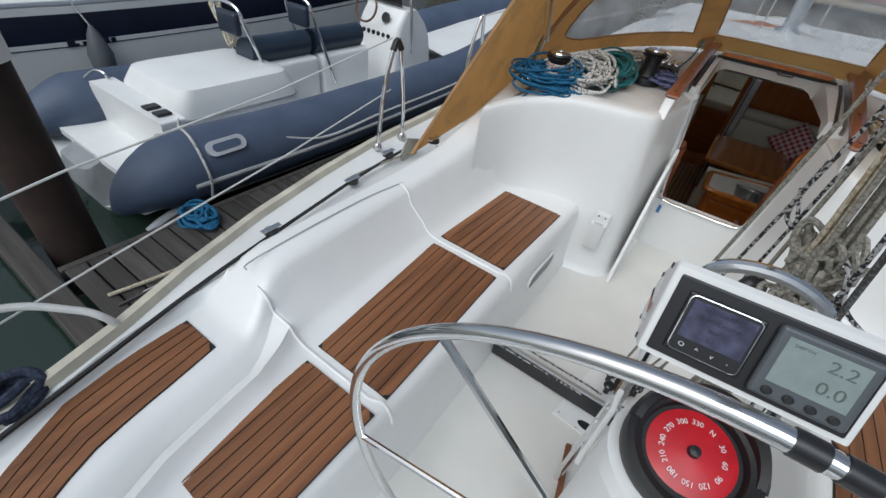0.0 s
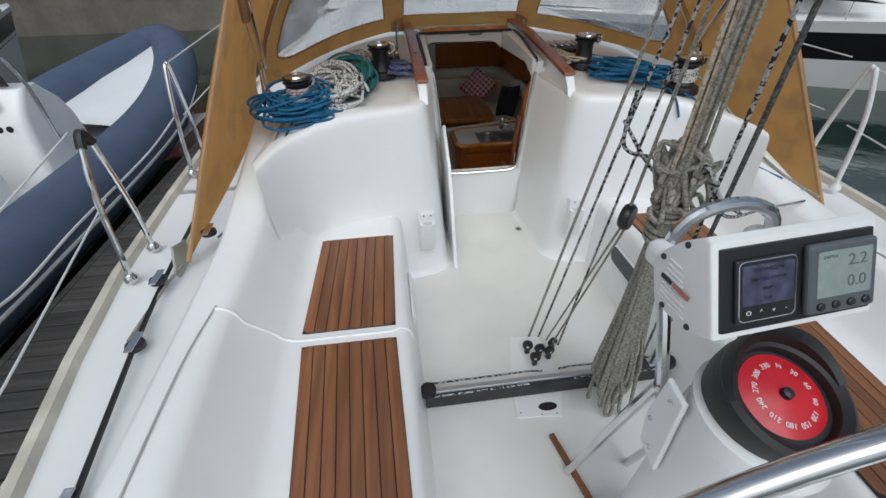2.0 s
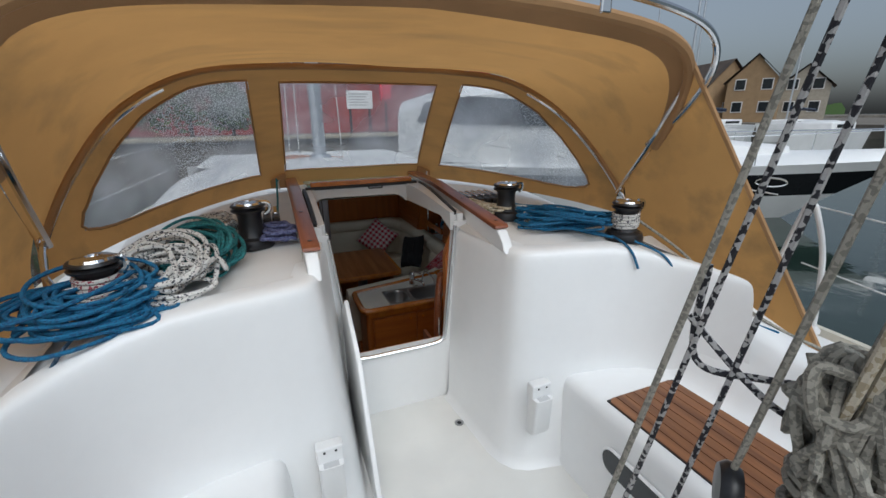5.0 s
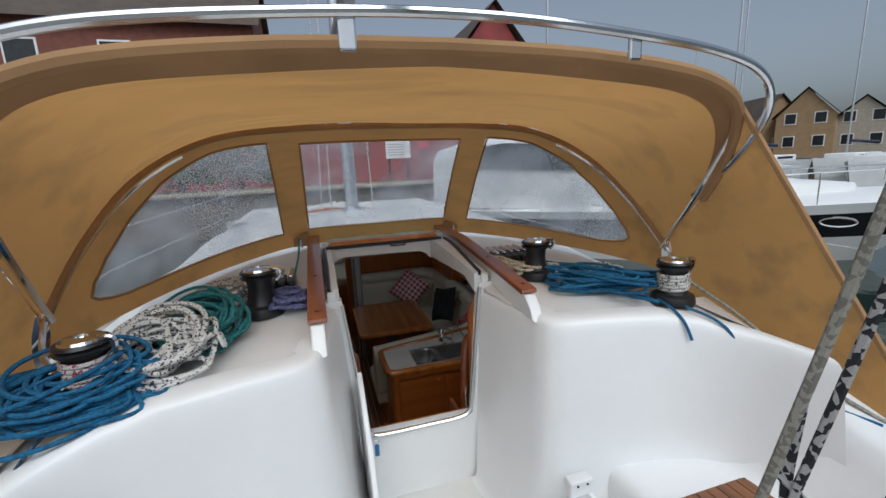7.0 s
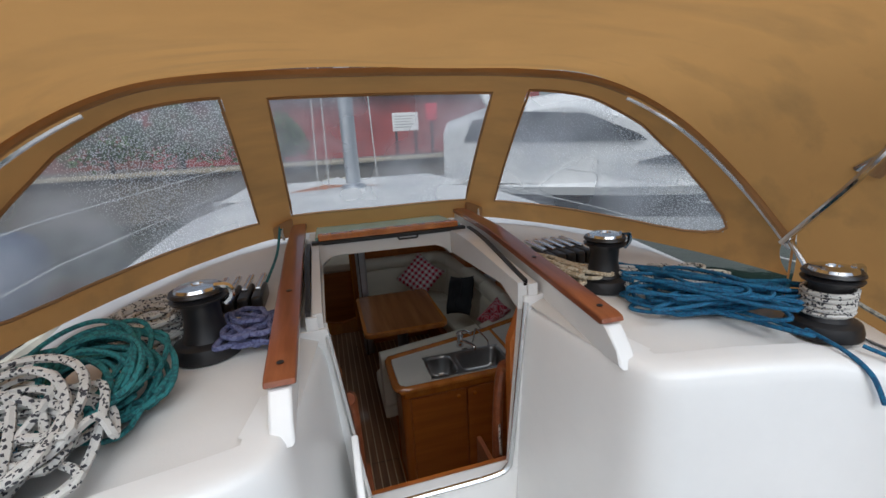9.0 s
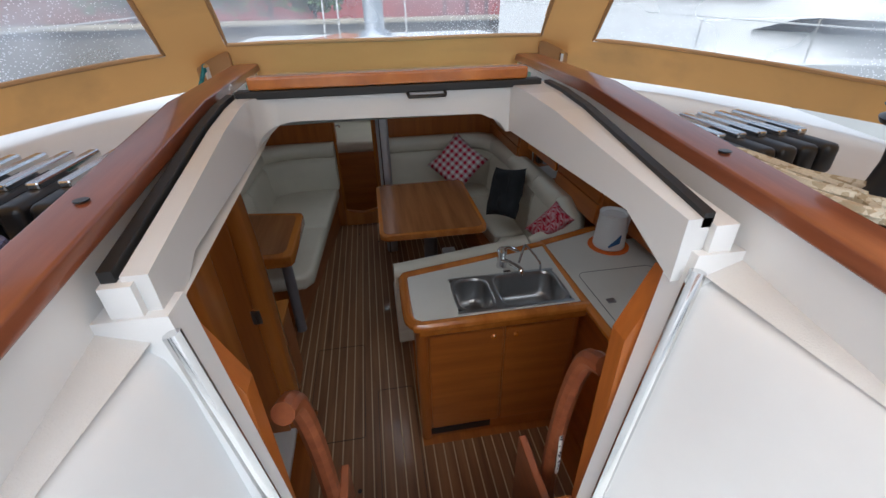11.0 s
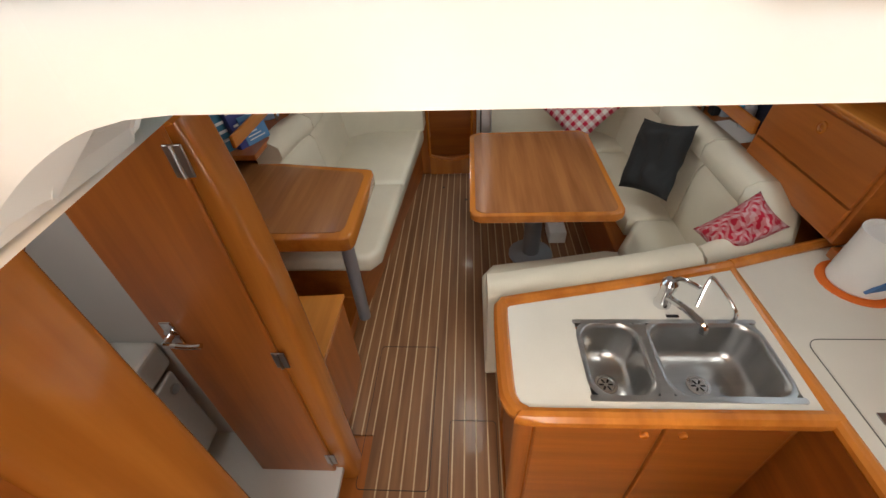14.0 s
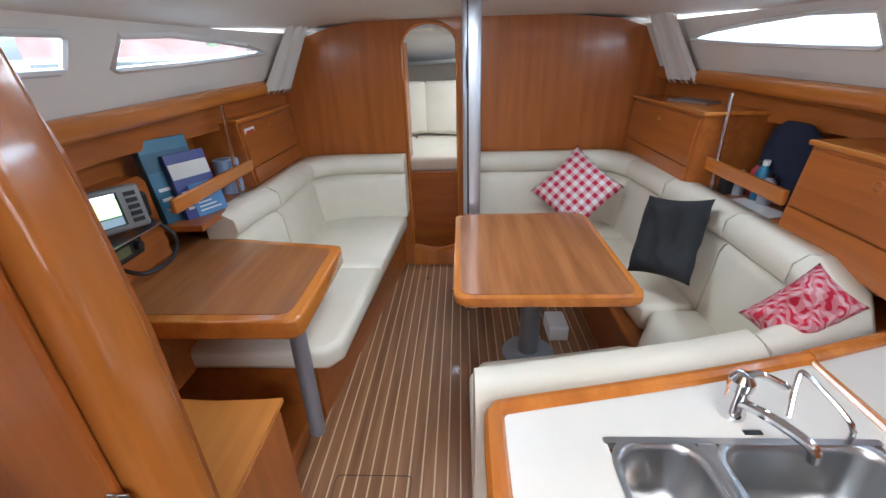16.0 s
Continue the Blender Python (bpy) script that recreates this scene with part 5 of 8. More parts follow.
for x, z, tag in ((-0.48, 0.46, "port"), (0.455, 0.47, "starboard")):
    pk = thing("handle_pocket", "white plastic winch handle pocket on the cockpit bulkhead", "pocket", "winch handle pockets", at=(x, 1.455, z))
    part("body", loft([[(a, b, c) for a, b in rounded(-0.045, 0.045, -0.005 - d, 0.05, 0.012, 3)] for c, d in ((-0.23, 0.0), (-0.21, 0.012), (-0.05, 0.022), (-0.035, 0.026))], caps=True), WHITEP, pk, smooth=True)
    part("flange", box((-0.05, 0.0, -0.04), (0.05, 0.05, 0.03), 0.008), WHITEP, pk)
    # flat grey plate paints the shade inside the mouth; the pocket is solid
    part("mouth", box((-0.028, -0.026, -0.036), (0.028, 0.0, -0.0335)), surf("pocket_shade_" + tag, (0.5, 0.5, 0.5), 0.6), pk)
    for sx in (-0.02, 0.022):
        part("screw", lathe([(0.005, 0), (0.005, 0.002), (0, 0.002)], 10, at=(sx, -0.0005, 0.012), m=pose(0, 0, 0, 90, 0, 0)), BLACK, pk)
for x, y in ((0.255, 1.918), (-0.5, -0.6)):
    dr = thing("sole_drain", "round steel drain in the cockpit sole", "drain", "sole drains", at=(x, y, 0))
    part("ring", lathe([(0.026, 0), (0.026, 0.003), (0.016, 0.004), (0.014, 0.001), (0, 0.001)], 18), BRUSHED, dr, smooth=True)
    part("hole", lathe([(0.012, 0.0015), (0, 0.0016)], 14), BLACK, dr)
for s in (-1, 1):
    el = thing("seat_front_recess", "dark oval recess with a white rim in the seat front", "recess", "seat front recesses", at=(s * 0.618, 1.0 if s < 0 else 1.05, 0.25 if s < 0 else 0.265))
    ring = [(s * 0.0, a, b) for a, b in rounded(-0.17, 0.17, -0.055, 0.055, 0.05)]
    part("rim", tube(ring, 0.009, 6, closed=True), GEL, el, smooth=True)
    part("panel", prism(rounded(-0.168, 0.168, -0.053, 0.053, 0.05), -0.008, 0.003, axis=0), surf("dark_panel" + str(s), (0.03, 0.035, 0.04), 0.25), el)

# ---- winches ----
def winch(label, x, y, z, wrap=None):
    t = thing("winch", label, "winch", "coachroof winches", at=(x, y, z))
    part("base", lathe([(0.095, 0), (0.095, 0.02), (0.088, 0.04), (0.07, 0.05), (0, 0.05)], 28), BLACK, t, smooth=True)
    part("drum", lathe([(0.066, 0.05), (0.055, 0.075), (0.050, 0.11), (0.052, 0.15), (0.062, 0.165), (0, 0.165)], 28), BLACK, t, "black ribbed drum", smooth=True)
    part("self_tailer", lathe([(0.072, 0.165), (0.075, 0.172), (0.062, 0.18), (0.075, 0.188), (0.07, 0.197), (0, 0.197)], 28), BLACK, t, smooth=True)
    part("cap", lathe([(0.06, 0.197), (0.056, 0.205), (0.02, 0.210), (0.018, 0.203), (0, 0.203)], 24), STEEL, t, "polished steel cap", smooth=True)
    part("stripper_arm", tube(smooth_path([(0.05, -0.02, 0.205), (0.085, -0.02, 0.2), (0.09, -0.02, 0.17), (0.07, -0.02, 0.15)], 4), 0.009, 6), STEEL, t, smooth=True)
    return t


ROPEW = fleck("white_fleck_rope", (0.62, 0.61, 0.58), (0.05, 0.05, 0.06), 190, 0.2)
ROPER = fleck("red_fleck_rope", (0.60, 0.58, 0.55), (0.28, 0.05, 0.07), 170, 0.25)
ROPEB = fleck("blue_rope", (0.012, 0.135, 0.27), (0.012, 0.08, 0.18), 170, 0.35)
ROPEG = fleck("teal_rope", (0.03, 0.20, 0.21), (0.02, 0.11, 0.12), 170, 0.4)
ROPEV = fleck("violet_rope", (0.16, 0.18, 0.34), (0.09, 0.10, 0.22), 140, 0.4)
ROPEK = fleck("grey_sheet_rope", (0.33, 0.31, 0.26), (0.20, 0.19, 0.16), 160, 0.4)
ROPEC = fleck("cream_rope", (0.60, 0.54, 0.42), (0.40, 0.33, 0.22), 120, 0.35)
ROPEBK = fleck("black_fleck_rope", (0.42, 0.41, 0.40), (0.02, 0.02, 0.025), 130, 0.5)


def pile(name, label, mat, at, rx, ry, r, loops, height, seed, turn=0, category="rope", lean=0):
    """A heaped coil of rope: many loose loops that lie over one another."""
    rnd = random.Random(seed)
    pts = []
    for k in range(loops):
        ox, oy = rnd.uniform(-0.32, 0.32) * rx, rnd.uniform(-0.32, 0.32) * ry
        ax, ay = 1.15 * rx * rnd.uniform(0.42, 1.0), 1.15 * ry * rnd.uniform(0.42, 1.0)
        zz = r + height * k / max(loops - 1, 1)
        turn_, lean_, way = rnd.uniform(-0.7, 0.7), rnd.uniform(0, 0.35) * min(rx, ry), rnd.uniform(0, 6.28)
        for j in range(10):
            a = 2 * math.pi * j / 10
            x, y = ax * math.cos(a), ay * math.sin(a)
            z = zz + rnd.uniform(-0.3, 0.9) * r + lean_ * (1 + math.sin(a + way)) * 0.6
            pts.append((ox + x * math.cos(turn_) - y * math.sin(turn_), oy + x * math.sin(turn_) + y * math.cos(turn_), z))
    t = thing(name, label, category, "", "", at, turn)
    t.matrix_world = pose(*at, lean, 0, turn)
    part("rope", tube(smooth_path(pts, 4), r, 6), mat, t, smooth=True)
    return t


ROOFZ = lambda x, y: lerp(y, ROOF) - lerp(abs(x), [(0.3, 0), (0.85, 0.01), (1.15, 0.035), (1.26, 0.07)])
for s in (-1, 1):
    w = "port" if s < 0 else "starboard"
    winch(f"black self-tailing winch beside the {w} hatch rail", s * 0.672, 2.195, ROOFZ(0.66, 2.195) - 0.003)
    winch(f"black self-tailing winch on the outer {w} coachroof", s * 1.12, 1.74, ROOFZ(1.12, 1.74) - 0.003)
    # turns of rope on the outer winch
    z0 = ROOFZ(1.12, 1.74)
    pts = [(s * 1.12 + (0.062 + 0.004 * math.sin(a)) * math.cos(a), 1.74 + 0.062 * math.sin(a), z0 + 0.064 + 0.0155 * a / 6.28 + 0.006 * math.sin(a + s)) for a in np.linspace(0, 6.28 * 5.2, 90)]
    t = thing("winch_turns", "turns of fleck rope wound on the winch drum", "rope", "winch turns")
    part("rope", tube(pts, 0.0075, 6), ROPER if s < 0 else ROPEW, t, smooth=True)
zz = ROOFZ(0.9, 1.9)
pile("coiled_rope", "loose coil of bright blue rope by the winch", ROPEB, (-1.13, 1.66, zz - 0.02), 0.18, 0.13, 0.0070, 28, 0.09, 1, 30, lean=8)
pile("coiled_rope", "round coil of white fleck rope on the coachroof", ROPEW, (-0.955, 1.83, zz + 0.035), 0.145, 0.135, 0.0092, 17, 0.06, 2, lean=26)
pile("coiled_rope", "heap of teal rope on the coachroof", ROPEG, (-0.875, 2.01, zz + 0.035), 0.125, 0.13, 0.0066, 30, 0.08, 3, lean=22)
pile("coiled_rope", "heap of red fleck rope on the coachroof", ROPER, (-1.09, 1.98, zz - 0.01), 0.13, 0.09, 0.0072, 12, 0.07, 4, 40)
pile("coiled_rope", "white fleck rope heaped behind the winch", ROPEW, (-0.83, 2.28, zz + 0.03), 0.10, 0.08, 0.0075, 16, 0.10, 5)
pile("coiled_rope", "folded violet rope between winch and rail", ROPEV, (-0.55, 2.20, zz + 0.03), 0.05, 0.11, 0.0085, 9, 0.06, 6)
pile("coiled_rope", "coil of blue rope hanging under the white coil", ROPEB, (-0.99, 1.90, zz - 0.005), 0.12, 0.14, 0.0078, 9, 0.05, 7)
pile("coiled_rope", "hank of cream rope by the starboard rail", ROPEC, (0.54, 2.30, zz + 0.035), 0.045, 0.15, 0.0075, 12, 0.06, 8, 20)
pile("coiled_rope", "long hank of bright blue rope on the coachroof", ROPEB, (0.88, 1.96, zz), 0.07, 0.27, 0.0066, 26, 0.08, 9, 55)
pile("coiled_rope", "white fleck rope heaped beside the blue hank", ROPEW, (0.85, 2.10, zz + 0.01), 0.06, 0.22, 0.0072, 12, 0.05, 10, 60)
pile("coiled_rope", "white fleck rope knotted by the hood base", ROPEW, (0.98, 2.20, zz - 0.01), 0.05, 0.12, 0.006, 10, 0.05, 12, 50)
for s in (-1, 1):
    cl = thing("rope_clutch", "bank of black rope clutches with steel handles", "rope clutch", "rope clutches", at=(s * 0.66, 2.48, ROOFZ(0.66, 2.48) - 0.002))
    for k in range(5):
        c = part("clutch", box((-0.10 + 0.045 * k, -0.09, 0), (-0.062 + 0.045 * k, 0.09, 0.06), 0.012, 3), BLACK, cl, smooth=True)
        part("handle", box((-0.092 + 0.045 * k, -0.02, 0.058), (-0.072 + 0.045 * k, 0.16, 0.072), 0.004), STEEL, c, "steel lever")
def line(name, label, pts, r, mat, n=8, category="rope"):
    t = thing(name, label, category)
    part("rope", tube(smooth_path(pts, n), r, 6), mat, t, smooth=True)
    return t
line("rope_tail", "dark teal halyard tail from hood to deck", [(-0.53, 3.12, 1.27), (-0.535, 3.05, 1.22), (-0.54, 2.9, 1.175), (-0.55, 2.6, 1.155)], 0.006, ROPEG)
line("rope_tail", "blue sheet led from the winch down the coaming", [(-1.12, 1.66, 1.06), (-1.17, 1.50, 1.02), (-1.22, 1.38, 0.90), (-1.28, 1.27, 0.80), (-1.40, 1.15, 0.74), (-1.50, 1.08, 0.68)], 0.006, fleck("navy_rope", (0.03, 0.07, 0.12), (0.1, 0.14, 0.2), 140, 0.3))
line("rope_tail", "blue rope end over the bulkhead edge", [(1.02, 1.72, 1.06), (0.98, 1.60, 1.06), (0.97, 1.53, 1.03), (0.985, 1.50, 0.96)], 0.006, ROPEB)
line("rope_tail", "grey sheet led from the starboard winch along the coaming", [(1.17, 1.70, 1.13), (1.24, 1.50, 1.02), (1.32, 1.3, 0.86), (1.40, 1.1, 0.76), (1.50, 0.95, 0.70)], 0.007, ROPEK)
line("rope_tail", "blue sheet hanging along the starboard coaming", [(1.05, 1.60, 1.06), (1.10, 1.47, 1.02), (1.17, 1.40, 0.90), (1.26, 1.25, 0.80), (1.38, 1.08, 0.75)], 0.006, ROPEB)

# ---- steering pedestal ----
PX = 0.06
ped = thing("steering_pedestal", "white steering pedestal with steel guard rail", "pedestal", at=(PX + 0.02, -0.215, 0))
part("column", loft([[(a, b + k, z) for a, b in rounded(-w, w, -d, d, min(w, d) * 0.9)] for z, w, d, k in ((0, 0.17, 0.15, 0.02), (0.03, 0.165, 0.145, 0.02), (0.3, 0.13, 0.12, 0.0), (0.7, 0.13, 0.125, -0.02), (0.88, 0.135, 0.135, -0.03), (0.92, 0.135, 0.135, -0.035))]), GEL, ped, smooth=True)
part("head", loft([[(0.137 * math.cos(a), -0.04 + 0.137 * math.sin(a)+ h * 0.15, 0.92 + h + 0.30 * h * math.sin(a)) for a in np.linspace(0, 6.2832, 28, endpoint=False)] for h in (0.0, 0.005, 0.055)]), GEL, ped, "round white pedestal head", smooth=True)
part("side_plate", prism([(0.0, 0.70), (0.075, 0.72), (0.09, 0.82), (0.075, 0.97), (0.01, 0.96)], -0.15, -0.135, axis=0, r=0.004), GEL, ped)
for y, z in ((0.04, 0.74), (0.07, 0.82), (0.04, 0.93)):
    part("screw", lathe([(0.008, 0), (0.007, 0.004), (0, 0.005)], 10, at=(-0.15, y, z), m=pose(0, 0, 0, 0, -90, 0)), STEEL, ped)
guard = []
for s in (-1, 1):
    leg = [(s * 0.13, 0.33, 0.0), (s * 0.134, 0.225, 0.42), (s * 0.136, 0.116, 0.86), (s * 0.137, 0.098, 0.905), (s * 0.137, 0.104, 0.935), (s * 0.135, 0.165, 1.06), (s * 0.13, 0.240, 1.19), (s * 0.098, 0.248, 1.285)]
    guard += leg + [(0, 0.248, 1.318)] if s < 0 else leg[::-1]
part("guard_rail", tube(smooth_path(guard, 5), 0.0155, 10), STEEL, ped, "polished steel guard rail", smooth=True)
for s in (-1, 1):
    part("stay", tube([(s * 0.136, 0.112, 0.875), (s * 0.07, 0.03, 0.825)], 0.011, 8), STEEL, ped, "short steel stay", smooth=True)
part("throttle_plate", box((0.13, -0.10, 0.70), (0.15, 0.05, 0.86), 0.006), BLACK, ped, "black throttle plate")

comp = thing("steering_compass", "red-dialled steering compass in a black rubber housing", "compass", at=(PX + 0.028, -0.246, 1.018))
tilt = pose(0, 0, 0, 20, 0, 0)
part("housing", lathe([(0.118, -0.06), (0.126, -0.03), (0.130, 0.01), (0.126, 0.035), (0.114, 0.044), (0.098, 0.034), (0.094, 0.015), (0, 0.015)], 36, m=tilt), RUBBER, comp, "black rubber housing", smooth=True)
part("hood", loft([[tilt @ Vector((r * math.cos(a), r * math.sin(a), h)) for r, h in ((0.106, 0.034), (0.127, 0.028), (0.130, 0.034 + 0.02 * math.sin(a)), (0.121, 0.044 + 0.05 * math.sin(a)), (0.107, 0.042 + 0.03 * math.sin(a)))] for a in np.linspace(0.0, math.pi, 24)]), RUBBER, comp, smooth=True)
dial = part("dial", lathe([(0.094, 0.017), (0.06, 0.026), (0.0, 0.030)], 40, m=tilt), RED, comp, "red compass card", smooth=True)
dial.scale = (0.9, 0.9, 0.98)
part("hub", lathe([(0.014, 0.029), (0.012, 0.040), (0, 0.042)], 16, m=tilt), BLACK, dial, smooth=True)
for k in range(72):
    a = radians(5 * k)
    ln = 0.012 if k % 2 else 0.018
    part("graduation", box((0.093 - ln, -0.0007, 0.0), (0.093, 0.0007, 0.0008), m=tilt @ pose(0, 0, 0.0195, 0, 0, 5 * k) @ pose(0, 0, 0, 0, 4, 0)), WHITEP, dial)


def writing(text, size, m, material, parent, name="lettering"):
    cu = bpy.data.curves.new(name, "FONT")
    cu.body, cu.size, cu.extrude = text, size, 0.0003
    cu.align_x, cu.align_y = "CENTER", "CENTER"
    tmp = bpy.data.objects.new("tmp", cu)
    scene.collection.objects.link(tmp)
    dg = bpy.context.evaluated_depsgraph_get()
    me = bpy.data.meshes.new_from_object(tmp.evaluated_get(dg))
    bpy.data.objects.remove(tmp)
    me.materials.clear()
    me.materials.append(material)
    ob = new(name, me)
    ob.parent = parent
    ob.matrix_local = m
    return ob


for k, w in enumerate(("N", "30", "60", "90", "120", "150", "180", "210", "240", "270", "300", "330")):
    a = 70 - 30 * k
    writing(w, 0.0165, tilt @ pose(0.063 * math.cos(radians(a)), 0.065 * math.sin(radians(a)), 0.0262, 0, 0, a - 90) @ pose(0, 0, 0, -7, 0, 0), WHITEP, dial)

# wheel
whl = thing("helm_wheel", "large polished steel steering wheel", "steering wheel", at=(PX + 0.02, -0.485, 0.735))
WR, wt = 0.70, pose(0, 0, 0, 90 + 1.5, 0, 0)
part("rim", tube([wt @ Vector((WR * math.cos(a), WR * math.sin(a), 0)) for a in np.linspace(0, 6.28318, 96, endpoint=False)], 0.0145, 12, closed=True), STEEL, whl, "polished steel rim", smooth=True)
part("hub", lathe([(0.05, -0.05), (0.055, -0.02), (0.05, 0.03), (0.02, 0.04), (0, 0.04)], 24, m=wt), STEEL, whl, smooth=True)
for k in range(6):
    a = radians(12 + 60 * k)
    part("spoke", tube([wt @ Vector((r * math.cos(a), r * math.sin(a), h)) for r, h in ((0.04, -0.0), (0.3, -0.02), (WR, 0))], 0.0095, 8), STEEL, whl, smooth=True)
for a0 in (86.8, 90.4):
    part("grip_tape", tube([wt @ Vector((WR * math.cos(a), WR * math.sin(a), 0)) for a in np.linspace(radians(a0), radians(a0 + 2.4), 8)], 0.0165, 12), BLACK, whl, "black tape band", smooth=True)

# instrument pod
pod = thing("instrument_pod", "white instrument pod with two displays on the pedestal guard", "instrument pod", at=(PX, 0, 0), turn=4.7)
side_out = [(-0.1145, 1.345), (-0.098, 1.347), (-0.052, 1.308), (-0.012, 1.256), (-0.004, 1.232), (-0.006, 1.208), (-0.036, 1.146), (-0.052, 1.138), (-0.137, 1.144), (-0.1975, 1.181)]
bm = prism(side_out, -0.172, 0.193, axis=0, r=0.007, seg=3)
part("shell", bm, WHITEP, pod, smooth=True)
fn = Matrix.Translation((0.0105, -0.156, 1.263)) @ Matrix.Rotation(math.atan2(0.164, 0.083), 4, "X") @ Matrix.Diagonal((1.0, 0.86, 1.0, 1.0))
def face_box(x0, x1, y0, y1, z0, z1, r=0.004):
    bm = box((x0, y0, z0), (x1, y1, z1), r, 3)
    bmesh.ops.transform(bm, matrix=fn, verts=bm.verts)
    return bm
part("fascia", face_box(-0.168, 0.168, -0.094, 0.092, -0.004, 0.006), BLACK, pod, "black fascia")
d1 = part("display", face_box(-0.144, -0.012, -0.074, 0.066, 0.004, 0.014, 0.008), BLACK, pod, "black multifunction display")
part("screen", face_box(-0.132, -0.022, -0.036, 0.052, 0.0135, 0.0148, 0.002), surf("violet_screen", (0.07, 0.07, 0.12), 0.12, vary=0.5, scale=40), d1, "dim violet screen")
part("bezel_line", tube([fn @ Vector((x, y, 0.0142)) for x, y in rounded(-0.139, -0.017, -0.069, 0.061, 0.012)], 0.0012, 4, closed=True), STEEL, d1)
for r, t in enumerate(("50°50.832'N", "000°50.103'W", "000°", "0.0")):
    writing(t, 0.013, fn @ pose(-0.077, 0.040 - 0.021 * r, 0.0150), surf("dark_text%d" % r, (0.012, 0.012, 0.03), 0.4), d1)
for k, t in enumerate(("O", "^", "v", "-")):
    writing(t, 0.014, fn @ pose(-0.118 + 0.027 * k, -0.052, 0.0144), WHITEP, d1)
d2 = part("display", face_box(0.004, 0.158, -0.082, 0.076, 0.004, 0.022, 0.012), surf("slate_plastic", (0.09, 0.10, 0.11), 0.4), pod, "slate-grey instrument display")
part("screen", face_box(0.020, 0.142, -0.044, 0.058, 0.0215, 0.0232, 0.003), surf("pale_lcd", (0.25, 0.30, 0.29), 0.15, vary=0.08, scale=30), d2, "pale liquid crystal screen")
LCD = surf("lcd_text", (0.10, 0.125, 0.12), 0.4)
for t, z, x, y in (("DEPTH", 0.010, 0.047, 0.045), ("2.2", 0.036, 0.108, 0.032), ("0.0", 0.036, 0.108, -0.015)):
    writing(t, z, fn @ pose(x, y, 0.0235), LCD, d2)
for k in range(4):
    part("button", lathe([(0.009, 0.02), (0.009, 0.025), (0.006, 0.027), (0, 0.027)], 14, m=fn @ Matrix.Translation((0.030 + 0.034 * k, -0.063, 0))), RUBBER, d2)
for k in range(9):
    part("side_rib", box((-0.1755, -0.128 + 0.006 * k, 1.165 + 0.0115 * k), (-0.1715, -0.045, 1.1695 + 0.0115 * k), 0.0015), WHITEP, pod)
part("maker_mark", box((-0.1775, -0.072, 1.212), (-0.1752, -0.040, 1.222), 0.001), BLACK, pod)
part("maker_mark", box((-0.1775, -0.122, 1.212), (-0.1752, -0.076, 1.222), 0.001), surf("red_mark", (0.45, 0.16, 0.12), 0.5), pod)
for y, z in ((-0.071, 1.312), (-0.026, 1.252), (-0.066, 1.152), (-0.140, 1.160)):
    part("screw", lathe([(0.007, 0), (0.006, 0.003), (0, 0.003)], 10, at=(-0.172, y, z), m=pose(0, 0, 0, 0, -90, 0)), BLACK, pod)
for x in (-0.12, 0.135):
    part("clamp", box((x - 0.028, -0.02, 1.175), (x + 0.028, 0.065, 1.235), 0.02, 3), WHITEP, pod, smooth=True)

# ---- mainsheet traveller and tackle ----
trav = thing("mainsheet_traveller", "black mainsheet traveller track across the cockpit sole", "traveller")
part("track", box((-0.60, 0.475, 0.02), (0.60, 0.515, 0.115), 0.006), BLACK, trav)
part("track_top", box((-0.58, 0.482, 0.115), (0.58, 0.508, 0.128), 0.004), ALU, trav, "silver track rail")
for s in (-1, 1):
    part("end_block", lathe([(0.035, -0.02), (0.04, 0), (0.035, 0.02), (0, 0.02)], 18, at=(s * 0.585, 0.50, 0.12)), BLACK, trav, smooth=True)
    part("control_line", tube([(s * 0.57, 0.53, 0.13), (s * 0.1, 0.53, 0.135), (s * 0.04, 0.52, 0.14)], 0.005, 6), ROPEBK, trav, "black fleck control line", smooth=True)
    part("control_line", tube([(s * 0.57, 0.462, 0.125), (s * 0.1, 0.466, 0.13)], 0.005, 6), ROPEBK, trav, smooth=True)
for x in (0.30, 0.36, 0.42):
    part("car", box((x, 0.46, 0.12), (x + 0.05, 0.53, 0.16), 0.01), BLACK, trav, "black traveller car")
    part("shackle", tube(smooth_path([(x + 0.01, 0.5, 0.155), (x + 0.025, 0.5, 0.19), (x + 0.04, 0.5, 0.155)], 4), 0.006, 6), STEEL, trav, smooth=True)
plate_ = thing("sole_access_plate", "white screwed access plate with an oval hole in the sole", "plate")
part("plate", prism([(-0.16, 0.60), (-0.19, 0.38), (0.02, 0.36), (0.10, 0.60), (0.06, 0.84), (-0.10, 0.86)], 0.0, 0.008, r=0.003), GEL, plate_)
part("hole", prism([(-0.03 + 0.045 * math.cos(a), 0.415 + 0.022 * math.sin(a)) for a in np.linspace(0, 6.283, 20, endpoint=False)], 0.008, 0.0095), BLACK, plate_)
for x, y in ((-0.165, 0.40), (-0.07, 0.378), (0.0, 0.375)):
    part("screw", lathe([(0.005, 0.008), (0.004, 0.010), (0, 0.010)], 8, at=(x, y, 0)), BRUSHED, plate_)
strip = thing("teak_foot_chock", "thin teak foot chock on the cockpit sole", "chock", at=(-0.03, 0.12, 0))
part("strip", box((-0.012, -0.16, 0), (0.012, 0.16, 0.022), 0.004, m=pose(0, 0, 0, 0, 0, 12)), TEAK, strip)
BX, BY = 0.02, 0.71
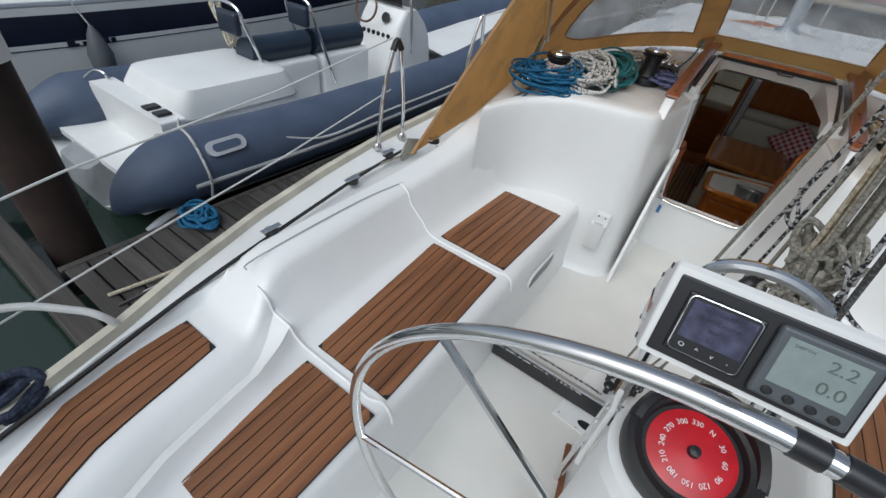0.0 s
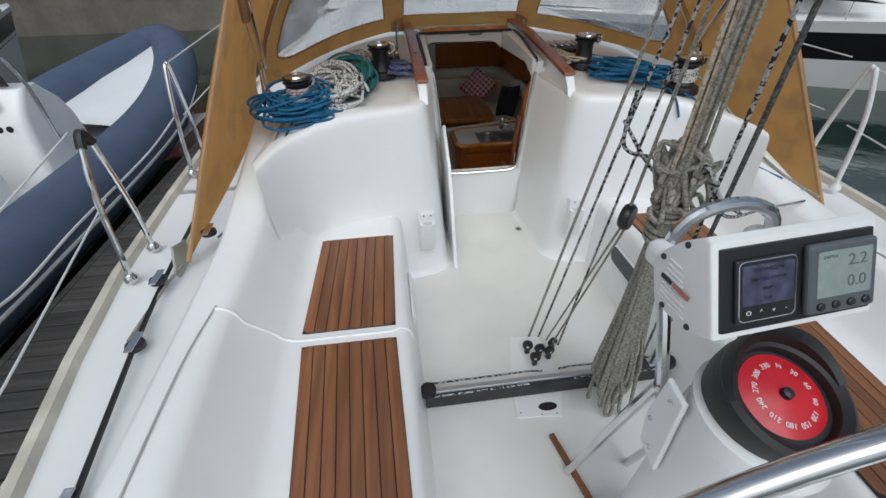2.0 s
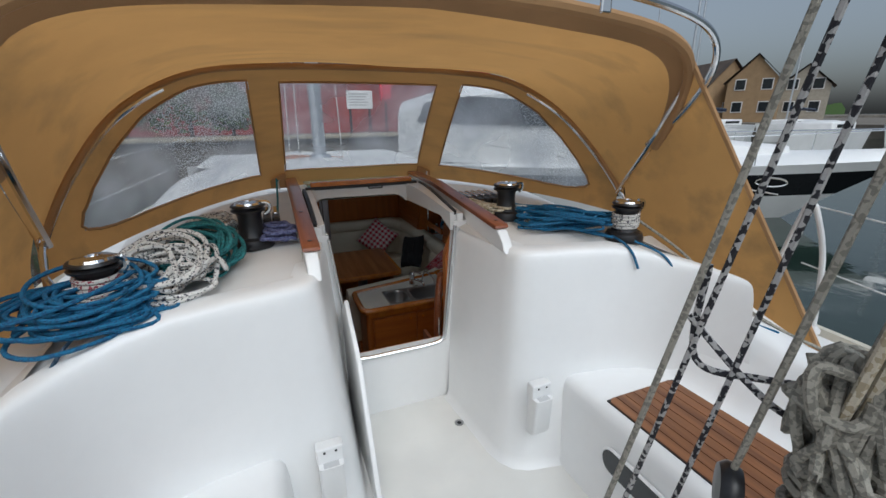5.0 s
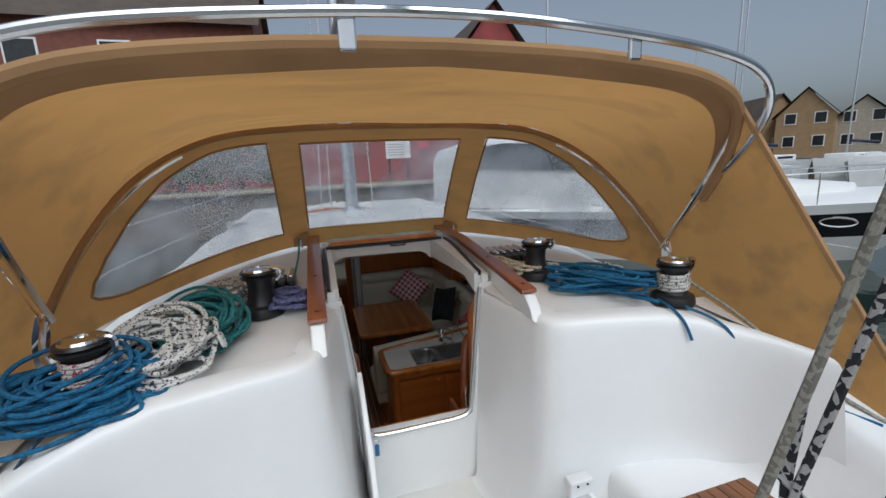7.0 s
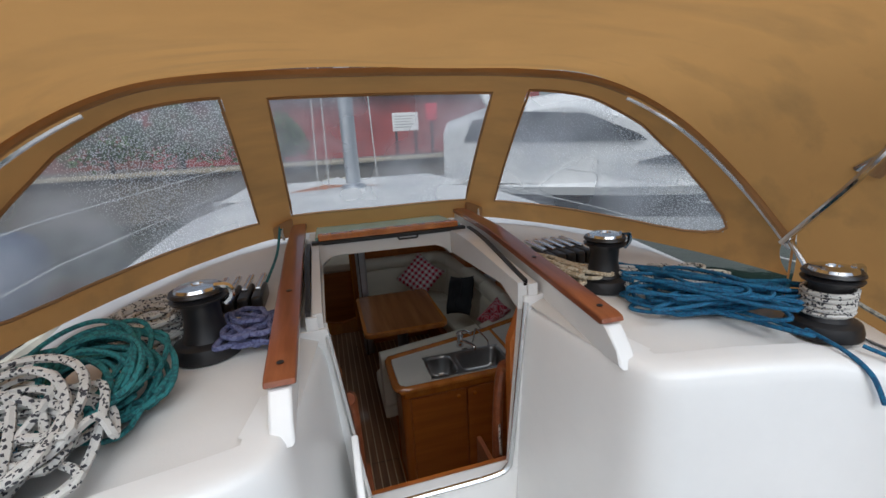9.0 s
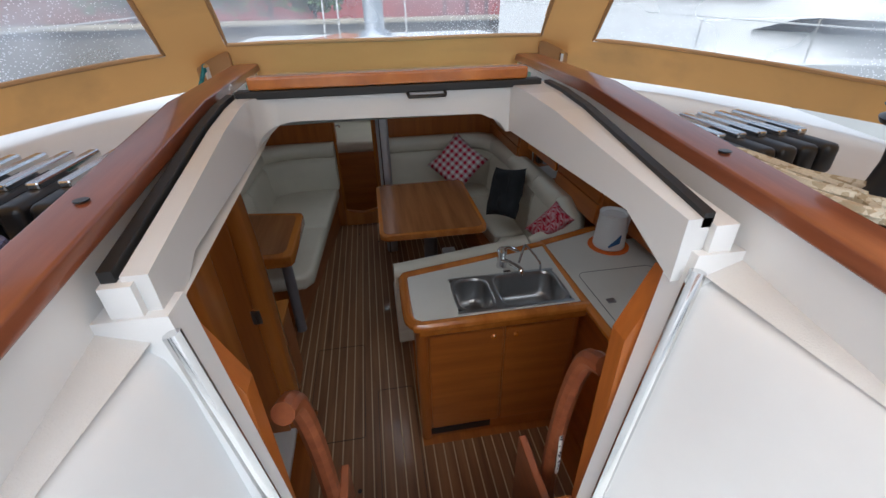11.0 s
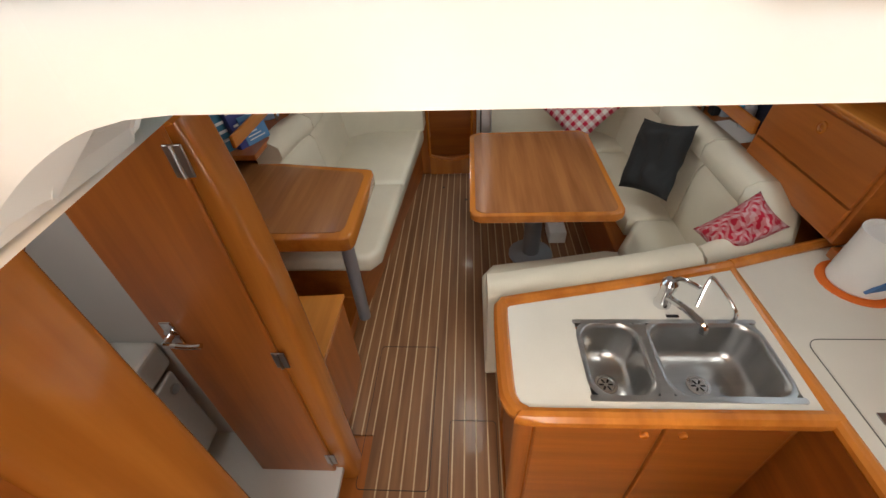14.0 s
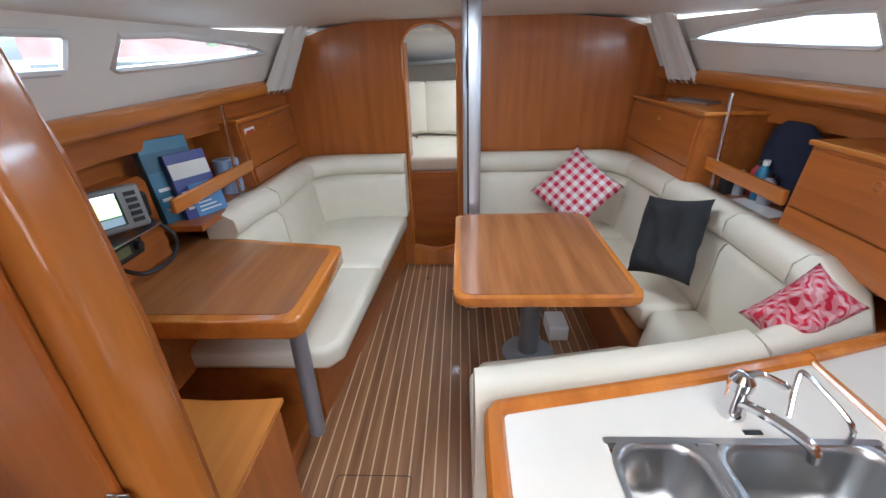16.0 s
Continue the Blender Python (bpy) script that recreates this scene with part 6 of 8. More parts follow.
for dx, dy in ((-0.055, 0.03), (0.0, 0.0), (0.045, -0.02), (0.08, 0.03), (-0.04, -0.05)):
    b_ = thing("sheet_block", "black mainsheet block with steel pins at the sole", "block", "mainsheet blocks", at=(BX + dx, BY + dy, 0.008))
    part("cheek", lathe([(0.0, -0.012), (0.026, -0.01), (0.028, 0), (0.026, 0.01), (0, 0.012)], 16, at=(0, 0, 0.06), m=pose(0, 0, 0, 90, 0, 30 * dx * 10)), BLACK, b_, smooth=True)
    part("post", box((-0.012, -0.012, 0), (0.012, 0.012, 0.05), 0.004), BLACK, b_)
    part("pin", lathe([(0.008, -0.016), (0.008, 0.016)], 8, at=(0, 0, 0.06), m=pose(0, 0, 0, 90, 0, 30 * dx * 10)), STEEL, b_)
tackle = thing("mainsheet", "grey mainsheet tackle running up to the boom", "mainsheet")
def up(z, ox=0.0, oy=0.0, k=(0.175, -0.205)):
    return (BX + ox + k[0] * (z - 0.2), BY + oy + k[1] * (z - 0.2), z)
def rope(name, a, b, r, m, parent, label="", sag=None):
    return part(name, tube(smooth_path([a] + ([sag] if sag else []) + [b], 8), r, 6), m, parent, label, smooth=True)
DARKSHEET = fleck("dark_grey_sheet", (0.12, 0.12, 0.12), (0.05, 0.05, 0.05), 160, 0.5)
rope("fall", (-0.02, 0.78, 0.09), (0.20, 0.34, 2.9), 0.006, ROPEK, tackle)
rope("fall", (0.03, 0.77, 0.09), (0.25, 0.34, 2.9), 0.0055, ROPEBK, tackle, "black fleck fall")
rope("fall", (0.06, 0.74, 0.09), (0.15, 0.505, 0.96), 0.005, ROPEK, tackle)
rope("fall", (0.09, 0.72, 0.09), (0.165, 0.50, 0.96), 0.005, ROPEK, tackle)
rope("fall", (0.11, 0.70, 0.09), (0.20, 0.28, 2.9), 0.005, ROPEBK, tackle)
rope("fall", (0.155, 0.50, 1.03), (0.13, 0.22, 2.9), 0.006, ROPEK, tackle)
rope("fall", (0.47, 0.47, 0.17), (-0.03, -0.08, 2.9), 0.0075, DARKSHEET, tackle, "dark grey fall")
rope("fall", (0.42, 0.48, 0.17), (0.02, 0.0, 2.9), 0.006, ROPEBK, tackle, "black fleck fall")
part("block", lathe([(0.0, -0.02), (0.042, -0.018), (0.05, -0.006), (0.05, 0.006), (0.042, 0.018), (0, 0.02)], 22, at=(0.155, 0.50, 0.99), m=pose(0, 0, 0, 90, 0, 40)), BLACK, tackle, "black ball-bearing block", smooth=True)
hank = thing("coiled_mainsheet", "thick hank of grey sheet rope lashed to the tackle", "rope")
rnd = random.Random(21)
def axis_at(z):
    if z < 1.1:
        return Vector((0.195 + 0.031 * z, 0.364 + 0.041 * z, z))
    return Vector((0.229 - 0.105 * (z - 1.1), 0.409 - 0.145 * (z - 1.1), z))
for k in range(26):
    ox, oy = rnd.uniform(-0.05, 0.06), rnd.uniform(-0.045, 0.045)
    lo, hi = rnd.uniform(0.02, 0.28), rnd.uniform(1.08, 1.26)
    c = lambda z, w: axis_at(z) + Vector((ox * w, oy * w, 0))
    p = [c(hi, 0.5), c(0.98, 0.45), c(0.6, 0.85), c(lo + 0.06, 1.35), c(lo, 1.6) + Vector((0.02, 0, 0)), c(lo + 0.06, 1.8) + Vector((0.03, 0.01, 0)), c(0.6, 1.0) + Vector((0.015, 0.01, 0)), c(0.98, 0.5), c(hi, 0.5)]
    part("strand", tube(smooth_path(p, 6), 0.0082, 6), ROPEK, hank, smooth=True)
for z, r, n_ in ((0.95, 0.045, 3), (1.04, 0.045, 2)):
    pts = []
    for a in np.linspace(0, 6.283 * n_, 16 * n_):
        pts.append(axis_at(z + 0.022 * a / 6.283) + Vector((r * math.cos(a), r * math.sin(a), 0.012 * math.sin(a))))
    part("lashing", tube(pts, 0.008, 6), ROPEK, hank, smooth=True)
for k in range(12):
    c0 = axis_at(1.17)
    pts = [c0 + Vector((rnd.uniform(-0.075, 0.075), rnd.uniform(-0.065, 0.065), rnd.uniform(-0.12, 0.14))) for _ in range(6)]
    part("knot_loop", tube(smooth_path(pts, 6, closed=True), 0.0085, 6, closed=True), ROPEK, hank, smooth=True)
for k in range(9):
    d = Vector((rnd.uniform(-0.04, 0.04), rnd.uniform(-0.04, 0.04), 0))
    part("standing_part", tube(smooth_path([axis_at(1.12) + d, axis_at(1.5) + d * 0.8, axis_at(2.2) + d * 0.9, axis_at(2.92) + d * 1.5], 6), 0.007, 6), ROPEK if k % 3 else ROPEC, hank, smooth=True)
line("lashing_rope", "black fleck rope tied across the mainsheet tackle", [(0.135, 0.60, 1.40), (0.13, 0.59, 1.22), (0.20, 0.50, 1.21), (0.25, 0.36, 1.25), (0.30, 0.30, 1.16), (0.42, 0.33, 1.08)], 0.0065, ROPEBK)
line("lashing_rope", "second turn of black fleck rope round the tackle", [(0.12, 0.61, 1.30), (0.19, 0.46, 1.17), (0.27, 0.36, 1.21), (0.31, 0.30, 1.12), (0.48, 0.40, 1.02), (0.8, 0.6, 0.9), (1.36, 0.9, 0.72)], 0.006, ROPEBK)
boom = thing("boom", "silver anodised boom over the cockpit", "boom")
part("spar", tube([(0.0, -1.2, 2.97), (0.03, 0.2, 2.98), (0.0, 5.2, 3.1)], 0.075, 14), ALU, boom, smooth=True)
mast = thing("mast", "silver anodised mast stepped on the coachroof", "mast")
part("spar", tube([(0, 5.36, 1.16), (0, 5.36, 16.0)], 0.085, 16, flat=0.75), ALU, mast, smooth=True)
part("collar", lathe([(0.13, 0), (0.12, 0.05), (0.09, 0.06)], 20, at=(0, 5.36, 1.185)), ALU, mast, smooth=True)
for dx in (-0.35, -0.25, 0.22):
    part("halyard", tube([(dx, 5.1, 1.2), (dx * 0.3, 5.3, 8.0)], 0.006, 5), ROPEW, mast, smooth=True)

# ---- stanchions, guard wires, deck lines ----
def stanchion(label, x, y, z, h, spread, mat, s, bulb):
    t = thing("stanchion", label, "stanchion", "guard rail stanchions", at=(x, y, z))
    part("hoop", tube(smooth_path([(0, 0, 0), (0.02 * -s, 0.03, h * 0.6), (0.03 * -s, spread * 0.40, h * 0.96), (0.03 * -s, spread * 0.5, h), (0.03 * -s, spread * 0.62, h * 0.96), (0.01 * -s, spread * 0.93, h * 0.4), (0, spread, 0)], 6), 0.0125, 10), mat, t, smooth=True)
    for y_ in (0, spread):
        part("foot", lathe([(0.03, -0.005), (0.03, 0.01), (0.016, 0.03), (0, 0.03)], 14, at=(0, y_, 0)), mat, t, smooth=True)
    if bulb:
        part("chafe_wrap", tube(smooth_path([(0.03 * -s, spread * 0.36, h * 0.93), (0.03 * -s, spread * 0.5, h * 1.01), (0.03 * -s, spread * 0.66, h * 0.93)], 4), 0.019, 8), RUBBER, t, "black chafe wrap", smooth=True)
    return t
for x, y in ((1.86, 0.94), (1.92, 1.95)):
    stanchion("polished steel gate stanchion on the port deck edge", -x, y, lerp(y, DK) + 0.03, 0.62, 0.24, STEEL, -1, y < 1.5)
stanchion("white steel gate stanchion on the starboard deck edge", 1.87, 1.18, lerp(1.4, DK) + 0.03, 0.62, 0.24, surf("white_coated_steel", (0.7, 0.7, 0.69), 0.35), 1, False)
WIRE = surf("white_wire", (0.62, 0.62, 0.60), 0.5)
for s in (-1, 1):
    for zz_ in (0.62, 0.33):
        t = thing("guard_wire", "plastic-coated guard wire along the deck edge", "wire", "guard wires")
        part("wire", tube([(s * 1.87, 1.06 if s < 0 else 1.30, 0.60 + zz_), (s * 1.75, 0.18, 1.135 if zz_ > 0.5 else 0.83), (s * 1.74, -0.62, 1.055 if zz_ > 0.5 else 0.695), (s * 1.66, -1.1, 1.01 if zz_ > 0.5 else 0.66), (s * 1.5, -1.9, 1.0 if zz_ > 0.5 else 0.65)], 0.0042, 6), WIRE, t, smooth=True)
        t = thing("guard_wire", "plastic-coated guard wire along the deck edge", "wire", "guard wires")
        part("wire", tube([(s * 1.91, 2.1 if s < 0 else 1.5, 0.62 + zz_), (s * 1.95, 4.0, 0.68 + zz_), (s * 1.5, 7.0, 0.8 + zz_)], 0.0042, 6), WIRE, t, smooth=True)
pul = thing("stern_rail", "white steel stern rail at the port quarter", "rail")
part("rail", tube(smooth_path([(-1.545, -0.72, 0.545), (-1.55, -0.745, 0.62), (-1.60, -0.80, 0.665), (-1.68, -0.95, 0.73), (-1.70, -1.3, 0.80), (-1.5, -2.0, 0.85)], 6), 0.013, 8), WIRE, pul, smooth=True)
line("jackline", "black safety line along the port side deck", [(-1.30, -1.5, 0.53), (-1.455, -0.83, 0.54), (-1.54, -0.4, 0.56), (-1.62, 0.2, 0.585), (-1.68, 0.7, 0.60), (-1.74, 1.4, 0.60), (-1.78, 2.6, 0.63)], 0.010, RUBBER)
for x, y, z in ((-1.60, -0.05, 0.575), (-1.66, 0.52, 0.585), (-1.70, 0.86, 0.62), (-1.55, 1.12, 0.68)):
    b_ = thing("deck_block", "black sheet block with steel cheek on the side deck", "block", "deck blocks", at=(x, y, z))
    part("sheave", lathe([(0.0, -0.004), (0.034, 0), (0.034, 0.018), (0.02, 0.026), (0, 0.026)], 18), BLACK, b_, smooth=True)
    part("cheek", box((-0.015, -0.05, 0.024), (0.015, 0.05, 0.030), 0.003), STEEL, b_)
tie = thing("curtain_tab", "grey webbing tab holding the side curtain to the deck", "webbing")
part("tab", prism([(0.98, 0.50), (1.10, 0.56), (1.12, 0.66), (1.0, 0.70), (0.94, 0.60)], -1.675, -1.665, axis=0), surf("grey_webbing", (0.36, 0.36, 0.32), 0.9), tie)
line("curtain_lashing", "thin grey lashing from the curtain to the deck", [(-1.66, 1.0, 0.60), (-1.68, 0.8, 0.60), (-1.70, 0.55, 0.59)], 0.008, ROPEK)
nav = thing("mooring_rope", "coil of dark navy mooring rope on the stern quarter", "rope", at=(-1.50, -1.06, 0.49))
rnd = random.Random(4)
part("rope", tube(smooth_path([(0.055 * math.cos(a) + rnd.uniform(-.02, .02), 0.10 * math.sin(a), 0.008 * a / 2 + rnd.uniform(-.01, .01)) for a in np.arange(0, 26, 0.7)], 3), 0.016, 8), fleck("navy_mooring", (0.012, 0.018, 0.04), (0.03, 0.04, 0.07), 120, 0.4), nav, smooth=True)

# ---- pontoon, pile, inflatable and neighbours ----
PONT = -0.17
pon = structure(thing("pontoon", "weathered grey planked finger pontoon", "pontoon"))
PLANK = wood("grey_weathered_planks", (0.068, 0.061, 0.055), (0.030, 0.027, 0.024), 0, 0.7, each=0.3)
y = -0.62
k = 0
while y < 12:
    part("plank", box((-3.02, y, PONT - 0.03), (-2.16, y + 0.115, PONT), 0.004, 1), PLANK, pon)
    y += 0.127
    k += 1
part("fascia", box((-2.16, -0.64, PONT - 0.22), (-2.11, 12, PONT + 0.005), 0.006), PLANK, pon)
part("fascia", box((-3.07, -0.64, PONT - 0.22), (-3.02, 12, PONT + 0.005), 0.006), PLANK, pon)
part("float", box((-2.95, -0.5, WATER - 0.2), (-2.25, 12, PONT - 0.06)), surf("dark_float", (0.02, 0.02, 0.02), 0.7), pon)
part("end_board", box((-6.0, -0.80, PONT - 0.2), (-2.1, -0.66, PONT + 0.0), 0.01), PLANK, pon)
part("kerb_plate", box((-2.18, -0.62, PONT), (-2.12, 0.4, PONT + 0.012)), surf("pale_strip", (0.45, 0.45, 0.43), 0.7), pon)
pile_ = thing("mooring_pile", "rusty brown steel mooring pile with a white cap", "mooring pile", at=(-3.38, -0.46, 0))
part("shaft", lathe([(0.155, -2.5), (0.155, 1.0)], 24), surf("rusty_steel", (0.034, 0.019, 0.014), 0.8, vary=0.5, scale=5, bscale=30, bump=0.6, fine=0.25), pile_, smooth=True)
part("cap", lathe([(0.17, 0.96), (0.17, 1.35), (0.02, 1.65), (0, 1.65)], 24), WHITEP, pile_, "white conical cap", smooth=True)

TUBE_M = surf("navy_hypalon", (0.070, 0.095, 0.150), 0.55, vary=0.18, scale=3, bscale=40, fine=0.08)
rib = thing("inflatable_boat", "navy-blue rigid inflatable boat with white console moored at the pontoon", "inflatable boat", at=(-3.42, -0.12, -0.02))
rib_path = [(0, -0.02, 0.02), (0, 0.45, 0.03), (0, 2.0, 0), (0, 4.4, 0.08), (-0.14, 5.8, 0.24), (-0.48, 7.0, 0.42), (-0.85, 7.6, 0.52), (-1.22, 7.0, 0.42), (-1.56, 5.8, 0.24), (-1.70, 4.4, 0.08), (-1.70, 2.0, 0), (-1.70, 0.45, 0.03), (-1.70, -0.02, 0.02)]
sp = smooth_path(rib_path, 8)
rr = []
for i, p in enumerate(sp):
    k = min(1.0, 0.16 + 0.84 * min(i, len(sp) - 1 - i) / 8)
    rr.append(0.285 * k)
    p.z -= 0.20 * (1 - k)
part("tube", tube(sp, rr, 18), TUBE_M, rib, "navy inflated tube", smooth=True)
part("rubbing_strake", tube([p + Vector((0.265 if p.x > -0.85 else -0.265, 0, -0.04)) for p in sp[8:34]], 0.035, 8, flat=0.6), surf("pale_grey_strake", (0.55, 0.56, 0.56), 0.5), rib, "pale grey rubbing strake", smooth=True)
part("rubbing_strake", tube([p + Vector((0.10, 0.02, -0.25)) for p in sp[3:34]], 0.034, 8), surf("white_hull_edge", (0.6, 0.61, 0.62), 0.4), rib, smooth=True)
part("hull", loft([[(0.15, y, -0.15), (-0.85, y, -0.55 + 0.1 * max(0, y - 3)), (-1.85, y, -0.15)] for y in (0.1, 2, 4, 6.0)], closed=False), GEL, rib)
part("deck", box((-1.50, 0.2, -0.12), (-0.20, 5.3, -0.06)), GEL, rib, "white moulded deck")
part("bow_deck", loft([[(-0.85 - w, y, z), (-0.85, y, z + 0.10), (-0.85 + w, y, z)] for y, w, z in ((4.7, 0.68, 0.10), (5.8, 0.60, 0.24), (6.7, 0.42, 0.38), (7.3, 0.16, 0.48))], closed=False), GEL, rib, "white moulded bow deck", smooth=True)
part("engine_box", loft([[(a, b, z) for a, b in rounded(-0.85 - w, -0.85 + w, y0, y1, 0.14)] for z, w, y0, y1 in ((-0.06, 0.52, 0.70, 2.0), (0.32, 0.50, 0.74, 1.96), (0.44, 0.46, 0.82, 1.90), (0.47, 0.38, 0.90, 1.82))]), GEL, rib, "white engine box", smooth=True)
part("box_seam", tube([(x, y, 0.22) for x, y in rounded(-1.362, -0.338, 0.73, 1.98, 0.14)], 0.006, 4, closed=True), SEAM, rib)
part("transom", prism([(0.56, -0.25), (0.66, -0.25), (0.74, 0.30), (0.54, 0.30), (0.54, 0.26)], -1.46, -0.24, axis=0, r=0.015), GEL, rib, "white transom board")
for a in (-0.45, -0.62):
    part("instrument", box((a, 0.58, 0.302), (a + 0.10, 0.70, 0.325), 0.01), BLACK, rib)
part("drive_leg", loft([[(x, y, z) for x, y in rounded(-1.25, -0.75, a, b, 0.08)] for z, a, b in ((-0.60, 0.12, 0.50), (-0.32, 0.02, 0.52), (-0.14, 0.06, 0.54), (-0.09, 0.18, 0.52))]), surf("grey_drive", (0.30, 0.31, 0.32), 0.4, vary=0.3), rib, "grey drive leg", smooth=True)
for y0 in (1.95, 2.75):
    part("seat_pod", box((-1.05, y0 - 0.2, -0.06), (-0.65, y0 + 0.55, 0.42), 0.04, 3), GEL, rib, "white seat pod", smooth=True)
    part("seat_cushion", tube([(-0.85, y0 - 0.22, 0.52), (-0.85, y0 + 0.5, 0.52)], 0.16, 16, flat=0.8), surf("navy_vinyl%d" % int(y0 * 10), (0.02, 0.035, 0.06), 0.35), rib, "navy jockey seat cushion", smooth=True)
    part("seat_rail", tube(smooth_path([(-1.06, y0 - 0.05, 0.1), (-1.06, y0 - 0.28, 0.75), (-1.0, y0 - 0.33, 0.95), (-0.70, y0 - 0.33, 0.95), (-0.64, y0 - 0.28, 0.75), (-0.64, y0 - 0.05, 0.1)], 6), 0.017, 8), STEEL, rib, "polished steel seat rail", smooth=True)
    part("seat_back", box((-1.0, y0 - 0.36, 0.70), (-0.70, y0 - 0.29, 0.90), 0.03, 3), surf("navy_back%d" % int(y0 * 10), (0.02, 0.03, 0.05), 0.4), rib, "navy backrest pad", smooth=True)
part("console", loft([[(x, y, z) for x, y in rounded(-1.2, -0.5, a, b, 0.08)] for z, a, b in ((-0.06, 3.55, 4.45), (0.45, 3.62, 4.35), (0.62, 3.66, 4.25), (0.80, 3.80, 4.05))]), GEL, rib, "white steering console", smooth=True)
for i in range(6):
    part("gauge", lathe([(0.028, 0), (0.028, 0.012), (0, 0.012)], 14, at=(-1.07 + 0.085 * i, 3.635, 0.50), m=pose(0, 0, 0, 90, 0, 0)), BLACK, rib)
part("gauge", lathe([(0.06, 0), (0.06, 0.02), (0, 0.02)], 18, at=(-0.72, 3.67, 0.70), m=pose(0, 0, 0, 70, 0, 0)), BLACK, rib)
part("wheel", tube([(-0.98 + 0.17 * math.cos(a), 3.58 + 0.05 * math.sin(a), 0.78 + 0.16 * math.sin(a)) for a in np.linspace(0, 6.283, 32, endpoint=False)], 0.014, 8, closed=True), surf("brown_wheel", (0.12, 0.06, 0.035), 0.5), rib, "brown steering wheel", smooth=True)
part("windscreen_rail", tube(smooth_path([(-1.22, 3.9, 0.3), (-1.22, 3.85, 0.9), (-1.1, 3.8, 1.12), (-0.85, 3.8, 1.15), (-0.6, 3.8, 1.12), (-0.48, 3.85, 0.9), (-0.48, 3.9, 0.3)], 6), 0.017, 8), STEEL, rib, "polished steel console rail", smooth=True)
part("windscreen", prism([(-1.1, 0.82), (-0.6, 0.82), (-0.65, 1.06), (-0.85, 1.1), (-1.05, 1.06)], 3.83, 3.84, axis=1), clear("smoked_screen", (0.4, 0.38, 0.36), 0.05, film=0.05), rib)
part("grab_line", tube(smooth_path([sp[13] + Vector((0.24, 0, 0.13)), sp[15] + Vector((0.285, 0, 0.03)), sp[18] + Vector((0.275, 0, 0.06)), sp[22] + Vector((0.275, 0, 0.06)), sp[26] + Vector((0.27, 0, 0.09))], 6), 0.012, 6), WIRE, rib, "white grab line", smooth=True)
part("lashing", tube(smooth_path([(-0.28, 0.70, 0.29), (-0.12, 0.62, 0.30), (0.10, 0.58, 0.30), (0.24, 0.56, 0.20), (0.30, 0.56, 0.03), (0.27, 0.55, -0.14)], 5), 0.011, 6), ROPEW, rib, "white lashing over the tube", smooth=True)
part("handle_eye", tube(smooth_path([(-1.55, 0.55, 0.30), (-1.5, 0.62, 0.36), (-1.42, 0.66, 0.36), (-1.38, 0.68, 0.31)], 4), 0.012, 6), STEEL, rib, smooth=True)
part("patch", add(bmesh.new(), prism(rounded(-0.16, 0.16, -0.06, 0.06, 0.05), -0.012, 0.012, r=0.004), pose(0.222, 0.78, 0.218, 0, 50, 0) @ pose(0, 0, 0, 0, 0, 90)), surf("pale_patch", (0.45, 0.47, 0.5), 0.6), rib, "pale handle patch")
part("patch_grip", add(bmesh.new(), prism(rounded(-0.115, 0.115, -0.03, 0.03, 0.028), 0.010, 0.020, r=0.003), pose(0.222, 0.78, 0.218, 0, 50, 0) @ pose(0, 0, 0, 0, 0, 90)), TUBE_M, rib)
part("spare_rope", tube(smooth_path([(-1.1 + 0.10 * math.cos(a), 1.72 + 0.05 * math.sin(a * 1.3), 0.55 + 0.35 * math.sin(a * 0.5) ** 2) for a in np.arange(0, 30, 0.8)], 3), 0.016, 6), ROPEC, rib, "hank of cream rope on the seat rail", smooth=True)
pile("coiled_rope", "tangle of blue mooring rope on the pontoon edge", ROPEB, (-2.93, 0.20, PONT), 0.15, 0.10, 0.012, 9, 0.06, 31)
line("mooring_line", "white mooring line along the pontoon", [(-2.6, -0.55, PONT + 0.02), (-2.5, -0.1, PONT + 0.05), (-2.3, 0.6, PONT + 0.25), (-2.0, 1.3, 0.55)], 0.012, ROPEC)
line("mooring_line", "dark mooring line hanging to the pontoon cleat", [(-1.85, 0.4, 0.55), (-2.2, -0.1, 0.1), (-2.45, -0.55, PONT + 0.04)], 0.012, RUBBER)
cleat = thing("pontoon_cleat", "galvanised cleat on the pontoon wrapped with dark rope", "cleat", at=(-2.42, -0.28, PONT))
part("horn", tube(smooth_path([(-0.02, -0.14, 0.05), (0, -0.05, 0.065), (0, 0.05, 0.065), (-0.02, 0.14, 0.05)], 4), 0.016, 8), BRUSHED, cleat, smooth=True)
part("rope_turn", tube(smooth_path([(0.05 * math.cos(a), 0.06 * math.sin(a * 0.7), 0.03 + 0.01 * math.sin(a * 2)) for a in np.arange(0, 20, 0.8)], 3), 0.013, 6), RUBBER, cleat, smooth=True)

# sailing yacht beyond the inflatable
def hull_rings(length, beam, free, rake=0.6, n=12):
    rings = []
    for i in range(n + 1):
        t = i / n
        w = beam / 2 * (math.sin(math.pi * min(1, 0.22 + 0.80 * (1 - t) ** 0.8 * 0.62 + 0.0)) if False else (1 - max(0, (t - 0.35) / 0.65) ** 2.2) * (0.8 + 0.2 * min(1, t / 0.35)))
        w = max(w, 0.02)
        z = free * (1 + 0.25 * t * t)
        y = length * t
        yb = y - rake * t * t * 1.2
        rings.append((w, y, yb, z))
    return rings
